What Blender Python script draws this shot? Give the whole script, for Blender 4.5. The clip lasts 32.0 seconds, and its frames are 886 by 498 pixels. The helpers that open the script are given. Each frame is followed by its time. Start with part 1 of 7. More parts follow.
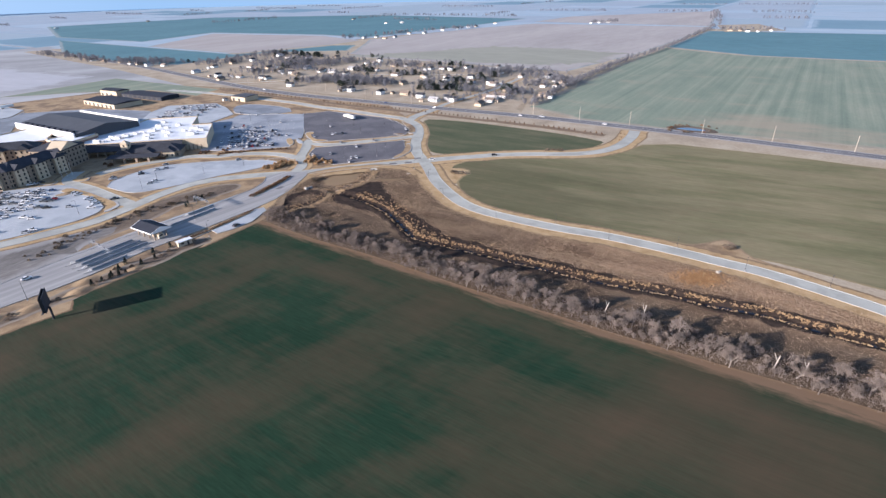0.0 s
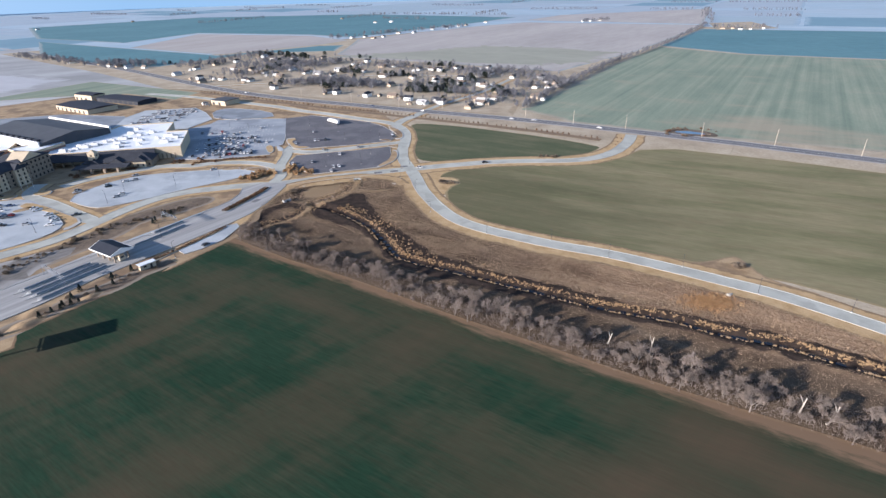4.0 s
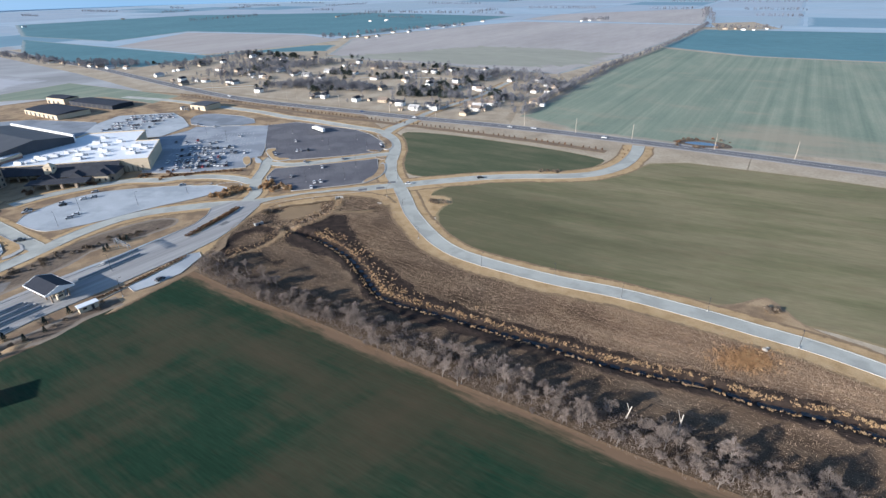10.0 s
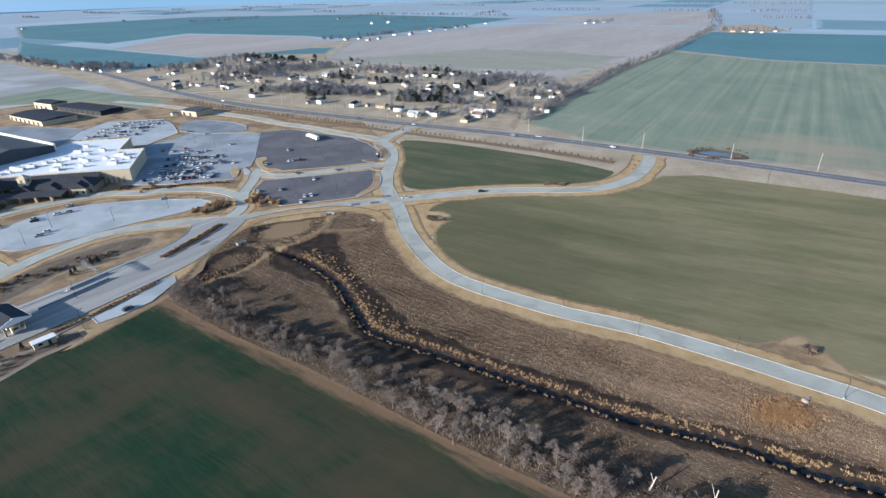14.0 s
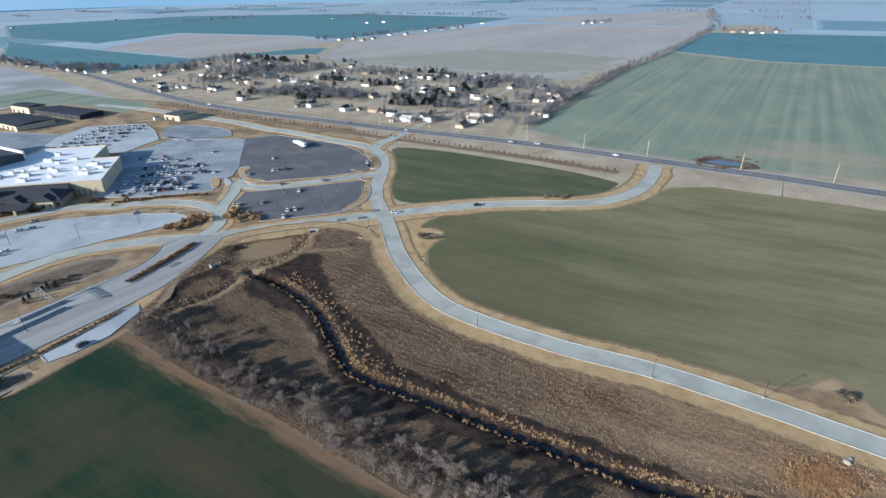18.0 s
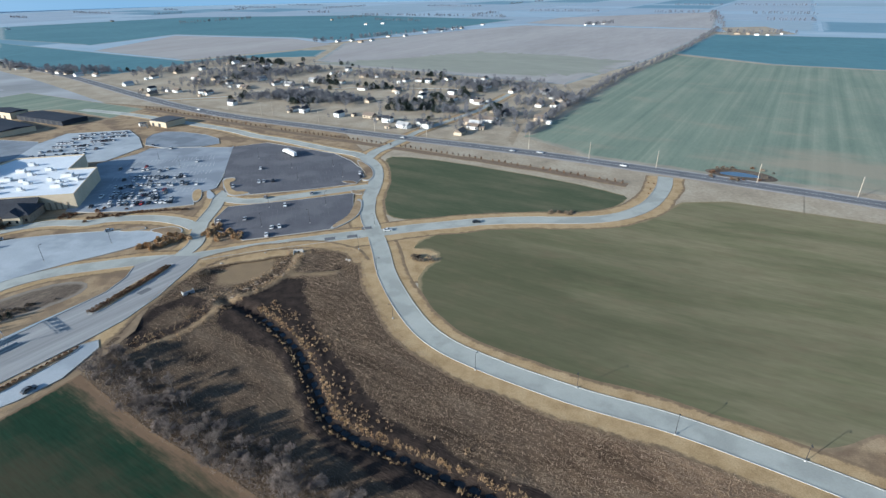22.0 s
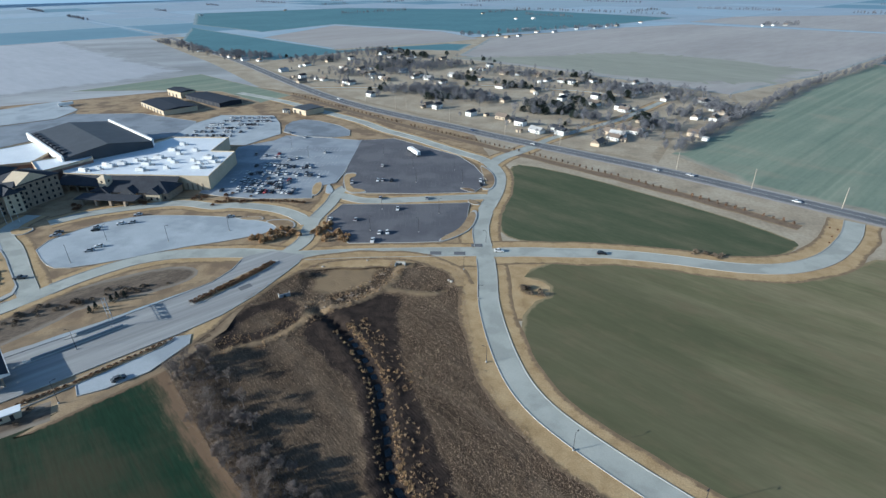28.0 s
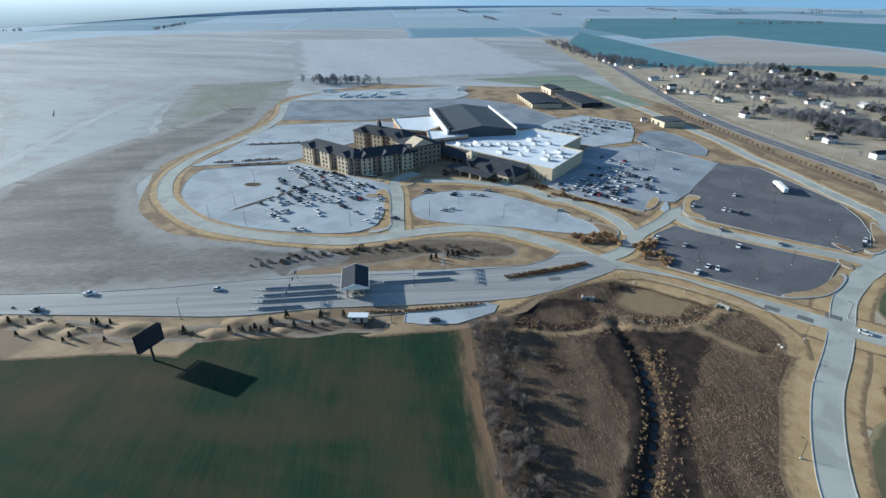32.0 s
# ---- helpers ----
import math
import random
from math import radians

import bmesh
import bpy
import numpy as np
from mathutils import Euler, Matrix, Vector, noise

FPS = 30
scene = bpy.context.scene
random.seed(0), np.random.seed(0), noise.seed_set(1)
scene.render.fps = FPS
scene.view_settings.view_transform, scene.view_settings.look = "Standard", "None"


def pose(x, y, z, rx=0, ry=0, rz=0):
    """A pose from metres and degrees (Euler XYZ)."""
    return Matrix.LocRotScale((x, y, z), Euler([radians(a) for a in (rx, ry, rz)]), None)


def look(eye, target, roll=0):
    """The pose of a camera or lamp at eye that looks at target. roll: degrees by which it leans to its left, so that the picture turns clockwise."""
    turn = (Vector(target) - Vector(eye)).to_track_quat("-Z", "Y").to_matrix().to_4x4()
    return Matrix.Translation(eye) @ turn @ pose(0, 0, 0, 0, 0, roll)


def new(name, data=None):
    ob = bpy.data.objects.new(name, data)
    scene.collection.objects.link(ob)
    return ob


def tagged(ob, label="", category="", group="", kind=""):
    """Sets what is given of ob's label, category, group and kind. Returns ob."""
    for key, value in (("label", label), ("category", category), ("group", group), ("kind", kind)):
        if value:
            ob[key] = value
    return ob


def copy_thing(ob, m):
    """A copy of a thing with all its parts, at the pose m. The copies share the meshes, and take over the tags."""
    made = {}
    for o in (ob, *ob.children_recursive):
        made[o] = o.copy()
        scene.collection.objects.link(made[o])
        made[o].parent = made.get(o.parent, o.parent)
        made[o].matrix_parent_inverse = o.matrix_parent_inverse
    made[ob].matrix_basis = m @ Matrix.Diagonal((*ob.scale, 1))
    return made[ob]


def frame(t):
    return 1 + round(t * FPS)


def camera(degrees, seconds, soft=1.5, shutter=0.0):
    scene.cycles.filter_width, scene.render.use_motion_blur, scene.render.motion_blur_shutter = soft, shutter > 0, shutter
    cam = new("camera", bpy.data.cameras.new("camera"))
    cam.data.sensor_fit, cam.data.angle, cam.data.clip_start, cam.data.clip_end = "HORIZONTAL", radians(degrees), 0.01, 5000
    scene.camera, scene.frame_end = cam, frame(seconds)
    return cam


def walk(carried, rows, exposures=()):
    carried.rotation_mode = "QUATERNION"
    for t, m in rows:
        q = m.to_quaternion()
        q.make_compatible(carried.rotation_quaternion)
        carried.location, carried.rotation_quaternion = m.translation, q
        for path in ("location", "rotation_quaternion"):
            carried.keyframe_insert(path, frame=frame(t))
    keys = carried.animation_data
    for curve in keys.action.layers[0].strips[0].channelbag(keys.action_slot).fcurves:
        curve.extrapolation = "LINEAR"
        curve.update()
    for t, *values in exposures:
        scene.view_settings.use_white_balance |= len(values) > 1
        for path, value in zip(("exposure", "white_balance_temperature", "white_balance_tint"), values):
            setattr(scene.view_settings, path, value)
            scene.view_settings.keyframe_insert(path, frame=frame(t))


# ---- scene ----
# ---- camera and its walk ----
cam = camera(80.0, 32.0, soft=1.4)
PATH = [
    (0.0, (-16.38, -151.48, 122.46), (-17.88, -62.05, 77.73), -1.12),
    (0.5, (-15.84, -149.01, 122.20), (-17.07, -59.52, 77.61), -1.14),
    (1.0, (-15.60, -146.17, 121.74), (-16.62, -56.55, 77.38), -1.24),
    (1.5, (-15.25, -143.06, 121.92), (-15.86, -53.50, 77.44), -1.27),
    (2.0, (-14.92, -140.17, 121.73), (-15.18, -50.66, 77.14), -1.31),
    (2.5, (-14.38, -136.43, 121.65), (-14.38, -46.86, 77.19), -1.36),
    (3.0, (-14.22, -133.38, 121.96), (-14.30, -43.93, 77.25), -1.34),
    (3.5, (-13.84, -130.11, 121.95), (-14.05, -40.78, 77.00), -1.33),
    (5.5, (-12.15, -117.38, 121.73), (-12.11, -27.95, 76.97), -1.33),
    (6.0, (-11.86, -113.80, 121.54), (-11.71, -24.35, 76.83), -1.31),
    (6.5, (-11.42, -110.86, 121.61), (-11.24, -21.42, 76.87), -1.28),
    (7.0, (-10.88, -107.42, 121.58), (-10.63, -18.06, 76.70), -1.23),
    (7.5, (-10.57, -104.37, 121.67), (-10.36, -15.06, 76.69), -1.25),
    (8.0, (-10.27, -101.09, 121.62), (-9.88, -11.82, 76.57), -1.18),
    (8.5, (-9.97, -97.75, 121.65), (-9.56, -8.49, 76.56), -1.15),
    (9.0, (-9.81, -94.59, 121.68), (-9.37, -5.36, 76.55), -1.13),
    (9.5, (-9.42, -91.26, 121.77), (-9.00, -2.06, 76.56), -1.08),
    (10.0, (-9.11, -88.28, 121.77), (-8.75, 0.93, 76.57), -1.08),
    (10.5, (-8.62, -84.93, 121.76), (-8.19, 4.27, 76.57), -1.11),
    (11.0, (-8.54, -81.88, 121.53), (-8.13, 7.37, 76.44), -1.04),
    (11.5, (-8.19, -78.42, 121.55), (-7.89, 10.87, 76.52), -1.08),
    (12.0, (-7.93, -75.47, 121.44), (-7.63, 13.82, 76.41), -1.03),
    (12.5, (-7.56, -72.20, 121.20), (-7.41, 17.09, 76.16), -1.00),
    (13.0, (-7.04, -69.03, 121.27), (-6.98, 20.29, 76.31), -1.08),
    (13.5, (-6.77, -65.96, 121.03), (-6.77, 23.40, 76.16), -1.07),
    (14.0, (-6.31, -62.73, 121.02), (-6.43, 26.61, 76.09), -1.07),
    (14.5, (-5.91, -59.80, 120.97), (-5.95, 29.53, 76.01), -1.09),
    (16.5, (-4.62, -47.17, 120.77), (-4.06, 42.16, 75.83), -1.02),
    (17.0, (-4.40, -43.78, 120.84), (-3.72, 45.55, 75.91), -0.98),
    (17.5, (-4.31, -40.79, 120.92), (-3.63, 48.48, 75.87), -0.91),
    (18.0, (-3.79, -37.72, 120.78), (-3.34, 51.56, 75.75), -0.94),
    (18.5, (-3.32, -34.42, 120.90), (-3.12, 54.88, 75.91), -0.97),
    (19.0, (-3.31, -31.59, 121.01), (-2.94, 57.70, 75.99), -0.86),
    (19.5, (-2.83, -28.37, 120.91), (-2.49, 60.92, 75.89), -0.89),
    (20.0, (-2.60, -25.05, 120.34), (-2.27, 64.34, 75.51), -0.95),
    (20.5, (-2.17, -21.77, 120.23), (-1.82, 67.66, 75.47), -1.00),
    (21.0, (-1.93, -18.86, 120.18), (-1.55, 70.57, 75.43), -0.94),
    (21.5, (-1.64, -15.70, 120.13), (-1.16, 73.71, 75.34), -0.93),
    (22.0, (-1.17, -12.51, 120.11), (-0.78, 76.86, 75.25), -0.91),
    (22.5, (-0.83, -9.55, 120.07), (-0.48, 79.79, 75.15), -0.91),
    (23.0, (-0.47, -6.25, 120.18), (-0.35, 83.09, 75.24), -0.95),
    (23.5, (-0.19, -3.39, 120.13), (-0.26, 86.01, 75.31), -0.95),
    (24.0, (0.05, 0.02, 120.02), (-0.03, 89.47, 75.31), -0.96),
    (24.5, (0.43, 3.12, 119.74), (0.34, 92.64, 75.17), -1.01),
    (26.5, (1.51, 15.46, 119.14), (-1.40, 105.00, 74.71), -1.00),
    (27.0, (1.71, 17.18, 119.47), (-7.45, 106.00, 74.45), -0.75),
    (27.5, (1.83, 18.43, 120.30), (-14.44, 106.03, 74.88), -0.50),
    (28.0, (1.90, 18.87, 120.01), (-20.66, 105.04, 74.55), -0.49),
    (28.5, (1.78, 18.97, 119.97), (-27.73, 103.09, 74.67), -0.55),
    (29.0, (1.53, 18.89, 119.66), (-34.59, 100.51, 74.56), -0.55),
    (29.5, (1.26, 18.99, 119.68), (-42.16, 97.08, 74.78), -0.47),
    (30.0, (1.33, 19.18, 119.47), (-48.35, 93.55, 74.73), -0.42),
    (30.5, (0.90, 19.20, 119.31), (-54.65, 89.34, 74.66), -0.26),
    (31.0, (0.77, 19.06, 119.56), (-60.07, 84.74, 75.01), -0.19),
    (31.5, (0.88, 19.11, 119.43), (-65.25, 79.66, 75.14), -0.23),
    (32.0, (0.75, 18.90, 119.44), (-69.59, 74.58, 75.27), -0.14),
]
EXPOSURES = [(0.0, 1.10, 6070, 19), (3.5, 1.08, 6020, 16), (9.0, 1.0, 5890, 11), (14.0, 0.93, 5790, 8), (18.0, 0.86, 5710, 5), (24.0, 0.74, 5610, 3), (27.0, 0.65, 5570, 2), (29.0, 0.67, 5590, 1),
             (32.0, 0.69, 5570, 0)]
walk(cam, [(t, look(eye, target, roll)) for t, eye, target, roll in PATH], EXPOSURES)

# ---- world, sun ----
SUN = Vector((-3.0, -1.664, 1.0)).normalized()
sun_data = bpy.data.lights.new("sun", "SUN")
sun_data.energy, sun_data.angle, sun_data.color = 5.0, radians(0.6), (1.0, 0.90, 0.78)
sun = new("sun", sun_data)
sun.matrix_world = look(SUN * 1000, (0, 0, 0))
world = bpy.data.worlds.new("sky")
scene.world = world
world.use_nodes = True
wn = world.node_tree.nodes
sky = wn.new("ShaderNodeTexSky")
sky.sky_type, sky.sun_disc = "NISHITA", False
sky.sun_elevation, sky.sun_rotation = radians(16.2), radians(241)
sky.air_density, sky.dust_density, sky.ozone_density = 1.0, 0.6, 2.5
wn["Background"].inputs["Strength"].default_value = 0.095
world.node_tree.links.new(sky.outputs[0], wn["Background"].inputs[0])
# ---- places of houses, cars and trees (metres) ----
CARS_A = [(-359, 165), (-364, 170), (-356, 162), (-350, 175), (-344, 176), (-342, 167), (-335, 174), (-335, 180), (-338, 160), (-339, 164),
    (-341, 149), (-339, 146), (-329, 173), (-327, 178), (-323, 179), (-328, 185), (-324, 149), (-327, 160), (-325, 163), (-325, 168), (-320, 169),
    (-316, 183), (-309, 183), (-316, 147), (-317, 151), (-311, 163), (-310, 167), (-312, 174), (-305, 175), (-300, 176), (-302, 182), (-296, 181),
    (-299, 186), (-296, 189), (-322, 140), (-315, 140)]
CARS_B = [(-314, 133), (-313, 127), (-305, 140), (-303, 143), (-303, 147), (-301, 150), (-303, 154), (-294, 166), (-295, 170), (-292, 172),
    (-293, 176), (-309, 120), (-303, 130), (-300, 134), (-290, 140), (-291, 143), (-291, 151), (-292, 155), (-290, 160), (-278, 158), (-277, 160),
    (-282, 169), (-278, 170), (-278, 173), (-295, 121), (-286, 128), (-287, 125), (-286, 118), (-280, 120), (-281, 118), (-276, 142), (-274, 144),
    (-269, 140), (-259, 159), (-243, 157), (-259, 120), (-257, 123)]
CARS_C = [(-271, 184), (-267, 181), (-255, 173), (-249, 168), (-245, 164), (-263, 216), (-261, 212), (-248, 226), (-246, 223), (-239, 233),
    (-234, 236), (-239, 246), (-229, 202), (-228, 207), (-237, 172), (-185, 256), (-314, 202), (-312, 204), (-310, 207)]
CARS_D = [(-238, 367), (-229, 366), (-221, 372), (-206, 361), (-202, 366), (-202, 338), (-199, 344), (-194, 346), (-188, 346), (-197, 328),
    (-199, 320), (-190, 321), (-184, 321), (-183, 330), (-195, 306), (-187, 307), (-191, 294), (-205, 294), (-200, 295), (-196, 295), (-191, 296),
    (-187, 296), (-183, 297), (-179, 299), (-222, 342), (-214, 341), (-215, 325), (-206, 324), (-206, 311), (-201, 312), (-188, 384), (-167, 331),
    (-179, 336), (-187, 353)]
CARS_E = [(-133, 363), (-125, 333), (-122, 334), (-116, 335), (-114, 269), (-96, 289), (-112, 303), (-128, 266), (-95, 256), (-91, 257), (-95, 246),
    (-93, 247), (-84, 309), (-58, 348), (-56, 340), (-140, 325), (-245, 432), (-225, 422)]
HOUSES_A = [(-426, 814), (-432, 752), (-376, 704), (-360, 671), (-338, 692), (-359, 802), (-341, 770), (-386, 896), (-323, 788), (-304, 748),
    (-290, 673), (-297, 673), (-292, 751), (-236, 603), (-266, 722), (-256, 709), (-355, 966), (-327, 928), (-289, 923), (-255, 781), (-224, 754),
    (-223, 736), (-232, 923), (-411, 862), (-176, 759), (-203, 729), (-176, 705), (-134, 740), (-144, 558), (-156, 565), (-118, 643)]
HOUSES_B = [(-141, 856), (-147, 822), (-109, 791), (-87, 789), (-62, 786), (-45, 745), (-26, 744), (-14, 733), (13, 754), (52, 722), (64, 749),
    (62, 687), (-98, 686), (-53, 670), (-19, 656), (-20, 624), (16, 645), (15, 611), (-80, 606), (-111, 632), (44, 584), (40, 593)]
HOUSES_C = [(127, 646), (128, 635), (90, 650), (138, 594), (124, 565), (137, 570), (108, 567), (68, 534), (48, 499), (41, 504), (31, 474), (34, 484),
    (18, 455), (-34, 483), (-17, 490), (-51, 506), (-71, 527), (-103, 534), (29, 491), (98, 502), (-13, 481)]
FARM_A = [(-850, 1060), (-800, 1010), (-760, 985), (-720, 945), (-690, 930), (-640, 905), (-610, 880), (-590, 872), (-560, 850), (-530, 845), (-237, 1336), (-207, 1358), (-181, 1313), (-158, 1350), (-126, 1449), (-83, 1457), (-33, 1552), (13, 1600), (47, 1654), (73, 1692),
    (145, 1819), (-242, 1938), (-186, 1952), (456, 1745), (487, 1763), (522, 1780), (731, 1367), (756, 1362), (759, 1330), (783, 1326), (829, 1348),
    (-1490, 1983), (-1340, 2370), (-409, 2232)]
TREEGROVE = [(-54, 565), (-44, 556), (-35, 555), (-24, 557), (-15, 559), (-6, 576), (7, 596), (-50, 594), (-41, 593), (-28, 592), (-102, 707),
    (-90, 693), (-79, 692), (-64, 691), (-144, 732), (-157, 743), (-167, 735), (-15, 792), (-7, 791), (1, 780), (-167, 620), (-158, 613),
    (-150, 606), (-366, 975), (-350, 988), (-334, 1001), (-304, 967), (-283, 965), (-296, 879), (-272, 858), (35, 644), (27, 630), (49, 653),
    (60, 556), (50, 543), (-166, 604), (-295, 795), (-287, 821), (-260, 845)]
BERM = [(-240, -1), (-228, 2), (-217, 8), (-219, 11), (-208, 21), (-224, 19), (-221, 21), (-220, 24), (-195, 45), (-184, 60), (-182, 63), (-179, 65), (-179, 67), (-177, 69), (-174, 72), (-180, 75), (-180, 81), (-172, 80), (-168, 86), (-170, 91), (-166, 99), (-244, -8), (-232, -6), (-247, 2)]
PENTREES = [(-183, 157), (-183, 160), (-181, 166), (-181, 169), (-178, 170)]

# ---- materials ----
def ramp(nt, fac, stops):
    r = nt.nodes.new("ShaderNodeValToRGB")
    el = r.color_ramp.elements
    while len(el) < len(stops):
        el.new(0.5)
    for e, (p, c) in zip(el, stops):
        e.position, e.color = p, (*c, 1)
    nt.links.new(fac, r.inputs[0])
    return r.outputs[0]


def mixc(nt, fac, a, b, blend="MIX"):
    m = nt.nodes.new("ShaderNodeMix")
    m.data_type, m.blend_type = "RGBA", blend
    for v, s in ((fac, 0), (a, 6), (b, 7)):
        if isinstance(v, (int, float)):
            m.inputs[s].default_value = v
        elif isinstance(v, tuple):
            m.inputs[s].default_value = (*v, 1)
        else:
            nt.links.new(v, m.inputs[s])
    return m.outputs[2]


def noise_tex(nt, vec, scale, detail=4.0, rough=0.55, distortion=0.0):
    n = nt.nodes.new("ShaderNodeTexNoise")
    n.inputs["Scale"].default_value, n.inputs["Detail"].default_value = scale, detail
    n.inputs["Roughness"].default_value, n.inputs["Distortion"].default_value = rough, distortion
    nt.links.new(vec, n.inputs["Vector"])
    return n.outputs["Fac"]


def mapped(nt, scale=(1, 1, 1), turn=0.0):
    tc, mp = nt.nodes.new("ShaderNodeTexCoord"), nt.nodes.new("ShaderNodeMapping")
    mp.vector_type = "TEXTURE"
    mp.inputs["Scale"].default_value, mp.inputs["Rotation"].default_value = scale, (0, 0, radians(turn))
    nt.links.new(tc.outputs["Object"], mp.inputs["Vector"])
    return mp.outputs["Vector"]


def surface(name, stops, size=8.0, fine=0.4, rough=0.85, bump=0.3, spec=0.3, stretch=(1, 1, 1), turn=0.0, grain=0.25, metal=0.0,
            rnd=0.0, patch=None, depth=0.05):
    """A two-scale surface: stops are the colours of the large variation (size in metres), fine the size of the grain."""
    m = bpy.data.materials.new(name)
    m.use_nodes = True
    nt = m.node_tree
    b = nt.nodes["Principled BSDF"]
    vec = mapped(nt, stretch, turn)
    big = noise_tex(nt, vec, 1.0 / size, 5.0, 0.6)
    n = len(stops)
    col = ramp(nt, big, [(0.3 + 0.4 * i / max(n - 1, 1), c) for i, c in enumerate(stops)])
    small = noise_tex(nt, vec, 1.0 / fine, 3.0, 0.6)
    if patch:
        col = mixc(nt, ramp(nt, noise_tex(nt, mapped(nt), 1.0 / patch[1], 3.0), [(0.48, (0, 0, 0)), (0.6, (1, 1, 1))]), col, patch[0])
    shade = ramp(nt, small, [(0.25, (1 - grain,) * 3), (0.75, (1 + grain,) * 3)])
    col = mixc(nt, 1.0, col, shade, "MULTIPLY")
    if rnd:
        oi = nt.nodes.new("ShaderNodeObjectInfo")
        col = mixc(nt, 1.0, col, ramp(nt, oi.outputs["Random"], [(0, (1 - rnd,) * 3), (1, (1 + rnd,) * 3)]), "MULTIPLY")
    nt.links.new(col, b.inputs["Base Color"])
    b.inputs["Roughness"].default_value, b.inputs["Metallic"].default_value = rough, metal
    b.inputs["Specular IOR Level"].default_value = spec
    if bump:
        bp = nt.nodes.new("ShaderNodeBump")
        bp.inputs["Strength"].default_value, bp.inputs["Distance"].default_value = bump, depth
        nt.links.new(small, bp.inputs["Height"])
        nt.links.new(bp.outputs[0], b.inputs["Normal"])
    return m


def oval(nt, at, size, turn):
    """1 in the middle of an oval place on the ground, fading to 0 at its rim."""
    mp = nt.nodes.new("ShaderNodeMapping")
    mp.vector_type = "TEXTURE"
    mp.inputs["Location"].default_value, mp.inputs["Rotation"].default_value, mp.inputs["Scale"].default_value = (*at, 0), (0, 0, radians(turn)), (*size, 1000)
    g = nt.nodes.new("ShaderNodeTexGradient")
    g.gradient_type = "SPHERICAL"
    tc = nt.nodes.new("ShaderNodeTexCoord")
    nt.links.new(tc.outputs["Object"], mp.inputs["Vector"])
    nt.links.new(mp.outputs[0], g.inputs[0])
    return g.outputs["Fac"]


def plus(nt, a, b, k=1.0):
    n = nt.nodes.new("ShaderNodeMath")
    n.operation = "MULTIPLY_ADD"
    n.inputs[1].default_value = k
    nt.links.new(b, n.inputs[0])
    nt.links.new(a, n.inputs[2])
    return n.outputs[0]


ROW_TURN = -33.0
m_ground = surface("dry_brush_soil", [(0.058, 0.041, 0.028), (0.097, 0.069, 0.047), (0.12, 0.087, 0.059), (0.18, 0.134, 0.092)], 12, 0.55, bump=0.9, depth=0.25, grain=0.4, stretch=(3.5, 1, 1), turn=-34, rough=1.0, spec=0.08)
m_burnt = surface("burnt_stubble", [(0.035, 0.026, 0.022), (0.07, 0.052, 0.042), (0.12, 0.09, 0.065)], 9, 0.8, bump=0.8, depth=0.25, grain=0.4)
m_wheat = surface("winter_wheat", [(0.010, 0.031, 0.0165), (0.014, 0.038, 0.021), (0.020, 0.042, 0.023)], 30, 1.2, bump=0.2, depth=0.1, stretch=(6, 0.6, 1),
                  turn=ROW_TURN, grain=0.28, rough=1.0, spec=0.12)
# brown, thinly sown stretches of the near field: wide patches drawn out along the drill rows, and bare soil beside the hedge
wt = m_wheat.node_tree
wheat_col = wt.nodes["Principled BSDF"].inputs["Base Color"].links[0].from_socket
blot = noise_tex(wt, mapped(wt, (1.5, 1, 1), ROW_TURN), 1 / 40, 3.0, 0.55)


streak = noise_tex(wt, mapped(wt, (10, 1, 1), ROW_TURN), 1 / 3.0, 5.0, 0.7)
ovals = oval(wt, (-48, 14), (62, 17), 40)
for at, size, turn in (((-100, -30), (42, 16), 38), ((-120, 60), (34, 9), 55), ((-172, 32), (36, 13), 55), ((25, -36), (75, 20), 30), ((60, -42), (60, 20), -30), ((-68, 64), (40, 9), -34),
                       ((0, 32), (50, 9), -34), ((-150, 30), (32, 12), 40), ((-30, -44), (30, 9), 20), ((-184, -4), (20, 14), 40), ((105, -44), (95, 30), -33), ((70, -20), (60, 12), -33)):
    ovals = plus(wt, ovals, oval(wt, at, size, turn))
bands = noise_tex(wt, mapped(wt, (1, 4, 1), ROW_TURN), 1 / 16, 3.0, 0.55)
passes = noise_tex(wt, mapped(wt, (14, 1, 1), 38), 1 / 7, 3.0, 0.6)
both = plus(wt, plus(wt, plus(wt, plus(wt, blot, streak, 0.5), bands, 0.3), passes, 0.3), ovals, 0.30)
halved = wt.nodes.new("ShaderNodeMath")
halved.operation = "MULTIPLY"
halved.inputs[1].default_value = 0.5
wt.links.new(both, halved.inputs[0])
thin = ramp(wt, halved.outputs[0], [(0.46, (0, 0, 0)), (0.58, (0.34, 0.34, 0.34)), (0.70, (0.56, 0.56, 0.56)), (0.82, (0.78, 0.78, 0.78))])
wheat_col = mixc(wt, thin, wheat_col, (0.092, 0.061, 0.039))
wgeo, wdot = wt.nodes.new("ShaderNodeNewGeometry"), wt.nodes.new("ShaderNodeVectorMath")
wdot.operation = "DOT_PRODUCT"
wdot.inputs[1].default_value = (-0.549 / 20, -0.836 / 20, 0)
wt.links.new(wgeo.outputs["Position"], wdot.inputs[0])
wsum = wt.nodes.new("ShaderNodeMath")
wsum.operation = "MULTIPLY_ADD"
wsum.inputs[1].default_value = 0.3
wt.links.new(blot, wsum.inputs[0])
wt.links.new(wdot.outputs["Value"], wsum.inputs[2])
wadd = wt.nodes.new("ShaderNodeMath")
wadd.operation = "ADD"
wadd.inputs[1].default_value = 2.0
wt.links.new(wsum.outputs[0], wadd.inputs[0])
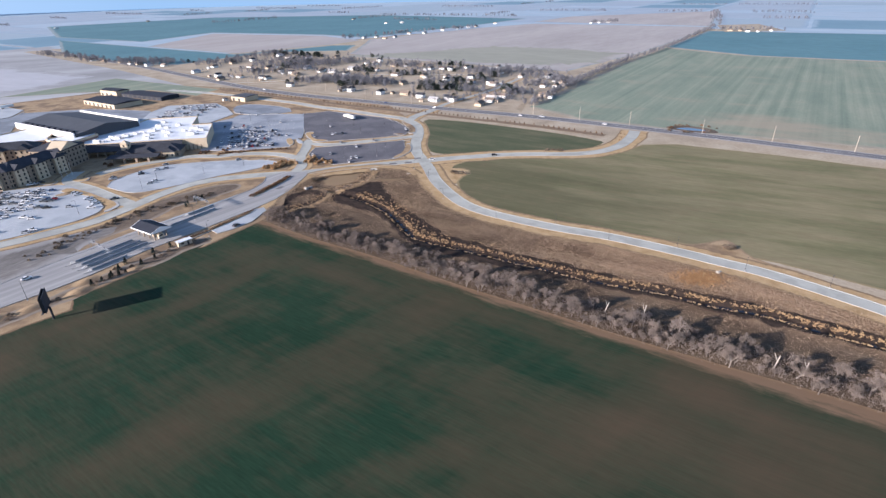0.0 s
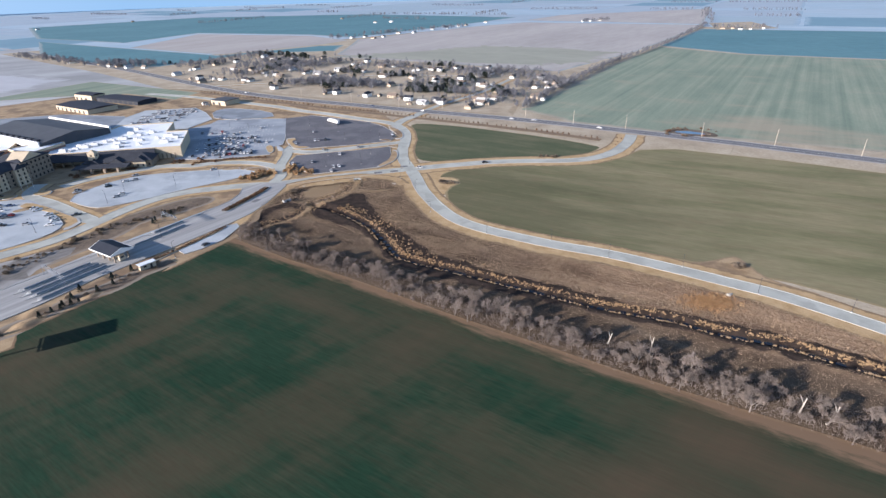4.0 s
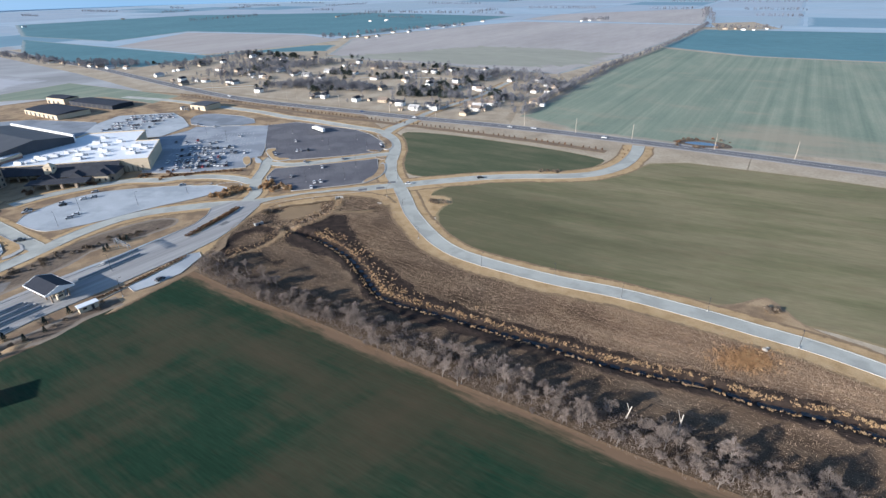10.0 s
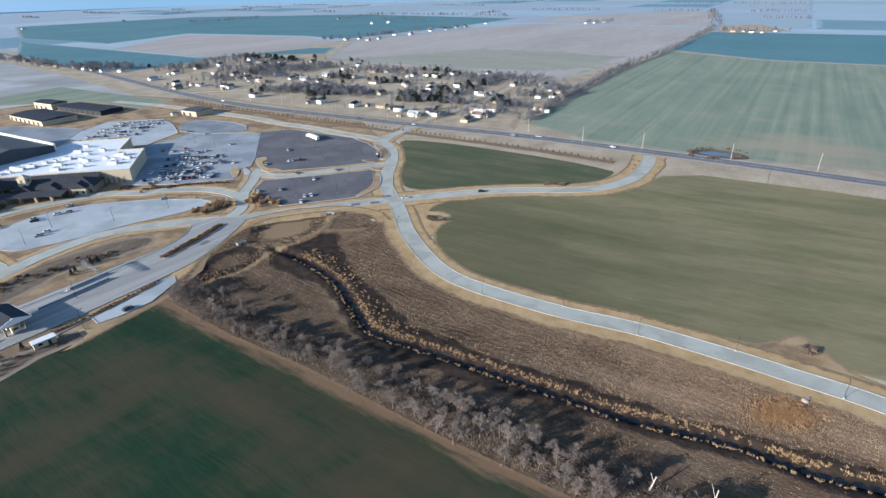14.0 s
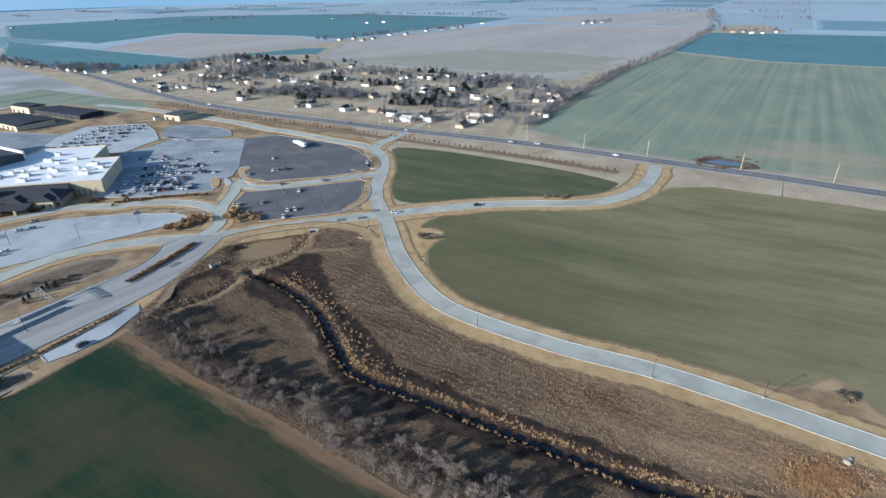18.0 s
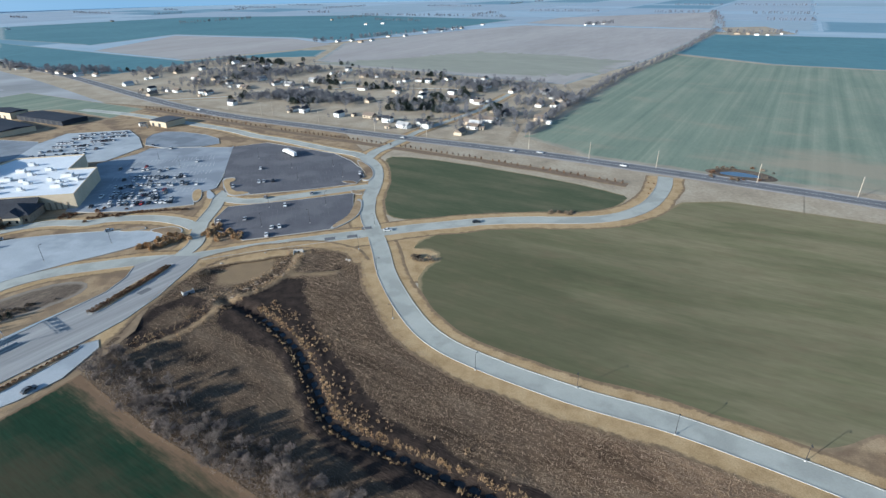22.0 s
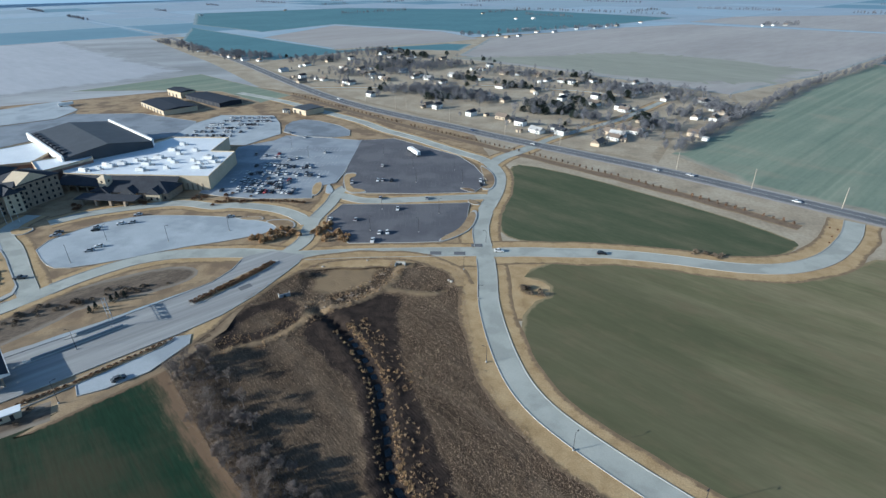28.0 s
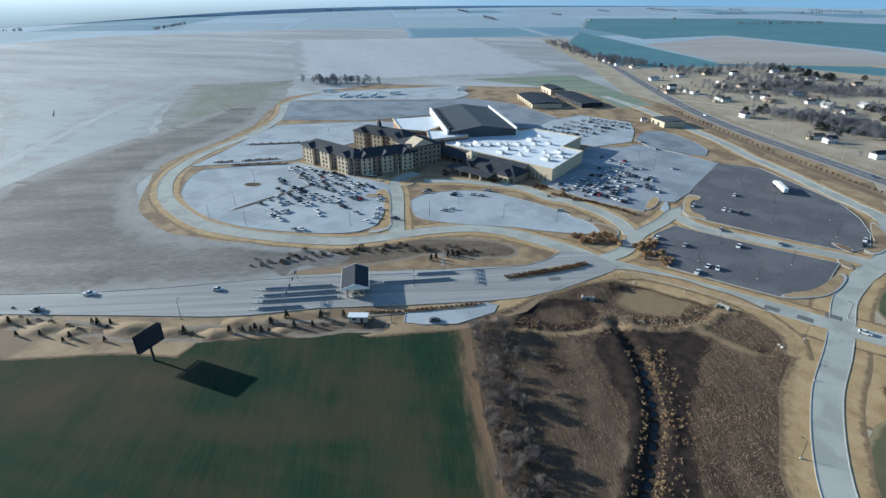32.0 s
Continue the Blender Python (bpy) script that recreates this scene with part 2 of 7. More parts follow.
ragged = plus(wt, plus(wt, wadd.outputs[0], streak, 0.55), noise_tex(wt, mapped(wt, (3, 1, 1), ROW_TURN), 1 / 5, 5.0, 0.7), 0.5)
bare = ramp(wt, ragged, [(0.75, (0.9, 0.9, 0.9)), (0.84, (0.45, 0.45, 0.45)), (0.98, (0, 0, 0))])
wheat_col = mixc(wt, bare, wheat_col, (0.19, 0.125, 0.08))
wt.links.new(wheat_col, wt.nodes["Principled BSDF"].inputs["Base Color"])
m_wheat_east = surface("thin_wheat", [(0.138, 0.138, 0.074), (0.178, 0.168, 0.092), (0.23, 0.202, 0.12), (0.188, 0.174, 0.098)], 30, 2.0, bump=0.2, depth=0.12,
                       stretch=(3.5, 0.8, 1), turn=-25, grain=0.12, rough=1.0, spec=0.1)
et = m_wheat_east.node_tree
east_col = et.nodes["Principled BSDF"].inputs["Base Color"].links[0].from_socket
lush = plus(et, plus(et, noise_tex(et, mapped(et, (3, 1, 1), -25), 1 / 22, 4.0, 0.6), oval(et, (20, 200), (170, 95), -35), 0.55), oval(et, (5, 180), (90, 55), -50), 0.5)
east_col = mixc(et, ramp(et, lush, [(0.40, (0, 0, 0)), (1.0, (0.72, 0.72, 0.72))]), east_col, (0.086, 0.087, 0.048))
spots = noise_tex(et, mapped(et, (2.2, 1, 1), -25), 1 / 9, 6.0, 0.68)
rows_e = noise_tex(et, mapped(et, (40, 1, 1), -33), 1 / 2.6, 3.0, 0.6)
east_col = mixc(et, ramp(et, spots, [(0.5, (0, 0, 0)), (0.72, (0.5, 0.5, 0.5))]), east_col, (0.175, 0.135, 0.082))
east_col = mixc(et, 1.0, east_col, ramp(et, rows_e, [(0.3, (0.94, 0.94, 0.94)), (0.7, (1.05, 1.05, 1.05))]), "MULTIPLY")
et.links.new(east_col, et.nodes["Principled BSDF"].inputs["Base Color"])
m_wheat_tri = surface("green_wheat", [(0.066, 0.082, 0.046), (0.088, 0.099, 0.058), (0.13, 0.122, 0.076)], 16, 1.5, bump=0.2, depth=0.12, stretch=(3, 0.8, 1), turn=-30, grain=0.1, rough=1.0, spec=0.1)
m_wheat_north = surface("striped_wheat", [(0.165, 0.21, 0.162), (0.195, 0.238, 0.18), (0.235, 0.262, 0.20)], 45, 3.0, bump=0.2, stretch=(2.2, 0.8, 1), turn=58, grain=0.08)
# drill rows drawn out along the field, and thin tan places towards the highway
rt = m_wheat_north.node_tree
row_col = rt.nodes["Principled BSDF"].inputs["Base Color"].links[0].from_socket
row_a = noise_tex(rt, mapped(rt, (90, 1, 1), 57), 1 / 9, 3.0, 0.6)
row_b = noise_tex(rt, mapped(rt, (160, 1, 1), 57), 1 / 3.0, 2.0, 0.6)
row_col = mixc(rt, 1.0, row_col, ramp(rt, row_a, [(0.32, (0.80, 0.84, 0.82)), (0.7, (1.22, 1.15, 1.12))]), "MULTIPLY")
row_col = mixc(rt, 1.0, row_col, ramp(rt, row_b, [(0.3, (0.93, 0.95, 0.94)), (0.7, (1.07, 1.05, 1.05))]), "MULTIPLY")
tan_n = plus(rt, noise_tex(rt, mapped(rt, (2.5, 1, 1), -31), 1 / 34, 4.0, 0.6), oval(rt, (290, 330), (120, 60), -32), 0.45)
row_col = mixc(rt, ramp(rt, tan_n, [(0.56, (0, 0, 0)), (0.85, (0.7, 0.7, 0.7))]), row_col, (0.33, 0.275, 0.20))
rt.links.new(row_col, rt.nodes["Principled BSDF"].inputs["Base Color"])
# the teal of the far wheat is distance haze put into the base colour
m_far_green_hazed = surface("far_wheat", [(0.068, 0.165, 0.195), (0.092, 0.20, 0.23)], 200, 20, bump=0, grain=0.1)
m_far_tan = surface("fallow_field", [(0.31, 0.287, 0.27), (0.395, 0.367, 0.345)], 120, 14, bump=0, grain=0.08, stretch=(4, 1, 1), turn=58)
# fallow land paled in its colour for the sunlit haze over the west
m_far_grey_hazed = surface("grey_fallow", [(0.33, 0.338, 0.36), (0.415, 0.418, 0.437)], 90, 10, bump=0, grain=0.08, stretch=(4, 1, 1), turn=-25, rough=0.75, spec=1.0)
# blue-grey of the outer plain paints atmospheric haze into the land
m_plain_hazed = surface("distant_farmland", [(0.19, 0.285, 0.36), (0.30, 0.375, 0.44), (0.24, 0.345, 0.425), (0.34, 0.41, 0.465)], 210, 30, bump=0, grain=0.12, stretch=(3, 1, 1), turn=-30, rough=0.75, spec=1.0)
m_verge = surface("dry_verge_grass", [(0.31, 0.208, 0.10), (0.41, 0.285, 0.148), (0.46, 0.335, 0.185)], 7, 0.5, bump=0.5, depth=0.12, grain=0.22)
m_lawn = surface("tan_lawn", [(0.245, 0.165, 0.092), (0.33, 0.235, 0.136), (0.38, 0.28, 0.168)], 9, 0.5, bump=0.5, depth=0.1, grain=0.2, patch=((0.19, 0.13, 0.08), 20))
m_village = surface("village_grass", [(0.275, 0.225, 0.16), (0.365, 0.302, 0.217), (0.43, 0.37, 0.278)], 28, 2.0, bump=0.3, depth=0.2, grain=0.2)
# part of the concrete's blue tint is haze over the lots, painted in
m_concrete = surface("pale_concrete", [(0.345, 0.377, 0.40), (0.425, 0.457, 0.48)], 16, 0.5, rough=0.75, bump=0.1, grain=0.08, patch=((0.305, 0.335, 0.36), 24))
m_road = surface("road_concrete", [(0.36, 0.365, 0.325), (0.435, 0.44, 0.395)], 12, 0.5, rough=0.75, bump=0.1, grain=0.07, patch=((0.325, 0.33, 0.295), 14))
m_asphalt = surface("worn_asphalt", [(0.094, 0.092, 0.103), (0.124, 0.121, 0.132)], 14, 0.4, rough=0.85, bump=0.2, grain=0.12, patch=((0.14, 0.136, 0.145), 22))
m_highway = surface("highway_asphalt", [(0.125, 0.125, 0.13), (0.165, 0.165, 0.17)], 20, 0.5, rough=0.85, bump=0.1, grain=0.08)
m_kerb = surface("kerb_concrete", [(0.36, 0.355, 0.335), (0.44, 0.432, 0.41)], 4, 0.3, bump=0.1, grain=0.08)
m_mark = surface("road_paint", [(0.62, 0.62, 0.60), (0.7, 0.7, 0.68)], 2, 0.2, bump=0, grain=0.1)
m_roof_white = surface("white_roof_membrane", [(0.66, 0.69, 0.72), (0.75, 0.78, 0.80)], 12, 1.0, rough=0.6, bump=0.05, grain=0.05)
m_stucco = surface("tan_stucco", [(0.48, 0.395, 0.28), (0.55, 0.455, 0.335)], 5, 0.3, bump=0.1, grain=0.06)
m_stone = surface("ledge_stone", [(0.21, 0.165, 0.125), (0.31, 0.25, 0.19)], 1.2, 0.4, bump=0.6, grain=0.25)
m_roof_slate = surface("slate_shingle", [(0.028, 0.031, 0.04), (0.045, 0.049, 0.06)], 5, 0.5, rough=0.8, bump=0.3, grain=0.2)
m_roof_metal = surface("standing_seam_roof", [(0.055, 0.06, 0.07), (0.075, 0.08, 0.09)], 10, 0.6, rough=0.65, bump=0.1, grain=0.06)
m_navy = surface("navy_metal", [(0.018, 0.022, 0.033), (0.028, 0.032, 0.044)], 6, 0.6, rough=0.75, bump=0.1, grain=0.1)
m_white = surface("white_siding", [(0.66, 0.66, 0.64), (0.74, 0.74, 0.72)], 3, 0.3, bump=0.05, grain=0.05, rnd=0.15)
m_trim = surface("white_trim", [(0.68, 0.68, 0.67), (0.76, 0.76, 0.75)], 3, 0.3, bump=0.0, grain=0.03)
m_steel = surface("galvanised_steel", [(0.34, 0.35, 0.36), (0.45, 0.46, 0.47)], 2, 0.2, rough=0.45, metal=0.7, bump=0.05, grain=0.08)
m_dark_metal = surface("dark_painted_steel", [(0.03, 0.03, 0.033), (0.045, 0.045, 0.05)], 2, 0.2, rough=0.5, bump=0.05, grain=0.1)
m_bark = surface("grey_bark", [(0.125, 0.105, 0.092), (0.215, 0.185, 0.165)], 1.5, 0.15, bump=0.5, grain=0.2, rnd=0.2)
m_twig = surface("bare_twigs", [(0.155, 0.124, 0.105), (0.235, 0.192, 0.166)], 2.0, 0.3, bump=0, grain=0.2, rnd=0.25)
m_deadwood = surface("bleached_wood", [(0.36, 0.32, 0.27), (0.46, 0.41, 0.35)], 1.0, 0.2, bump=0.4, grain=0.2)
m_pole_wood = surface("weathered_pole", [(0.34, 0.29, 0.23), (0.44, 0.38, 0.31)], 2, 0.3, bump=0.3, grain=0.15)
m_evergreen = surface("cedar_needles", [(0.016, 0.026, 0.022), (0.032, 0.044, 0.034)], 0.8, 0.25, bump=0.6, grain=0.3, rnd=0.2)
m_reed = surface("dry_reeds", [(0.34, 0.225, 0.118), (0.49, 0.345, 0.20)], 2.0, 0.3, bump=0, grain=0.3, rnd=0.2)
m_tuft = surface("dead_weeds", [(0.235, 0.168, 0.112), (0.355, 0.265, 0.182)], 6.0, 0.5, bump=0, grain=0.25)
m_shrub = surface("rusty_shrub", [(0.115, 0.062, 0.036), (0.19, 0.105, 0.058)], 1.0, 0.25, bump=0.5, grain=0.3, rnd=0.2)
m_scrub_leaf = surface("grey_brown_scrub", [(0.13, 0.10, 0.075), (0.21, 0.165, 0.12)], 1.0, 0.25, bump=0.5, grain=0.3, rnd=0.2)
m_rubber = surface("tyre_rubber", [(0.015, 0.015, 0.015), (0.025, 0.025, 0.025)], 1, 0.1, bump=0, grain=0.1)
# far copy of the twigs, blued in its colour for distance haze
m_twig_hazed = surface("dark_twigs", [(0.115, 0.117, 0.135), (0.18, 0.182, 0.20)], 20.0, 0.5, bump=0, grain=0.3)
# parcel colours are mixed with haze blue instead of plain crop tones
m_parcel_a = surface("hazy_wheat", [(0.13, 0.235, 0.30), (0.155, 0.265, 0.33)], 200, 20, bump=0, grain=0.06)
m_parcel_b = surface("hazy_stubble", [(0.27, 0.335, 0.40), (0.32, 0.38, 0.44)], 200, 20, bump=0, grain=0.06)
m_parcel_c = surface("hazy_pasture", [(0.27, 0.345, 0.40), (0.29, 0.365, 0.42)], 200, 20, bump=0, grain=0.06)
# meadow lightened in the base colour to hold the western haze
m_west_hazed = surface("pale_dry_meadow", [(0.24, 0.27, 0.27), (0.33, 0.355, 0.35)], 80, 8, rough=0.75, spec=1.0, bump=0, grain=0.1, stretch=(3, 1, 1), turn=32)
m_olive_west = surface("olive_meadow", [(0.17, 0.18, 0.14), (0.24, 0.24, 0.20)], 40, 5, bump=0, grain=0.12)
m_olive_far = surface("olive_fallow", [(0.25, 0.255, 0.205), (0.30, 0.30, 0.245)], 90, 10, bump=0, grain=0.1, stretch=(4, 1, 1), turn=-31)
m_scrub = surface("brown_scrub", [(0.075, 0.055, 0.04), (0.13, 0.098, 0.07), (0.19, 0.148, 0.105)], 11, 0.8, bump=0.8, depth=0.25, grain=0.45, stretch=(3, 1, 1), turn=56)
m_faded = surface("faded_paint", [(0.15, 0.145, 0.145), (0.19, 0.185, 0.18)], 2, 0.2, bump=0, grain=0.15)
m_avenue = surface("avenue_concrete", [(0.235, 0.232, 0.225), (0.30, 0.297, 0.29), (0.385, 0.38, 0.365)], 7, 0.5, rough=0.75, bump=0.1, grain=0.07, stretch=(14, 0.6, 1), turn=56.5)
m_lot_worn = surface("worn_grey_lot", [(0.20, 0.225, 0.255), (0.26, 0.285, 0.315)], 18, 0.5, rough=0.8, bump=0.1, grain=0.08, patch=((0.17, 0.19, 0.215), 26))
m_lot_mid = surface("grey_concrete_lot", [(0.25, 0.275, 0.305), (0.33, 0.355, 0.385)], 18, 0.5, rough=0.78, bump=0.1, grain=0.07, patch=((0.22, 0.242, 0.27), 24))
m_brick = surface("red_brown_block", [(0.20, 0.125, 0.095), (0.27, 0.175, 0.135)], 3, 0.4, bump=0.3, grain=0.15)
m_water = surface("ditch_water", [(0.012, 0.014, 0.016), (0.02, 0.022, 0.022)], 6, 1.0, rough=0.12, spec=0.5, bump=0.1, grain=0.1)
m_pond = surface("pond_water", [(0.05, 0.08, 0.12), (0.06, 0.09, 0.13)], 6, 1.0, rough=0.1, spec=0.5, bump=0.05, grain=0.05)
m_glass = surface("window_glass", [(0.015, 0.018, 0.024), (0.025, 0.03, 0.038)], 3, 0.5, rough=0.12, spec=0.6, bump=0, grain=0.05)
m_lamp_red = surface("red_lens", [(0.3, 0.02, 0.02), (0.35, 0.03, 0.03)], 1, 0.1, rough=0.3, bump=0, grain=0.05)
m_lamp_white = surface("clear_lens", [(0.6, 0.6, 0.6), (0.7, 0.7, 0.7)], 1, 0.1, rough=0.2, bump=0, grain=0.05)


def fringe(m, size, other):
    """Thins a covering out in ragged patches towards its rim, where the vertices carry the attribute rim, into the cover beside it."""
    nt = m.node_tree
    at = nt.nodes.new("ShaderNodeAttribute")
    at.attribute_name = "rim"
    n = noise_tex(nt, mapped(nt), 1.0 / size, 6.0, 0.68)
    v = plus(nt, n, at.outputs["Fac"], -0.72)
    sock = nt.nodes["Principled BSDF"].inputs["Base Color"]
    mottled = mixc(nt, 1.0, other, ramp(nt, n, [(0.3, (0.78, 0.78, 0.78)), (0.7, (1.2, 1.2, 1.2))]), "MULTIPLY")
    nt.links.new(mixc(nt, ramp(nt, v, [(0.0, (0, 0, 0)), (0.24, (1, 1, 1))]), mottled, sock.links[0].from_socket), sock)


# pasture tones raised to pale grey as painted haze glare
m_west_base_hazed = surface("grey_dry_pasture", [(0.205, 0.205, 0.20), (0.285, 0.287, 0.285), (0.40, 0.405, 0.405)], 110, 9, bump=0, grain=0.14, stretch=(3, 1, 1), turn=32, rough=0.75, spec=1.0)
m_loop_scrub = surface("grey_loop_scrub", [(0.11, 0.10, 0.09), (0.17, 0.16, 0.148), (0.25, 0.235, 0.215)], 22, 1.5, bump=0.5, depth=0.2, grain=0.3, stretch=(3, 1, 1), turn=56)
m_mulch = surface("brown_mulch", [(0.15, 0.105, 0.07), (0.21, 0.15, 0.10)], 4, 0.5, bump=0.4, depth=0.1, grain=0.3)
LAWN = (0.30, 0.215, 0.125)
# far covers fade at their rims into tones with haze painted in
for m, size, other in ((m_wheat, 4.0, (0.20, 0.135, 0.085)), (m_verge, 3.0, (0.21, 0.145, 0.085)), (m_lawn, 4.0, (0.25, 0.18, 0.11)), (m_burnt, 3.0, LAWN), (m_scrub, 9.0, (0.24, 0.2, 0.155)),
                       (m_mulch, 3.0, LAWN), (m_loop_scrub, 12.0, (0.27, 0.262, 0.25)), (m_wheat_east, 5.0, (0.27, 0.215, 0.125)), (m_wheat_tri, 5.0, (0.27, 0.215, 0.125)), (m_village, 7.0, (0.30, 0.24, 0.165)),
                       (m_wheat_north, 18.0, (0.31, 0.28, 0.215)), (m_far_green_hazed, 22.0, (0.24, 0.29, 0.29)), (m_far_tan, 22.0, (0.28, 0.30, 0.29)), (m_far_grey_hazed, 22.0, (0.275, 0.275, 0.275)),
                       (m_olive_west, 26.0, (0.26, 0.26, 0.25)), (m_west_hazed, 18.0, (0.26, 0.265, 0.262)), (m_west_base_hazed, 60.0, (0.29, 0.36, 0.41)), (m_olive_far, 30.0, (0.34, 0.318, 0.295)), (m_parcel_a, 30.0, (0.25, 0.345, 0.42)),
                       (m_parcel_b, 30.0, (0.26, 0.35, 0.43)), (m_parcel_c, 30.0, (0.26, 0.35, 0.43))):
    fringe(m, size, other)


def paint(name, c):
    return surface(name, [tuple(v * 0.95 for v in c), c], 3, 0.3, rough=0.3, spec=0.5, bump=0, grain=0.03)


CAR_PAINTS = [("white", paint("white_car_paint", (0.70, 0.70, 0.70))), ("silver", paint("silver_car_paint", (0.38, 0.39, 0.41))),
              ("black", paint("black_car_paint", (0.012, 0.012, 0.014))), ("grey", paint("grey_car_paint", (0.10, 0.105, 0.11))),
              ("red", paint("red_car_paint", (0.28, 0.02, 0.02))), ("blue", paint("blue_car_paint", (0.02, 0.05, 0.14)))]


# ---- building helpers ----
def mesh_ob(name, verts, faces, material, parent=None, label="", smooth=False):
    me = bpy.data.meshes.new(name)
    me.from_pydata([tuple(v) for v in verts], [], [tuple(f) for f in faces])
    me.materials.append(material)
    if smooth:
        me.polygons.foreach_set("use_smooth", [True] * len(me.polygons))
    me.update()
    ob = new(name, me)
    if parent:
        ob.parent = parent
    if label:
        ob["label"] = label
    return ob


def part(name, bm, material, parent=None, label="", smooth=False):
    me = bpy.data.meshes.new(name)
    bm.normal_update()
    bm.to_mesh(me)
    bm.free()
    me.materials.append(material)
    if smooth:
        me.polygons.foreach_set("use_smooth", [True] * len(me.polygons))
    ob = new(name, me)
    if parent:
        ob.parent = parent
    if label:
        ob["label"] = label
    return ob


def empty(name, m, label, category, group="", kind=""):
    ob = new(name)
    ob.matrix_world = m
    return tagged(ob, label, category, group, kind)


def box_bm(size, at=(0, 0, 0), bevel=0.0, bm=None):
    bm = bm or bmesh.new()
    got = bmesh.ops.create_cube(bm, size=1.0, matrix=Matrix.Translation(at) @ Matrix.Diagonal((*size, 1)))
    if bevel:
        edges = list({e for v in got["verts"] for e in v.link_edges})
        bmesh.ops.bevel(bm, geom=edges, offset=bevel, segments=1, affect="EDGES")
    return bm


def tube_bm(a, b, ra, rb, sides=6, bm=None):
    bm = bm or bmesh.new()
    a, b = Vector(a), Vector(b)
    q = (b - a).to_track_quat("Z", "Y")
    rings = []
    for p, r in ((a, ra), (b, rb)):
        rings.append([bm.verts.new(p + q @ Vector((r * math.cos(2 * math.pi * k / sides), r * math.sin(2 * math.pi * k / sides), 0))) for k in range(sides)])
    for k in range(sides):
        bm.faces.new((rings[0][k], rings[0][(k + 1) % sides], rings[1][(k + 1) % sides], rings[1][k]))
    bm.faces.new(rings[0][::-1])
    bm.faces.new(rings[1])
    return bm


def rounded(pts, rounds=2):
    pts = [Vector(p) for p in pts]
    for _ in range(rounds):
        out = []
        for a, b in zip(pts, pts[1:] + pts[:1]):
            out += [a * 0.75 + b * 0.25, a * 0.25 + b * 0.75]
        pts = out
    return [(p.x, p.y) for p in pts]


def ccw(pts):
    area = sum(a[0] * b[1] - b[0] * a[1] for a, b in zip(pts, pts[1:] + pts[:1]))
    return list(pts) if area > 0 else list(pts)[::-1]


def slab_bm(pts, z0, z1):
    pts = ccw(pts)
    bm = bmesh.new()
    low, top = [bm.verts.new((x, y, z0)) for x, y in pts], [bm.verts.new((x, y, z1)) for x, y in pts]
    bm.faces.new(top)
    n = len(pts)
    for k in range(n):
        bm.faces.new((low[k], low[(k + 1) % n], top[(k + 1) % n], top[k]))
    return bm


def spline(pts, step=3.0):
    """Evenly spaced places on a smooth curve through the points."""
    p = [Vector((*q, 0)) if len(q) == 2 else Vector(q) for q in pts]
    p = [p[0] * 2 - p[1]] + p + [p[-1] * 2 - p[-2]]
    out = []
    for a, b, c, d in zip(p, p[1:], p[2:], p[3:]):
        n = max(2, int((c - b).length / step))
        for k in range(n):
            t = k / n
            out.append(0.5 * (2 * b + (c - a) * t + (2 * a - 5 * b + 4 * c - d) * t * t + (3 * b - a - 3 * c + d) * t ** 3))
    out.append(p[-2])
    return out


def normals(line):
    out = []
    for k in range(len(line)):
        d = (line[min(k + 1, len(line) - 1)] - line[max(k - 1, 0)]).normalized()
        out.append(Vector((-d.y, d.x, 0)))
    return out


def inside(p, poly):
    hit = False
    for (ax, ay), (bx, by) in zip(poly, poly[1:] + poly[:1]):
        if (ay > p[1]) != (by > p[1]) and p[0] < (bx - ax) * (p[1] - ay) / (by - ay) + ax:
            hit = not hit
    return hit


ROADS, LOTS = {}, {}


def ribbon(name, line, half, z, material, label="", kind="structure", parent=None):
    nm = normals(line)
    verts, faces = [], []
    for p, n in zip(line, nm):
        verts += [p + n * half + Vector((0, 0, z)), p - n * half + Vector((0, 0, z))]
    for k in range(len(line) - 1):
        faces.append((2 * k + 1, 2 * k + 3, 2 * k + 2, 2 * k))
    ob = mesh_ob(name, verts, faces, material, parent)
    return tagged(ob, label, "road", "", kind) if label else ob


def strip_bm(line, off, width, z0, z1, keep):
    """A low wall or kerb along a line, at the sideways offset, wherever keep(place) holds."""
    bm, nm, last = bmesh.new(), normals(line), None
    for p, n in zip(line, nm):
        c = p + n * off
        if not keep(c):
            last = None
            continue
        s = n * (width / 2)
        ring = [bm.verts.new((v.x, v.y, z)) for v, z in ((c - s, z0), (c - s, z1), (c + s, z1), (c + s, z0))]
        if last:
            for a in range(3):
                bm.faces.new((last[a], last[a + 1], ring[a + 1], ring[a]))
        last = ring
    return bm


def on_road(p, skip):
    for name, (line, half) in ROADS.items():
        if name != skip and any((p - q).length < half + 0.6 for q in line):
            return True
    return any(inside(p, poly) for name, poly in LOTS.items() if name != skip)


# ---- ground, one sheet to the horizon ----
CREEK = spline([(-95, 182), (-90, 179), (-82, 174), (-74, 168), (-67, 161), (-60, 153), (-54, 145), (-45, 128), (-34, 108), (-8, 93), (29, 72), (48, 61), (77, 49), (93, 39), (112, 31), (131, 17), (165, -4)], 4)
RIDGES = [spline(p, 3) for p in ([(-96, 181), (-89, 184), (-80, 191), (-74, 202), (-71, 213), (-73, 222), (-68, 226)], [(-70, 203), (-64, 203), (-57, 203), (-51, 204), (-47, 208)],
                                 [(-113, 150), (-104, 157), (-99, 164), (-96, 173), (-96, 181)])]
SWALE = spline([(-117, 151), (-110, 155), (-102, 162), (-98, 172), (-95, 181)], 4)
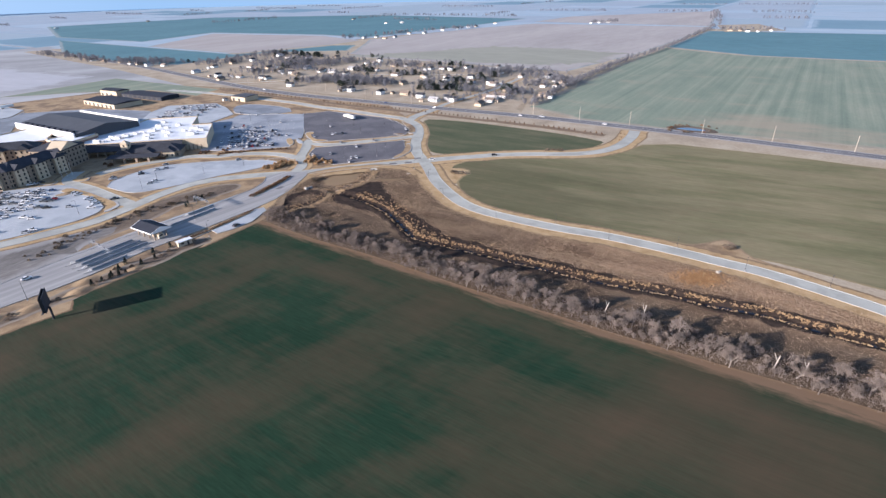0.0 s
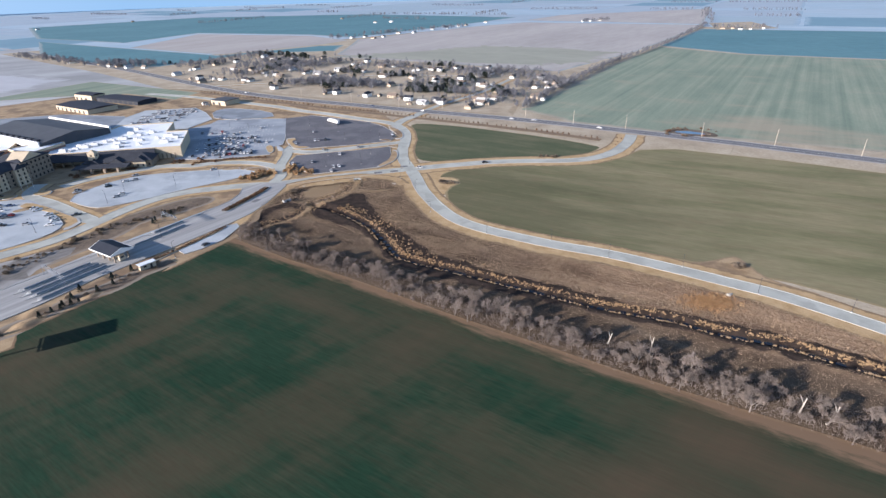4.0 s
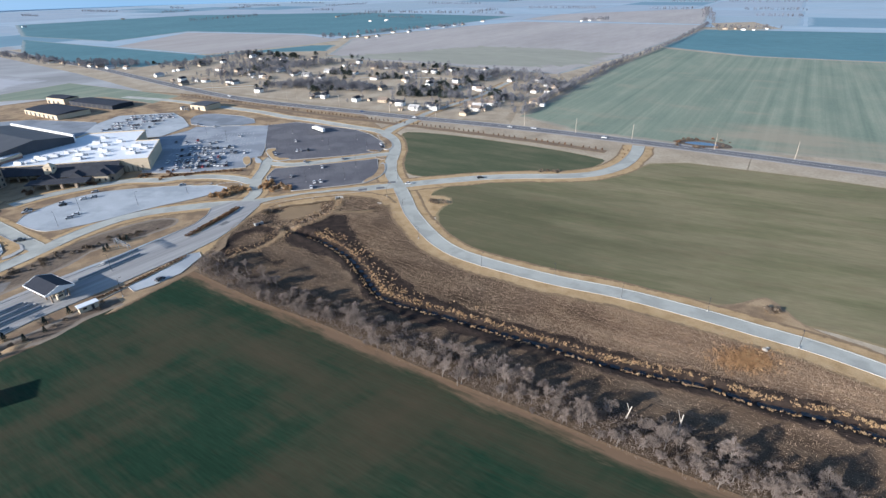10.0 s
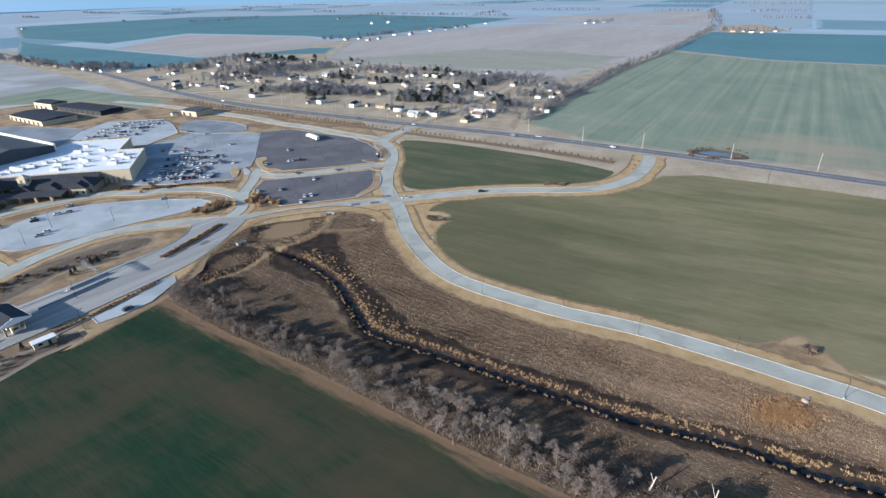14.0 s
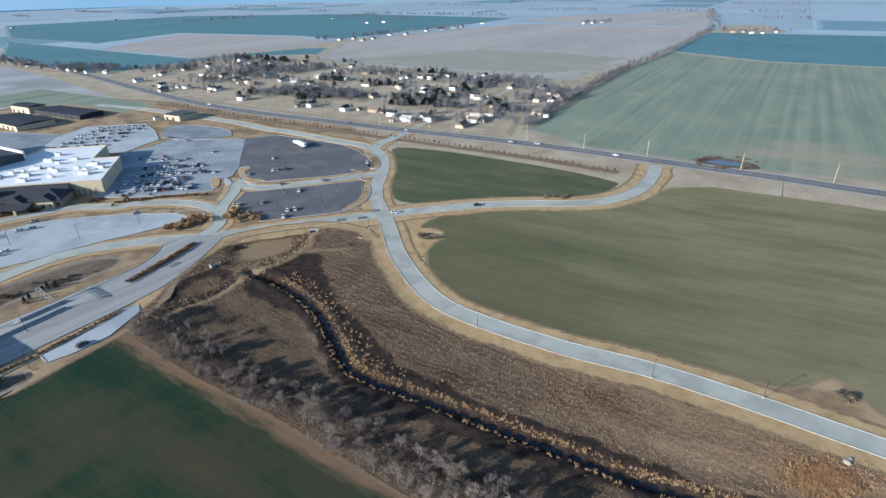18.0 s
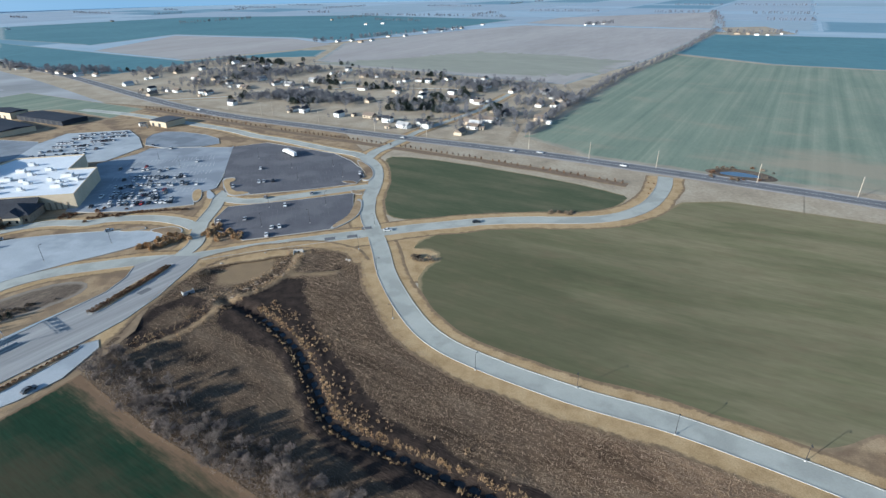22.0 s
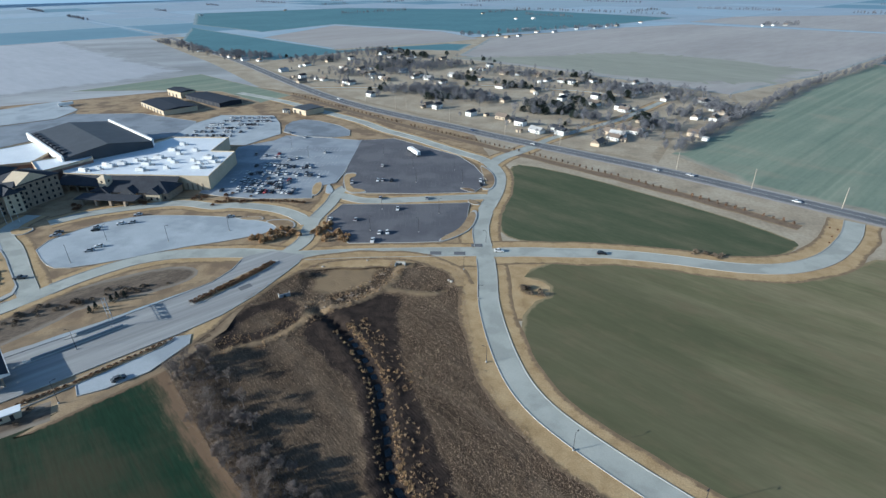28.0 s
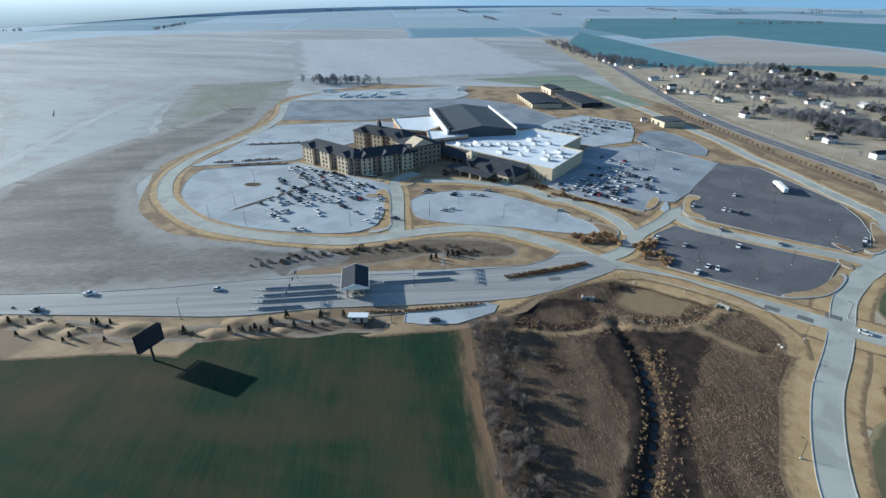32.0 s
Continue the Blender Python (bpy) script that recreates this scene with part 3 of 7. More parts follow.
DRAIN = spline([(-73, 226), (-76, 214), (-80, 203), (-86, 192), (-95, 182)], 4)
BASINS = [([(-120, 152), (-125, 164), (-123, 177), (-112, 185), (-102, 181), (-98, 172), (-105, 160), (-113, 152)], 0.9), ([(-110, 190), (-113, 205), (-105, 225), (-90, 233), (-80, 230), (-75, 219), (-75, 205), (-82, 195), (-94, 189), (-103, 187)], 0.45)]
# edges of the burnt strip on both sides of the creek
BURN = [(-64, 199), (-59, 179), (-54, 166), (-47, 154), (-40, 143), (-33, 132), (-20, 112), (0, 97), (32, 78), (60, 62), (92, 47), (120, 33), (165, 2), (160, -8), (116, 20), (84, 38), (50, 53), (20, 69), (-16, 87), (-42, 105),
        (-50, 124), (-58, 138), (-68, 147), (-79, 155), (-90, 163), (-99, 172), (-92, 184), (-84, 190), (-76, 199)]
BRUSH = [(-127, 134), (-58, 88), (-9, 54), (60, 10), (105, -16), (180, -62), (205, -10), (160, 22), (128, 52), (100, 74), (58, 98), (30, 112), (4, 128), (-14, 148), (-27, 172),
         (-36, 200), (-43, 226), (-60, 234), (-82, 236), (-106, 228), (-117, 220), (-124, 200), (-130, 176), (-131, 152)]


def gap_to(p, line):
    return min(math.hypot(p[0] - q.x, p[1] - q.y) for q in line)


def depth_in(x, y, poly):
    """Metres inside (+) or outside (-) the border of a polygon."""
    best = 1e9
    for (ax, ay), (bx, by) in zip(poly, poly[1:] + poly[:1]):
        ux, uy = bx - ax, by - ay
        t = min(1.0, max(0.0, ((x - ax) * ux + (y - ay) * uy) / (ux * ux + uy * uy)))
        best = min(best, math.hypot(x - ax - t * ux, y - ay - t * uy))
    return best if inside((x, y), poly) else -best


def relief(x, y):
    """Height of the brushland, how dark it is, burnt strip included, and how much pale rubble or straw covers it."""
    if not (-135 < x < 215 and -70 < y < 240) or not inside((x, y), BRUSH):
        return 0.0, 0.0, 0.0
    edge = min(1.0, depth_in(x, y, BRUSH) / 6.0)
    d = gap_to((x, y), CREEK)
    wob = noise.noise((x / 14, y / 14, 0))
    tear = noise.noise((x / 6, y / 6, 2))
    z = -2.4 * math.exp(-((d / 2.1) ** 2)) + 0.45 * math.exp(-(((d - 5.5 - 2 * wob) / 2.0) ** 2))
    darkness = min(1.0, max(0.0, 0.55 + (depth_in(x, y, BURN) + 2.0 * wob + 2.2 * tear) / 3.5))
    straw = 0.0
    if y > 140 and x < -40:
        for line, high in zip(RIDGES, (1.0, 0.8, 0.7)):
            r = gap_to((x, y), line)
            z += high * (0.75 + 0.9 * tear) * math.exp(-(((r + 1.2 * tear) / 1.9) ** 2))
            straw = max(straw, (0.9 + 0.5 * tear) * math.exp(-(((r + 1.0 * wob) / 2.2) ** 2)))
        z -= 0.8 * math.exp(-((gap_to((x, y), SWALE) / 1.6) ** 2)) + 0.9 * math.exp(-((gap_to((x, y), DRAIN) / 1.6) ** 2))
        # the basins are darker too, most along their rims
        for poly, shade in BASINS:
            s = depth_in(x, y, poly) + 1.5 * tear + 2 * wob
            if s > -2:
                z -= 0.5 * min(1.0, max(0.0, s / 4))
                rim = math.exp(-(((s - 2.0) / 3.2) ** 2))
                darkness = max(darkness * (0.3 if s > 0 else 1), shade * (0.2 + 0.8 * rim) if s > -1 else 0)
                if shade < 0.5:
                    straw = max(straw, 0.8 * min(1.0, max(0.0, (s - 4) / 5)))
        # the small hollow is darker towards its middle
        hole = math.hypot(x + 48, y - 208)
        z -= 0.9 * math.exp(-((hole / 2.0) ** 2))
        darkness = max(darkness, math.exp(-((hole / 3.0) ** 2)))
        darkness *= 1 - 0.8 * min(1.0, straw)
    z += 0.22 * noise.noise((x / 5, y / 5, 3)) + 0.12 * noise.noise((x / 2, y / 2, 7))
    return z * edge, darkness * edge, straw * edge


def axis(lo, hi, fine):
    mid = list(np.arange(lo, hi + 0.1, fine))
    far = [30, 80, 160, 300, 520, 900, 1500, 2400, 3400, 4600]
    return [lo - v for v in far[::-1]] + mid + [hi + v for v in far]


xs, ys = axis(-136, 216, 1.6), axis(-72, 240, 1.6)
gv, burnt, strawy = [], [], []
for y in ys:
    for x in xs:
        z, b, w = relief(x, y)
        gv.append((x, y, z))
        burnt.append(b)
        strawy.append(w)
nx = len(xs)
gf = [(j * nx + i, j * nx + i + 1, (j + 1) * nx + i + 1, (j + 1) * nx + i) for j in range(len(ys) - 1) for i in range(nx - 1)]
ground = tagged(mesh_ob("ground", gv, gf, m_ground, smooth=True), "brown dry brushland and soil reaching the horizon", "ground", "", "structure")
att = ground.data.attributes.new("scorch", "FLOAT", "POINT")
att.data.foreach_set("value", burnt)
ground.data.attributes.new("straw", "FLOAT", "POINT").data.foreach_set("value", strawy)
nt = m_ground.node_tree
at_node = nt.nodes.new("ShaderNodeAttribute")
at_node.attribute_name = "scorch"
src = nt.nodes["Principled BSDF"].inputs["Base Color"].links[0].from_socket
edge_noise = noise_tex(nt, mapped(nt), 0.12, 6.0, 0.65)
add_n = nt.nodes.new("ShaderNodeMath")
add_n.operation = "MULTIPLY_ADD"
nt.links.new(edge_noise, add_n.inputs[0])
add_n.inputs[1].default_value = 0.7
nt.links.new(at_node.outputs["Fac"], add_n.inputs[2])
mask = ramp(nt, add_n.outputs[0], [(0.62, (0, 0, 0)), (0.98, (1, 1, 1))])
dark = ramp(nt, noise_tex(nt, mapped(nt), 0.3, 5.0), [(0.3, (0.022, 0.017, 0.015)), (0.7, (0.055, 0.04, 0.032))])
pale = ramp(nt, oval(nt, (110, 56), (120, 40), -32), [(0.0, (0, 0, 0)), (0.7, (0.8, 0.8, 0.8))])
src = mixc(nt, pale, src, mixc(nt, 1.0, src, (2.5, 2.3, 2.1), "MULTIPLY"))
straw_node = nt.nodes.new("ShaderNodeAttribute")
straw_node.attribute_name = "straw"
straw_mask = ramp(nt, plus(nt, straw_node.outputs["Fac"], noise_tex(nt, mapped(nt), 0.6, 5.0, 0.7), 0.8), [(0.6, (0, 0, 0)), (1.1, (0.85, 0.85, 0.85))])
nt.links.new(mixc(nt, straw_mask, mixc(nt, mask, src, dark), (0.27, 0.195, 0.118)), nt.nodes["Principled BSDF"].inputs["Base Color"])


# ---- fields ----
def uneven(name, line, left, right, z, material, parent, rough=0.13, soft=1.6):
    """A strip of grass along a line whose rims wander in and out and thin away."""
    v, f, rim = [], [], []
    for k, (p, n) in enumerate(zip(line, normals(line))):
        a = left * (1 + rough * (noise.noise((p.x / 16, p.y / 16, 1)) + 0.3 * noise.noise((p.x / 5, p.y / 5, 2))))
        b = right * (1 + rough * (noise.noise((p.x / 16, p.y / 16, 5)) + 0.3 * noise.noise((p.x / 5, p.y / 5, 6))))
        v += [p + n * o + Vector((0, 0, z)) for o in (a + soft, a - soft, soft - b, -b - soft)]
        rim += [1.0, 0.0, 0.0, 1.0]
        if k:
            f += [(4 * k - 4 + c, 4 * k - 3 + c, 4 * k + 1 + c, 4 * k + c) for c in range(3)]
    ob = mesh_ob(name, v, f, material, parent)
    ob.data.attributes.new("rim", "FLOAT", "POINT").data.foreach_set("value", rim)
    return ob


def covering(pts, z, rim=4.0, step=4.0, amp=0.8, skirt=0.06):
    """A sheet whose border wanders and whose outer band carries the attribute rim, 1 outside and 0 inside."""
    poly = [Vector(p) for p in ccw(pts)]
    line = []
    for a, b in zip(poly, poly[1:] + poly[:1]):
        n = max(1, int((b - a).length / step))
        d = (b - a).normalized()
        for i in range(n):
            p = a.lerp(b, i / n)
            w = amp * (noise.noise((p.x / (5 * step), p.y / (5 * step), 1)) + 0.6 * noise.noise((p.x / (1.6 * step), p.y / (1.6 * step), 4)))
            line.append(p + Vector((d.y, -d.x)) * w * min(1.0, 4 * i / n * (1 - i / n)))
    here = np.array([(p.x, p.y) for p in line])
    span = np.roll(here, -1, 0) - here
    size2 = np.maximum((span ** 2).sum(1), 1e-9)

    def clear(q):
        """How far a place lies from the border."""
        t = np.clip(((np.array((q.x, q.y)) - here) * span).sum(1) / size2, 0, 1)
        return float(np.sqrt(((here + span * t[:, None] - np.array((q.x, q.y))) ** 2).sum(1).min()))

    bm = bmesh.new()
    layer = bm.verts.layers.float.new("rim")
    n = len(line)
    low, outer, inner = [], [], []
    wide = max(1, min(int(rim / step / 1.5), n // 8))
    for k, p in enumerate(line):
        d = (line[(k + wide) % n] - line[k - wide]).normalized()
        inset, side = rim, Vector((-d.y, d.x))
        while inset > 0.2 and clear(p + side * inset) < 0.95 * inset:
            inset *= 0.75
        q = p + side * inset * (1.0 if inset == rim else 0.7)
        for ring, c, h, r in ((low, p, z - skirt, 1.0), (outer, p, z, 1.0), (inner, q, z, 0.0)):
            v = bm.verts.new((c.x, c.y, h))
            v[layer] = r
            ring.append(v)
    bm.faces.new(inner)
    for k in range(n):
        j = (k + 1) % n
        bm.faces.new((outer[k], outer[j], inner[j], inner[k]))
        bm.faces.new((low[k], low[j], outer[j], outer[k]))
    return bm


def field(name, pts, z, material, label, rounds=0, rim=None, step=None):
    size = max(max(p[k] for p in pts) - min(p[k] for p in pts) for k in (0, 1))
    rim = rim or min(22.0, max(3.0, size / 70))
    bm = covering(rounded(pts, rounds) if rounds else pts, z, rim, step or min(40.0, max(3.0, size / 90)), rim * 0.16)
    return tagged(part(name, bm, material), label, "field", "", "structure")


HORIZON = [(4640 * math.cos(a), 100 + 4640 * math.sin(a)) for a in np.linspace(0, 2 * math.pi, 73)[:-1]]


def far_ring():
    """Farmland from round the brushland to the horizon, as one sheet with a hole."""
    bm = bmesh.new()
    n = 72
    outer = [bm.verts.new((x, y, 0.02)) for x, y in HORIZON]
    ring = []
    for a in np.linspace(0, 2 * math.pi, n + 1)[:-1]:
        c, d = math.cos(a), math.sin(a)
        r = 1 / max(abs(c) / 190, abs(d) / 170)
        ring.append(bm.verts.new((40 + r * c, 84 + r * d, 0.02)))
    for k in range(n):
        bm.faces.new((ring[k], outer[k], outer[(k + 1) % n], ring[(k + 1) % n]))
    return bm


tagged(part("farmland", far_ring(), m_plain_hazed), "distant patchwork of farmland in painted blue haze", "farmland", "", "structure")
field("meadow", [(180, -62), (205, -10), (160, 22), (128, 52), (100, 74), (58, 98), (30, 112), (4, 128), (-14, 148), (-27, 172), (-36, 200), (-43, 226), (-60, 234), (-82, 236), (-106, 228), (-117, 220), (-110, 470), (-300, 590),
                 (-570, 830), (-800, 980), (-470, 1040), (-245, 1330), (230, 1750), (700, 1490), (1000, 1000), (900, -450), (260, -450)], 0.026, m_village,
      "dry tan grass round the fields")
# quarter sections of farmland out to the horizon, haze painted into their colours
rng = random.Random(3)
fu, fv = Vector((0.535, 0.845)), Vector((-0.845, 0.535))
land = bpy.data.objects["farmland"]
for i in range(-10, 11):
    for j in range(-12, 13):
        c = Vector((40, 100)) + fu * (402 * i + 180) + fv * (402 * j + 120)
        if c.length < 1750 or c.length > 4200 or rng.random() < 0.3:
            continue
        a, b = 196 * (2 if rng.random() < 0.3 else 1), 196
        q = [c - fu * a - fv * b, c + fu * a - fv * b, c + fu * a + fv * b, c - fu * a + fv * b]
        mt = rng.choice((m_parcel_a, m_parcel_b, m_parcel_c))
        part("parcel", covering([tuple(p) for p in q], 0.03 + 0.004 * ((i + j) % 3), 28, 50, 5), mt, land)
field("farmland_west", [(-260, -560), (-150, 40), (-150, 240), (-120, 480), (-700, 960), (-1150, 1450), (-1750, 1300), (-1900, 300), (-1500, -700)], 0.023, m_west_base_hazed,
      "dry pasture west of the casino, paled by painted haze", rim=60, step=60)
field("field_near", [(-128, 134), (-90, 107), (-58, 88), (-9, 54), (60, 10), (105, -16), (190, -70), (260, -230), (-60, -420), (-330, -180), (-262, -34), (-218, -10), (-208, 5), (-198, 21), (-189, 31), (-181, 39), (-186, 49), (-177, 62), (-166, 78), (-158, 92), (-147, 109), (-150, 97), (-136, 121)], 0.05, m_wheat, "dark green winter wheat field with brown streaks", rim=2.5)
field("field_east", [(-15, 228), (-13, 236), (-3, 246), (12, 251), (35, 252), (81, 252), (112, 257), (128, 270), (145, 284), (173, 284), (240, 247), (420, 130), (420, -120), (215, -20), (175, 45), (140, 74), (109, 93),
                     (70, 112), (39, 128), (13, 146), (0, 157), (-7, 169), (-11, 182), (-12, 197), (-8, 209), (-3, 214), (-3, 222), (-7, 226)], 0.05, m_wheat_east, "thin olive wheat field inside the road's bend", rim=3.2)
field("field_triangle", [(-44, 382), (-36, 392), (8, 374), (82, 327), (114, 299), (115, 290), (98, 272), (60, 269), (37, 268), (-7, 264), (-26, 265), (-35, 276), (-37, 300), (-36, 338),
                         (-39, 365)], 0.05, m_wheat_tri, "small green wheat field between the roads", 1, rim=2.5)
field("field_north", [(72, 442), (136, 550), (263, 762), (425, 998), (515, 850), (640, 770), (900, 600), (700, 60), (268, 292), (227, 308), (164, 347), (114, 379)], 0.05, m_wheat_north,
      "striped green wheat field beyond the highway")
field("field_north_far", [(433, 1010), (678, 1377), (1400, 1000), (950, 600), (640, 776), (525, 850)], 0.06, m_far_green_hazed, "green wheat field far off, blued by painted haze")
field("field_tan", [(-219, 1306), (87, 1646), (272, 1789), (745, 1512), (525, 1168), (353, 920), (165, 700), (18, 804), (-219, 986), (-217, 1145)], 0.06, m_far_tan, "tan fallow field behind the village")
field("field_olive_strip", [(-227, 953), (-80, 1019), (81, 1095), (233, 1027), (327, 919), (242, 786), (136, 762), (18, 811), (-116, 885)], 0.066, m_olive_far, "olive fallow strip behind the village", rim=40)
field("field_pink", [(288, 1892), (756, 1542), (1166, 2377), (478, 2167)], 0.06, m_far_tan, "pinkish fallow field near the horizon")
field("field_tan_strip", [(-754, 1223), (-742, 1598), (-371, 1446), (-241, 1284), (-296, 1188), (-471, 1034)], 0.08, m_far_tan, "pale tan fallow strip")
field("field_green_village", [(-1130, 1457), (-740, 1200), (-463, 1017), (-291, 1166), (-233, 1168), (-233, 1053), (-400, 1042), (-512, 862), (-627, 880), (-900, 1120)], 0.07, m_far_green_hazed,
      "green wheat field behind the village, blued by painted haze")
field("field_green_far", [(-1619, 2118), (-1155, 2644), (-345, 2586), (285, 2079), (76, 1761), (-242, 1364), (-379, 1479), (-760, 1638), (-837, 1355), (-1208, 1563)], 0.06, m_far_green_hazed,
      "wide green field near the horizon, blued by painted haze")
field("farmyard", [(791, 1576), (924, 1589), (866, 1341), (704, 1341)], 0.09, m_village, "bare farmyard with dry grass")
field("field_grey_west", [(-1425, 644), (-1170, 1059), (-590, 733), (-590, 651), (-692, 437), (-776, 352)], 0.071, m_far_grey_hazed, "fallow field beyond the casino, greyed by painted haze", rim=40)
field("field_green_west", [(-611, 553), (-540, 706), (-331, 590), (-343, 544), (-427, 593), (-523, 580)], 0.08, m_wheat_north, "green field beside the highway")
field("field_olive_west", [(-817, 219), (-765, 347), (-640, 280), (-540, 207), (-470, 117), (-455, 74), (-668, 154)], 0.062, m_olive_west, "olive meadow west of the parking lot", rim=45)
field("field_tan_west", [(-931, 7), (-893, 126), (-723, 112), (-518, -4)], 0.067, m_west_hazed, "pale field in the west with haze in its colour", rim=45)
field("field_grey_southwest", [(-500, -4), (-690, 101), (-704, 162), (-460, 74), (-302, -9), (-420, -90)], 0.05, m_west_hazed, "dry meadow west of the loop road, paled by painted haze", rim=40)
VILLAGE = [(-760, 940), (-520, 890), (-396, 1033), (-216, 985), (17, 780), (170, 704), (158, 600), (79, 490), (60, 415), (0, 436), (-88, 484), (-281, 600), (-557, 838)]
field("village_ground", VILLAGE, 0.05, m_village, "dry straw-coloured lawns of the village")
field("casino_grounds", [(-275, 8), (-215, 92), (-150, 190), (-121, 222), (-60, 236), (-45, 250), (-60, 400), (-88, 470), (-281, 588), (-430, 640), (-660, 420), (-640, 260), (-520, 195), (-440, 90),
                         (-340, 55)], 0.03, m_lawn, "tan dormant lawn round the casino")
field("entrance_berm", [(-272, -60), (-212, -14), (-186, 24), (-168, 60), (-146, 92), (-136, 120), (-127, 136), (-122, 160), (-126, 186), (-140, 160), (-160, 126), (-180, 94), (-200, 58), (-224, 30), (-258, -12), (-330, -110),
                        (-400, -260)], 0.04, m_lawn, "tan grassy berm beside the entrance avenue")
field("loop_scrub", [(-250, 14), (-216, 84), (-205, 130), (-226, 120), (-260, 92), (-300, 62), (-345, 58), (-400, 68), (-445, 100), (-480, 150), (-530, 206), (-600, 240), (-640, 226), (-560, 130), (-500, 40), (-420, -30), (-300, -60)], 0.064, m_loop_scrub,
      "grey-brown scrub outside the loop road", 1, rim=26)
field("ditch_scrub", [(-255, 98), (-241, 114), (-230, 130), (-221, 147), (-205, 174), (-182, 197), (-169, 201), (-161, 197), (-161, 187), (-175, 170), (-190, 160), (-191, 146), (-197, 132), (-206, 116), (-214, 101), (-221, 84)], 0.055, m_scrub,
      "brown scrubby ditch in the entrance lawn", 1, rim=5)
field("field_notch", [(92, 96), (103, 95), (114, 96), (122, 99), (129, 101), (131, 92), (131, 81), (138, 72), (150, 62), (131, 66), (118, 78)], 0.057, m_lawn, "tan grassy notch in the olive field", 2, rim=2.5)
field("corner_grass", [(-30, 246), (-14, 252), (0, 254), (4, 240), (0, 224), (2, 210), (-8, 194), (-18, 192), (-26, 212)], 0.046, m_verge, "dry grass at the crossroads' corner", 1, rim=3)
berm_line = spline([(-330, -118), (-290, -58), (-257, -15), (-224, 13), (-198, 41), (-180, 69), (-161, 97), (-150, 109)], 2.5)
tagged(uneven("berm_scrub", berm_line, 2.0, 4.0, 0.056, m_scrub, None, 0.9, 2.4), "strip of dark scrub along the berm", "scrub", "", "structure")
rim_line = spline([(-133, 146), (-131, 158), (-129, 176), (-123, 200), (-116, 216), (-106, 225), (-82, 233), (-64, 233), (-48, 226), (-40, 214)], 2.5)
tagged(uneven("basin_grass", rim_line, 4.0, 2.2, 0.13, m_verge, None, 0.5), "tan grass round the drainage basin", "grass", "", "structure")
field("canal", [(-400, -82), (-518, -6), (-690, 99), (-827, 205), (-1400, 640), (-1402, 654), (-826, 214), (-690, 107), (-518, 4), (-400, -70)], 0.074, m_west_base_hazed, "pale straight farm track in the west", rim=3)
# glowing sheet added beyond the land in place of horizon haze
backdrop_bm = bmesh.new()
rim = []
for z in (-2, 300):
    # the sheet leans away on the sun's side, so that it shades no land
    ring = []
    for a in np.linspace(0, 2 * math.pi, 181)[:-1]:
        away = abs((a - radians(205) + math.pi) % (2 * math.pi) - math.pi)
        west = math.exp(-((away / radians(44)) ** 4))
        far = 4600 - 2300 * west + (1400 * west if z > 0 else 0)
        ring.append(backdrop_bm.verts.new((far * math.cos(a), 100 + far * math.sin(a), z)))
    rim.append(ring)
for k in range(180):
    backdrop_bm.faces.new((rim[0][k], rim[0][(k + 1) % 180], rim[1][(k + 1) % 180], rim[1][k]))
# emission paints the haze, blue in the north and whiter towards the sun
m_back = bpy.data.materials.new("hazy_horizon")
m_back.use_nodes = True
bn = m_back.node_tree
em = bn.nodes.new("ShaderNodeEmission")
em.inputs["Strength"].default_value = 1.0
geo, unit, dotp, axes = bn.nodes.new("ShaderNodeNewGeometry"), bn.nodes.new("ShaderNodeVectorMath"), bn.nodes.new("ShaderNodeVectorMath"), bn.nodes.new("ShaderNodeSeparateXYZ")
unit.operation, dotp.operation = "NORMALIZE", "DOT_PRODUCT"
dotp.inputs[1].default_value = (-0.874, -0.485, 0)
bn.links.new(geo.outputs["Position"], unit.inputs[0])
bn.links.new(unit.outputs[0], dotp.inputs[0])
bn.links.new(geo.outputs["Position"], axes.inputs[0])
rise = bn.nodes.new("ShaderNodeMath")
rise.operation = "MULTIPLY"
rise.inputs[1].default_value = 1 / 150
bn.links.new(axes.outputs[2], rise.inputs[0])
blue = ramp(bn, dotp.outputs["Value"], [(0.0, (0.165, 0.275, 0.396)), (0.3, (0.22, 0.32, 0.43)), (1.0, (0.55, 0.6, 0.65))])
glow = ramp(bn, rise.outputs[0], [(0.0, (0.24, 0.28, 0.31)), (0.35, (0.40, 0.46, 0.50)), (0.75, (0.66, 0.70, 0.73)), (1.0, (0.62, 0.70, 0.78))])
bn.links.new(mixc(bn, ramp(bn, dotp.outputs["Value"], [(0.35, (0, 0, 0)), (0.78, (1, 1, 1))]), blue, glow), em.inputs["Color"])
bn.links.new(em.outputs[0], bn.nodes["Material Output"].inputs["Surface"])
tagged(part("backdrop", backdrop_bm, m_back), "glowing sheet standing for pale haze along the horizon", "haze", "", "structure")

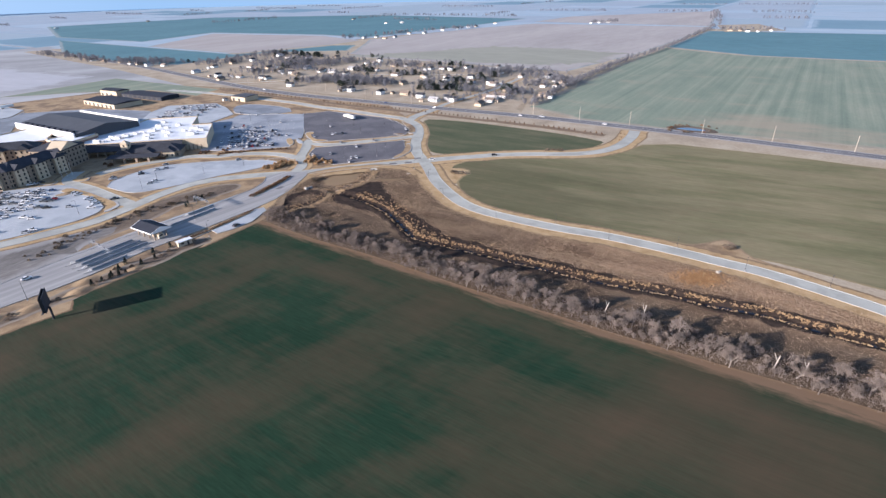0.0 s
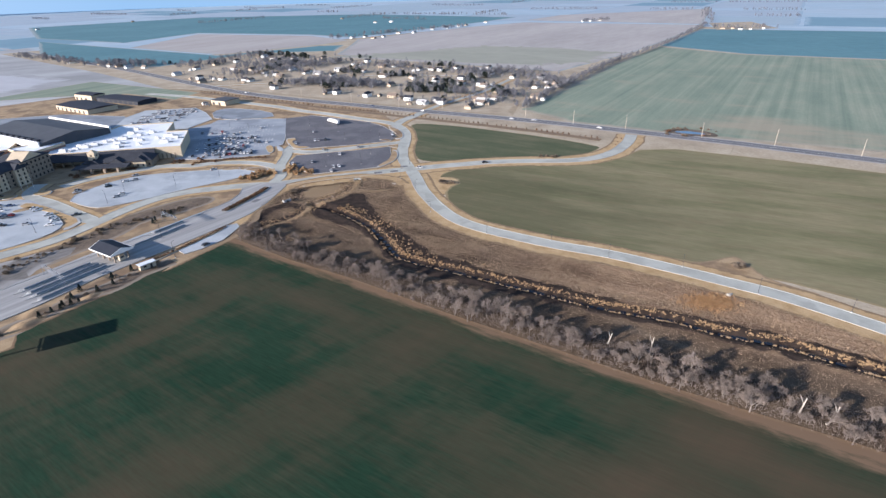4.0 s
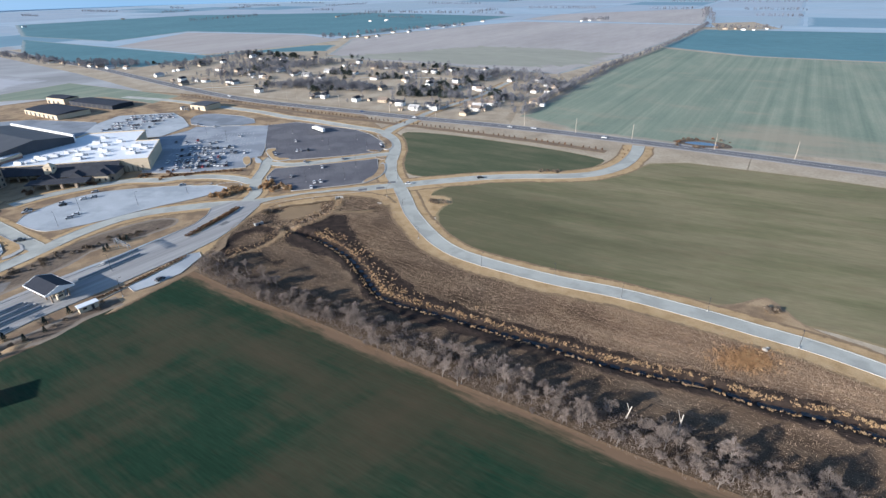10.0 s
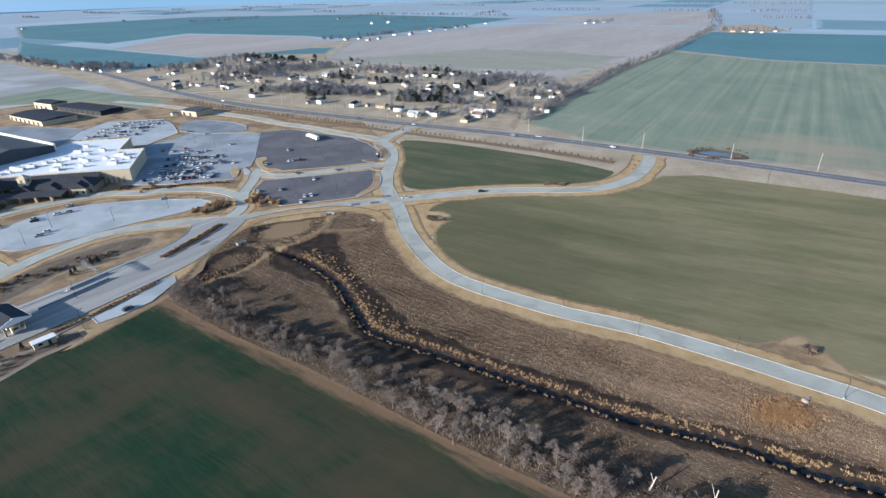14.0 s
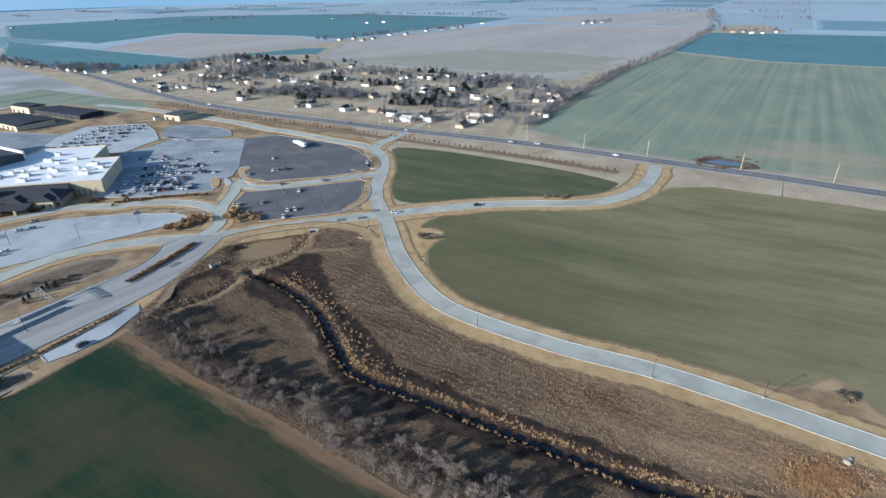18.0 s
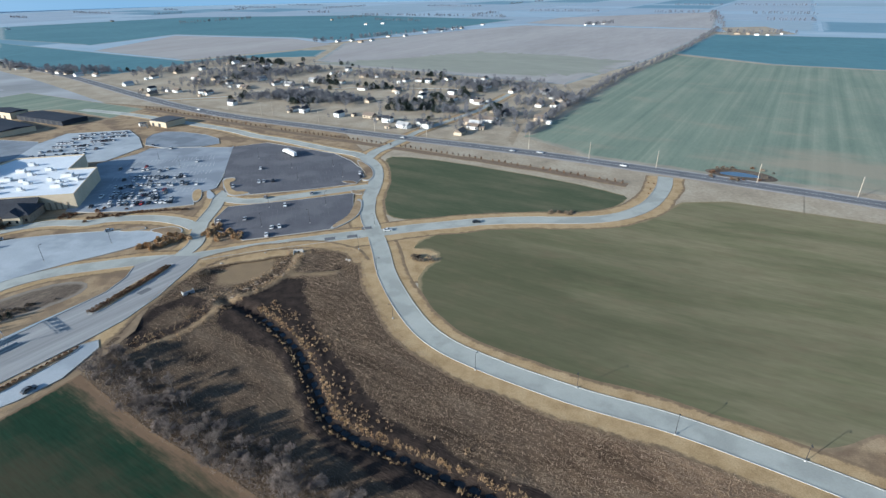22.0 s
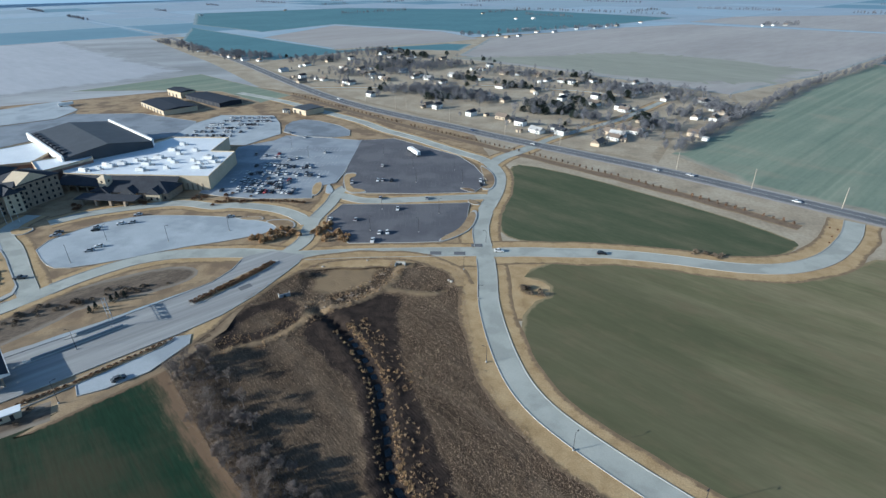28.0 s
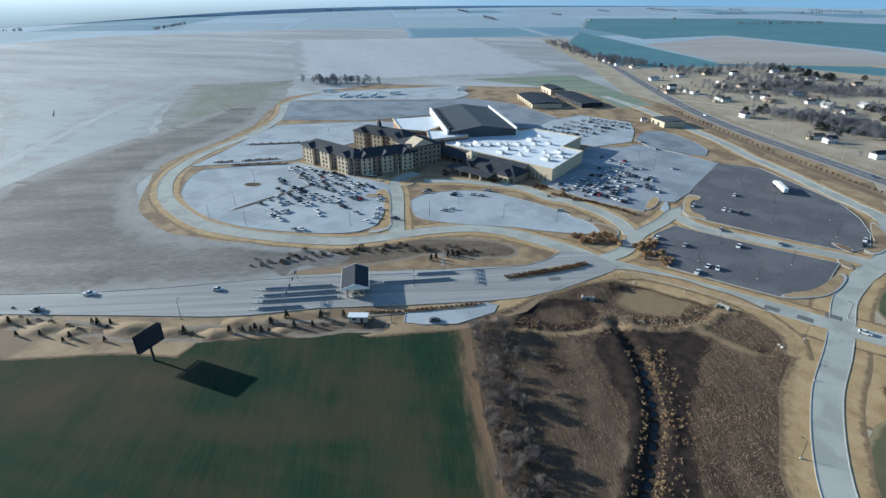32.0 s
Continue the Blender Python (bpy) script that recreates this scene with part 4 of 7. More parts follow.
# ---- roads and lots ----
ROAD_PLAN = {
    "road_curved": ([(-46, 307), (-44, 275), (-37, 248), (-32, 228), (-26, 200), (-15, 170), (-4, 151), (12, 137), (41, 119), (68, 106), (92, 91), (112, 77), (131, 63), (151, 43), (163, 29), (185, 0), (215, -45),
                     (240, -100)], 4.25),
    "road_lot": ([(-46, 300), (-45, 333), (-48, 361), (-56, 382), (-66, 396), (-84, 408), (-108, 424), (-137, 444), (-167, 461), (-200, 486), (-262, 522), (-330, 560), (-400, 590)], 4.6),
    "road_highway_link": ([(-58, 384), (-52, 404), (-42, 421), (-31, 441)], 4.6),
    "road_east": ([(-36, 247), (-20, 252), (5, 257), (21, 260), (36, 261), (52, 261), (68, 260), (84, 260), (101, 264), (117, 274), (130, 288), (144, 310), (153, 330)], 4.6),
    "road_west": ([(-37, 248), (-50, 245), (-76, 238), (-97, 232), (-121, 224), (-140, 219)], 4.6),
    "street_village": ([(-31, 441), (-20, 466), (6, 503), (38, 548), (60, 590), (85, 640)], 3.0),
    "street_back": ([(-330, 640), (-240, 660), (-130, 700), (-20, 690), (60, 665)], 2.6),
    "drive_casino": ([(-141, 318), (-142, 306), (-139, 290), (-138, 274), (-137, 262), (-133, 249), (-130, 237), (-132, 222)], 3.8),
    "road_loop": ([(-128, 222), (-151, 219), (-167, 215), (-183, 210), (-197, 201), (-206, 189), (-213, 175), (-218, 160), (-224, 145), (-231, 132), (-253, 111), (-276, 94), (-301, 82), (-334, 77), (-365, 78), (-400, 89),
                   (-428, 108), (-452, 132), (-477, 169), (-504, 201), (-530, 223), (-560, 242), (-602, 264), (-625, 300)], 4.6),
    "drive_hotel": ([(-216, 159), (-239, 174), (-259, 188), (-273, 197), (-286, 204), (-296, 216), (-299, 232)], 4.2),
    "drive_south_front": ([(-138, 259), (-146, 265), (-156, 270), (-167, 273), (-180, 274), (-196, 272), (-203, 268), (-228, 268), (-250, 256), (-270, 240), (-280, 225)], 4.0),
    "aisle_lots": ([(-139, 303), (-120, 298), (-90, 307), (-60, 318), (-46, 322)], 4.0),
}
for n, (pts, half) in ROAD_PLAN.items():
    ROADS[n] = (spline(pts, 3.0), half)
HIGHWAY = spline([(-980, 1180), (-700, 950), (-557, 833), (-281, 589), (-93, 477), (58, 400), (140, 352), (219, 302), (257, 276), (500, 105), (900, -190)], 8.0)
ROADS["highway"] = (HIGHWAY, 6.2)
AVENUE = [(-275, -10), (-253, 20), (-235, 50), (-218, 82), (-197, 114), (-175, 147), (-157, 177), (-150, 190), (-148, 203), (-150, 215), (-140, 224), (-122, 224), (-121, 217), (-122, 207),
          (-125, 185), (-130, 168), (-137, 155), (-157, 124), (-178, 94), (-191, 69), (-200, 56), (-222, 30), (-255, -10), (-330, -110), (-352, -110)]
LOT_PLAN = {
    "entrance_avenue": (AVENUE, m_avenue, "wide pale concrete entrance avenue", 0),
    "service_bay": ([(-153, 121), (-138, 145), (-138, 151), (-133, 154), (-130, 149), (-133, 132), (-141, 121), (-147, 116)], m_concrete, "small pale concrete parking bay", 0),
    "lot_round": ([(-368, 88), (-404, 108), (-399, 128), (-379, 164), (-377, 178), (-330, 188), (-309, 197), (-289, 203), (-272, 192), (-266, 186), (-238, 162), (-234, 150), (-240, 135), (-262, 113),
                   (-283, 97), (-310, 87), (-340, 84)], m_concrete, "pale concrete parking lot with rounded end", 1),
    "lot_back": ([(-418, 108), (-440, 136), (-478, 178), (-506, 213), (-464, 290), (-440, 316), (-412, 283), (-390, 196), (-383, 176), (-404, 135)], m_concrete, "empty pale concrete lot behind the hotel", 0),
    "lot_front": ([(-262, 200), (-254, 229), (-240, 244), (-225, 250), (-190, 256), (-169, 256), (-150, 252), (-152, 244), (-168, 229), (-188, 216), (-211, 194), (-228, 183), (-240, 186)], m_concrete,
                  "pale concrete visitor lot in front of the casino", 1),
    "lot_upper": ([(-175, 424), (-149, 436), (-109, 414), (-85, 400), (-69, 380), (-59, 361), (-54, 342), (-58, 327), (-90, 317), (-134, 308), (-143, 316), (-151, 336), (-159, 363)], m_asphalt,
                  "dark asphalt overflow parking lot", 0),
    "lot_lower": ([(-131, 289), (-90, 299), (-57, 309), (-56, 300), (-52, 272), (-60, 262), (-60, 254), (-76, 249), (-106, 241), (-126, 255), (-132, 270)], m_asphalt, "dark asphalt parking lot by the crossroads", 0),
    "lot_casino": ([(-264, 383), (-246, 408), (-244, 424), (-198, 425), (-175, 424), (-175, 428), (-154, 343), (-151, 323), (-161, 313), (-154, 294), (-187, 285), (-213, 284), (-228, 286), (-248, 342)], m_lot_mid,
                   "pale concrete lot beside the casino", 0),
    "lot_dark": ([(-248, 424), (-268, 468), (-254, 486), (-200, 461), (-187, 428)], m_lot_worn, "worn grey lot at the corner", 1),
    "service_yard": ([(-481, 382), (-500, 451), (-433, 469), (-356, 452), (-331, 410), (-351, 385)], m_lot_worn, "worn grey service yard behind the arena", 0),
    "lot_staff": ([(-340, 398), (-352, 445), (-348, 480), (-295, 490), (-272, 462), (-252, 428), (-262, 390), (-290, 384)], m_concrete, "concrete staff lot full of cars", 0),
    "lot_trucks": ([(-619, 276), (-648, 334), (-574, 502), (-513, 468), (-501, 430)], m_concrete, "pale gravel trailer lot", 0),
    "lot_trucks_dark": ([(-526, 227), (-612, 273), (-499, 428), (-505, 458), (-449, 362), (-469, 290)], m_lot_worn, "worn grey trailer lot", 0),
}
for n, (pts, mt, lb, rd) in LOT_PLAN.items():
    LOTS[n] = rounded(pts, rd) if rd else pts
for k, (n, (line, half)) in enumerate(ROADS.items()):
    z = 0.10 + 0.006 * k
    if n == "highway":
        tagged(ribbon("highway", HIGHWAY, half, 0.16, m_highway), "dark asphalt two-lane highway", "road", "", "structure")
        ribbon("shoulder", HIGHWAY, half + 2.4, 0.075, m_far_tan, parent=bpy.data.objects["highway"])
        ribbon("verge", HIGHWAY, 44, 0.028, m_village, parent=bpy.data.objects["highway"])
        continue
    road = tagged(ribbon(n, line, half, z, m_road), "pale concrete road with kerbs", "road", "", "structure")
    left, right = (4.6, 6.8) if n == "road_curved" else (6.0, 6.0) if n == "road_east" else (9.0, 4.0) if n == "road_west" else (4.0, 4.0)
    uneven("verge", line, half + left, half + right, 0.062 + 0.002 * k, m_verge, road)
    for side in (-1, 1):
        bm = strip_bm(line, side * (half + 0.1), 0.3, 0.0, z + 0.13, lambda p, n=n: not on_road(p, n))
        part("kerb", bm, m_kerb, road)
for k, (n, (pts, mt, lb, rd)) in enumerate(LOT_PLAN.items()):
    lot = tagged(part(n, slab_bm(LOTS[n], 0.0, 0.20 + 0.004 * k if n != "entrance_avenue" else 0.18), mt), lb, "parking lot" if "lot" in n else "road", "", "structure")
    poly = [Vector((*p, 0)) for p in ccw(LOTS[n])]
    ring = []
    for a, b in zip(poly, poly[1:] + poly[:1]):
        m_seg = max(1, int((b - a).length / 3))
        ring += [a.lerp(b, i / m_seg) for i in range(m_seg)]
    ring.append(ring[0])
    part("kerb", strip_bm(ring, 0.0, 0.3, 0.0, 0.36, lambda p, n=n: not on_road(p, n)), m_kerb, lot)

# ---- the casino ----
def prism(name, pts, z0, z1, material, parent, label=""):
    return part(name, slab_bm(pts, z0, z1), material, parent, label)


casino = empty("casino_building", pose(-290, 320, 0), "long tan casino hall with flat white roofs", "building")


def cz(pts):
    return [(x + 290, y - 320) for x, y in pts]


HALL = [(-313, 369), (-268, 378), (-258, 342), (-240, 345), (-224, 292), (-262, 286), (-296, 279), (-321, 276), (-340, 292), (-318, 330)]
prism("wall", cz(HALL), 0, 8.6, m_stucco, casino)
part("roof", slab_bm(cz(HALL), 8.6, 8.8), m_roof_white, casino, "flat white membrane roof")
WEST = [(-418, 291), (-403, 326), (-366, 306), (-357.3, 285), (-377, 272)]
prism("wall", cz(WEST), 0, 10.6, m_brick, casino, "red-brown block wall")
LINK = [(-357, 285), (-335, 311), (-322, 301), (-331, 268)]
prism("wall", cz(LINK), 0, 11.4, m_brick, casino, "red-brown block wall")
part("roof", slab_bm(cz(LINK), 11.4, 11.6), m_roof_white, casino, "flat white membrane roof")
part("roof", slab_bm(cz(WEST), 10.6, 10.8), m_roof_white, casino, "flat white membrane roof")


def parapet(pts, z0, z1, w=0.5):
    poly = [Vector((*p, 0)) for p in ccw(pts)]
    return strip_bm(poly + [poly[0], poly[1]], 0.0, w, z0, z1, lambda p: True)


part("parapet", parapet(cz(HALL), 8.0, 9.6), m_stucco, casino)
part("parapet", parapet(cz(WEST), 10.0, 11.5), m_stucco, casino)
part("parapet", parapet(cz(LINK), 10.6, 12.3), m_stucco, casino)
# sloping slate skirt along the hall's front, dark also for the facade's shade
edge_pts = [(-321, 276.2), (-296, 279.2), (-262, 286.2), (-243, 289.3)]
mesh_ob("skirt_roof", [(x + 290, y - 320, 9.2) for x, y in edge_pts] + [(x + 292, y - 328.5, 4.6) for x, y in edge_pts] + [(x + 292, y - 328.5, 4.2) for x, y in edge_pts],
        [(k, k + 4, k + 5, k + 1) for k in range(3)] + [(k + 4, k + 8, k + 9, k + 5) for k in range(3)] + [(0, 8, 4), (3, 7, 11)], m_roof_slate, casino, "dark slate skirt roof that also holds the front's shade")
for k in range(13):
    q = Vector((-320, 268.6, 0)).lerp(Vector((-242, 281.6, 0)), k / 12)
    part("pier", box_bm((1.1, 1.1, 4.4), (q.x + 290, q.y - 320, 2.2), 0.04), m_stone, casino)
# arena with a long gable roof
AX = Vector((83, -45, 0)).normalized()
AN = Vector((-AX.y, AX.x, 0))
A0 = Vector((-404, 361, 0))
arena = empty("arena_hall", pose(-362, 338, 0), "arena with a long dark gabled roof", "building")


def ar(u, v, z):
    p = A0 + AX * u + AN * v
    return (p.x + 362, p.y - 338, z)


L_AR = 94
mesh_ob("wall", [ar(0, -29, 0), ar(L_AR, -29, 0), ar(L_AR, 29, 0), ar(0, 29, 0), ar(0, -29, 13.6), ar(L_AR, -29, 13.6), ar(L_AR, 29, 13.6), ar(0, 29, 13.6), ar(0, 0, 17.8), ar(L_AR, 0, 17.8)],
        [(0, 1, 5, 4), (1, 2, 6, 9, 5), (2, 3, 7, 6), (3, 0, 4, 8, 7)], m_roof_metal, arena, "grey metal wall")
for s in (-1, 1):
    mesh_ob("roof", [ar(-0.5, 0, 18.1), ar(L_AR + 0.5, 0, 18.1), ar(L_AR + 0.5, s * 28.6, 13.9), ar(-0.5, s * 28.6, 13.9), ar(-0.5, 0, 17.7), ar(L_AR + 0.5, 0, 17.7), ar(L_AR + 0.5, s * 28.6, 13.5),
                     ar(-0.5, s * 28.6, 13.5)], [(0, 1, 2, 3), (4, 7, 6, 5), (0, 3, 7, 4), (1, 5, 6, 2), (3, 2, 6, 7)], m_roof_metal, arena)
    mesh_ob("parapet", [ar(-0.5, s * 28.8, 10), ar(L_AR, s * 28.8, 10), ar(L_AR, s * 28.8, 15.4), ar(-0.5, s * 28.8, 15.4), ar(-0.5, s * 30.2, 10), ar(L_AR, s * 30.2, 10), ar(L_AR, s * 30.2, 15.4),
                        ar(-0.5, s * 30.2, 15.4)], [(0, 1, 2, 3), (4, 7, 6, 5), (3, 2, 6, 7), (0, 3, 7, 4), (1, 5, 6, 2)], m_trim, arena, "pale parapet")


for k in range(9):
    lv = part("louvre", box_bm((6.0, 2.6, 1.5), (0, 0, 0), 0.05), m_navy, arena, "dark rooftop louvre")
    lv.matrix_local = Matrix.Translation(ar(9 + 9.4 * k, -25.6, 15.0)) @ Matrix.Rotation(math.atan2(AX.y, AX.x), 4, "Z")


# ---- the hotel ----
def wing(parent, a, b, depth, eave, ridge, floors, win_sides=(1,), wall_m=m_stone):
    """A hipped block whose front runs from a to b, with the depth to its left; windows on the front."""
    a, b = Vector((*a, 0)), Vector((*b, 0))
    d = (b - a).normalized()
    n = Vector((-d.y, d.x, 0))
    L = (b - a).length
    base = parent.matrix_world.translation

    def w(u, v, z):
        p = a + d * u + n * v - base
        return (p.x, p.y, z)

    # dark stone walls and cream bays also hold the shaded and sunlit look
    mesh_ob("wall", [w(0, 0, 0), w(L, 0, 0), w(L, depth, 0), w(0, depth, 0), w(0, 0, eave), w(L, 0, eave), w(L, depth, eave), w(0, depth, eave)],
            [(0, 1, 5, 4), (1, 2, 6, 5), (2, 3, 7, 6), (3, 0, 4, 7), (4, 5, 6, 7)], wall_m, parent)
    o, h = 0.9, depth / 2
    mesh_ob("roof", [w(-o, -o, eave + 0.05), w(L + o, -o, eave + 0.05), w(L + o, depth + o, eave + 0.05), w(-o, depth + o, eave + 0.05), w(h, h, ridge), w(L - h, h, ridge),
                     w(-o, -o, eave - 0.35), w(L + o, -o, eave - 0.35), w(L + o, depth + o, eave - 0.35), w(-o, depth + o, eave - 0.35)],
            [(0, 1, 5, 4), (1, 2, 5), (2, 3, 4, 5), (3, 0, 4), (0, 6, 7, 1), (1, 7, 8, 2), (2, 8, 9, 3), (3, 9, 6, 0), (6, 9, 8, 7)], m_roof_slate, parent, "dark slate hipped roof")
    sides = {1: (lambda u: (u, 0), L, 0), 2: (lambda u: (L, u), depth, 90), 3: (lambda u: (L - u, depth), L, 180), 4: (lambda u: (0, depth - u), depth, 270)}
    for s in win_sides:
        f, length, turn = sides[s]
        ang = math.degrees(math.atan2(d.y, d.x)) + turn
        count = max(1, int(length / 3.6))
        # projecting bays
        if s in (1, 3) and L > 30:
            for k in range(3):
                u = length * (k + 0.5) / 3
                c = w(*f(u), 0)
                wide = length / 5.5
                bay = part("bay", box_bm((wide, 4.4, eave - 0.5), (0, 0, (eave - 0.5) / 2)), m_stucco, parent, "cream stucco bay")
                bay.matrix_local = Matrix.Translation((c[0], c[1], 0)) @ Matrix.Rotation(radians(ang), 4, "Z")
                e2, h2 = eave - 0.5, wide / 2 + 0.5
                mesh_ob("bay_roof", [(-h2, -2.8, e2), (h2, -2.8, e2), (0, -1.4, e2 + 3.4), (-h2, 5, e2), (h2, 5, e2), (0, 6.5, e2 + 3.4)], [(0, 1, 2), (0, 2, 5, 3), (1, 4, 5, 2), (0, 3, 4, 1)],
                        m_roof_slate, bay, "dark slate roof")
        for k in range(count):
            for fl in range(floors):
                u = length * (k + 0.5) / count
                out = 0.0
                if s in (1, 3) and L > 30 and any(abs(u - length * (q + 0.5) / 3) < length / 11 for q in range(3)):
                    out = 2.2
                c = w(*f(u), 1.1 + (eave - 0.8) / floors * fl)
                win = new("window", WINDOW)
                win.parent = parent
                win.matrix_local = Matrix.Translation(c) @ Matrix.Rotation(radians(ang), 4, "Z") @ Matrix.Translation((0, -out, 0))


WINDOW = bpy.data.meshes.new("window")
_bm = box_bm((1.2, 0.16, 1.55), (0, -0.02, 0.9))
for _f in _bm.faces:
    _f.material_index = 0
box_bm((1.4, 0.14, 0.1), (0, -0.06, 0.0), 0, _bm)
_bm.to_mesh(WINDOW)
_bm.free()
WINDOW.materials.append(m_glass)
hotel = empty("hotel", pose(-345, 215, 0), "four-storey tan hotel with dark slate roofs", "building")
wing(hotel, (-380, 182), (-322, 194), 17, 12.8, 17.0, 4, (1, 2, 4))
wing(hotel, (-322.5, 196), (-310, 240), 17, 12.4, 16.6, 4, (1,))
wing(hotel, (-312, 236), (-309, 262), 26, 15.0, 20.0, 4, (1, 4))
cup = part("cupola", box_bm((2.6, 2.6, 3.2), (-26, 32, 20.2), 0.05), m_roof_slate, hotel)
part("spire", tube_bm((-26, 32, 21.8), (-26, 32, 25.0), 1.5, 0.05, 6), m_roof_slate, hotel)
mesh_ob("gable", [(33.8, 21, 14.6), (35.2, 43, 14.6), (34.6, 32, 20.2), (22, 32, 20.2), (22, 21.5, 14.8), (23, 43, 14.8)], [(0, 1, 2), (0, 2, 3, 4), (1, 5, 3, 2)], m_stucco, hotel, "tan stucco front gable")
wing(hotel, (-388, 232), (-340, 250), 17, 14.5, 18.8, 4, (1, 4))


# ---- bare trees ----
def branch_mesh(seed, height, spread, limbs, name):
    """Trunk and limbs as one mesh and the thin twigs as another."""
    rng = random.Random(seed)
    tv, tf, wv, wf = [], [], [], []

    def seg(v, f, a, b, ra, rb, sides):
        q = (b - a).to_track_quat("Z", "Y")
        k0 = len(v)
        for p, r in ((a, ra), (b, rb)):
            for k in range(sides):
                v.append(p + q @ Vector((r * math.cos(2 * math.pi * k / sides), r * math.sin(2 * math.pi * k / sides), 0)))
        for k in range(sides):
            f.append((k0 + k, k0 + (k + 1) % sides, k0 + sides + (k + 1) % sides, k0 + sides + k))

    def grow(p, d, length, r, depth):
        q = p + d * length
        if depth >= 3:
            seg(wv, wf, p, q, r, r * 0.55, 3)
        else:
            seg(tv, tf, p, q, r, r * 0.65, 5)
        if depth == 5:
            for _ in range(3):
                e = q + Vector((rng.gauss(0, 1), rng.gauss(0, 1), rng.gauss(0.4, 0.8))).normalized() * height * 0.075
                s = (e - q).cross(Vector((rng.gauss(0, 1), rng.gauss(0, 1), rng.gauss(0, 1)))).normalized() * 0.02
                k = len(wv)
                wv.extend([q - s, q + s, e])
                wf.append((k, k + 1, k + 2))
            return
        for _ in range({0: limbs, 1: 3, 2: 3, 3: 3, 4: 4}[depth]):
            nd = (d * rng.uniform(0.5, 1.0) + Vector((rng.gauss(0, 1), rng.gauss(0, 1), rng.gauss(0.45, 0.5))) * spread).normalized()
            grow(p.lerp(q, rng.uniform(0.55, 1.0)), nd, length * rng.uniform(0.55, 0.82), max(r * 0.55, 0.018), depth + 1)

    grow(Vector((0, 0, -0.2)), Vector((rng.uniform(-0.1, 0.1), rng.uniform(-0.1, 0.1), 1)).normalized(), height * 0.34, height * 0.022, 0)
    meshes = []
    for nm, v, f, mt in (("trunk", tv, tf, m_bark), ("crown", wv, wf, m_twig)):
        me = bpy.data.meshes.new(nm)
        me.from_pydata([tuple(p) for p in v], [], f)
        me.materials.append(mt)
        meshes.append(me)
    return meshes


def light_tree(seed, h):
    """A sparse bare tree of few faces, for far groups."""
    r = random.Random(seed)
    v, f = [], []
    for k in range(260):
        a, t = r.uniform(0, 6.283), r.random()
        rad = h * 0.34 * math.sqrt(max(0.05, 1 - (2 * t - 0.9) ** 2)) * r.random() ** 0.5
        p = Vector((rad * math.cos(a), rad * math.sin(a), h * (0.25 + 0.7 * t)))
        d = Vector((r.gauss(0, 1), r.gauss(0, 1), r.gauss(0.6, 0.8))).normalized() * h * 0.16
        s = d.cross(Vector((r.gauss(0, 1), r.gauss(0, 1), 0.3))).normalized() * 0.11
        i = len(v)
        v += [p - s, p + s, p + d]
        f.append((i, i + 1, i + 2))
    i = len(v)
    v += [Vector(q) for q in ((-0.2, -0.12, 0), (0.2, -0.12, 0), (0, 0.2, 0), (0, 0, h * 0.7))]
    f += [(i, i + 1, i + 3), (i + 1, i + 2, i + 3), (i + 2, i, i + 3)]
    return v, f


LIGHT = [light_tree(70 + k, 8.0) for k in range(5)]


def far_trees(name, places, label):
    """A far group of bare trees as one sheet of twigs."""
    v, f = [], []
    for x, y, kind, size, turn in places:
        m = Matrix.Translation((x, y, 0)) @ Matrix.Rotation(turn, 4, "Z") @ Matrix.Diagonal((size, size, size, 1))
        i = len(v)
        v += [m @ p for p in LIGHT[kind][0]]
        f += [(a + i, b + i, c + i) for a, b, c in LIGHT[kind][1]]
    return tagged(mesh_ob(name, v, f, m_twig_hazed), label, "trees", "", "stuff")


TREES = [branch_mesh(s, h, sp, n, "t") for s, h, sp, n in ((1, 8.0, 0.5, 5), (2, 6.5, 0.6, 6), (3, 9.5, 0.42, 5), (4, 5.0, 0.7, 7), (5, 9.0, 0.36, 4), (6, 7.0, 0.55, 6))]


def bare_tree(x, y, kind, size, turn, label, group, name="bare_tree", z=0.0):
    t = empty(name, Matrix.Translation((x, y, z)) @ Matrix.Rotation(turn, 4, "Z") @ Matrix.Diagonal((size, size, size, 1)), label, "tree", group)
    for nm, me in zip(("trunk", "crown"), TREES[kind]):
        ob = new(nm, me)
        ob.parent = t
    return t


rng = random.Random(5)
HEDGE = spline([(-125, 136), (-101, 117), (-60, 91), (-11, 58), (28, 33), (58, 13), (103, -13), (148, -43), (176, -61)], 3.0)
for p in HEDGE:
    thick = 4
    lump = noise.noise((p.x / 13, p.y / 13, 6))
    for _ in range(thick):
        if rng.random() < 0.8 + 0.5 * lump:
            o = Vector((0.55, 0.83, 0)) * (rng.uniform(-2.5, 11.5))
            x, y = p.x + o.x + rng.uniform(-1.5, 1.5), p.y + o.y + rng.uniform(-1.5, 1.5)
            bare_tree(x, y, rng.randrange(6), rng.uniform(0.5, 1.05) * (1 + 0.35 * lump), rng.uniform(0, 6.28), "bare grey winter tree in the field hedge", "hedge trees", z=relief(x, y)[0])


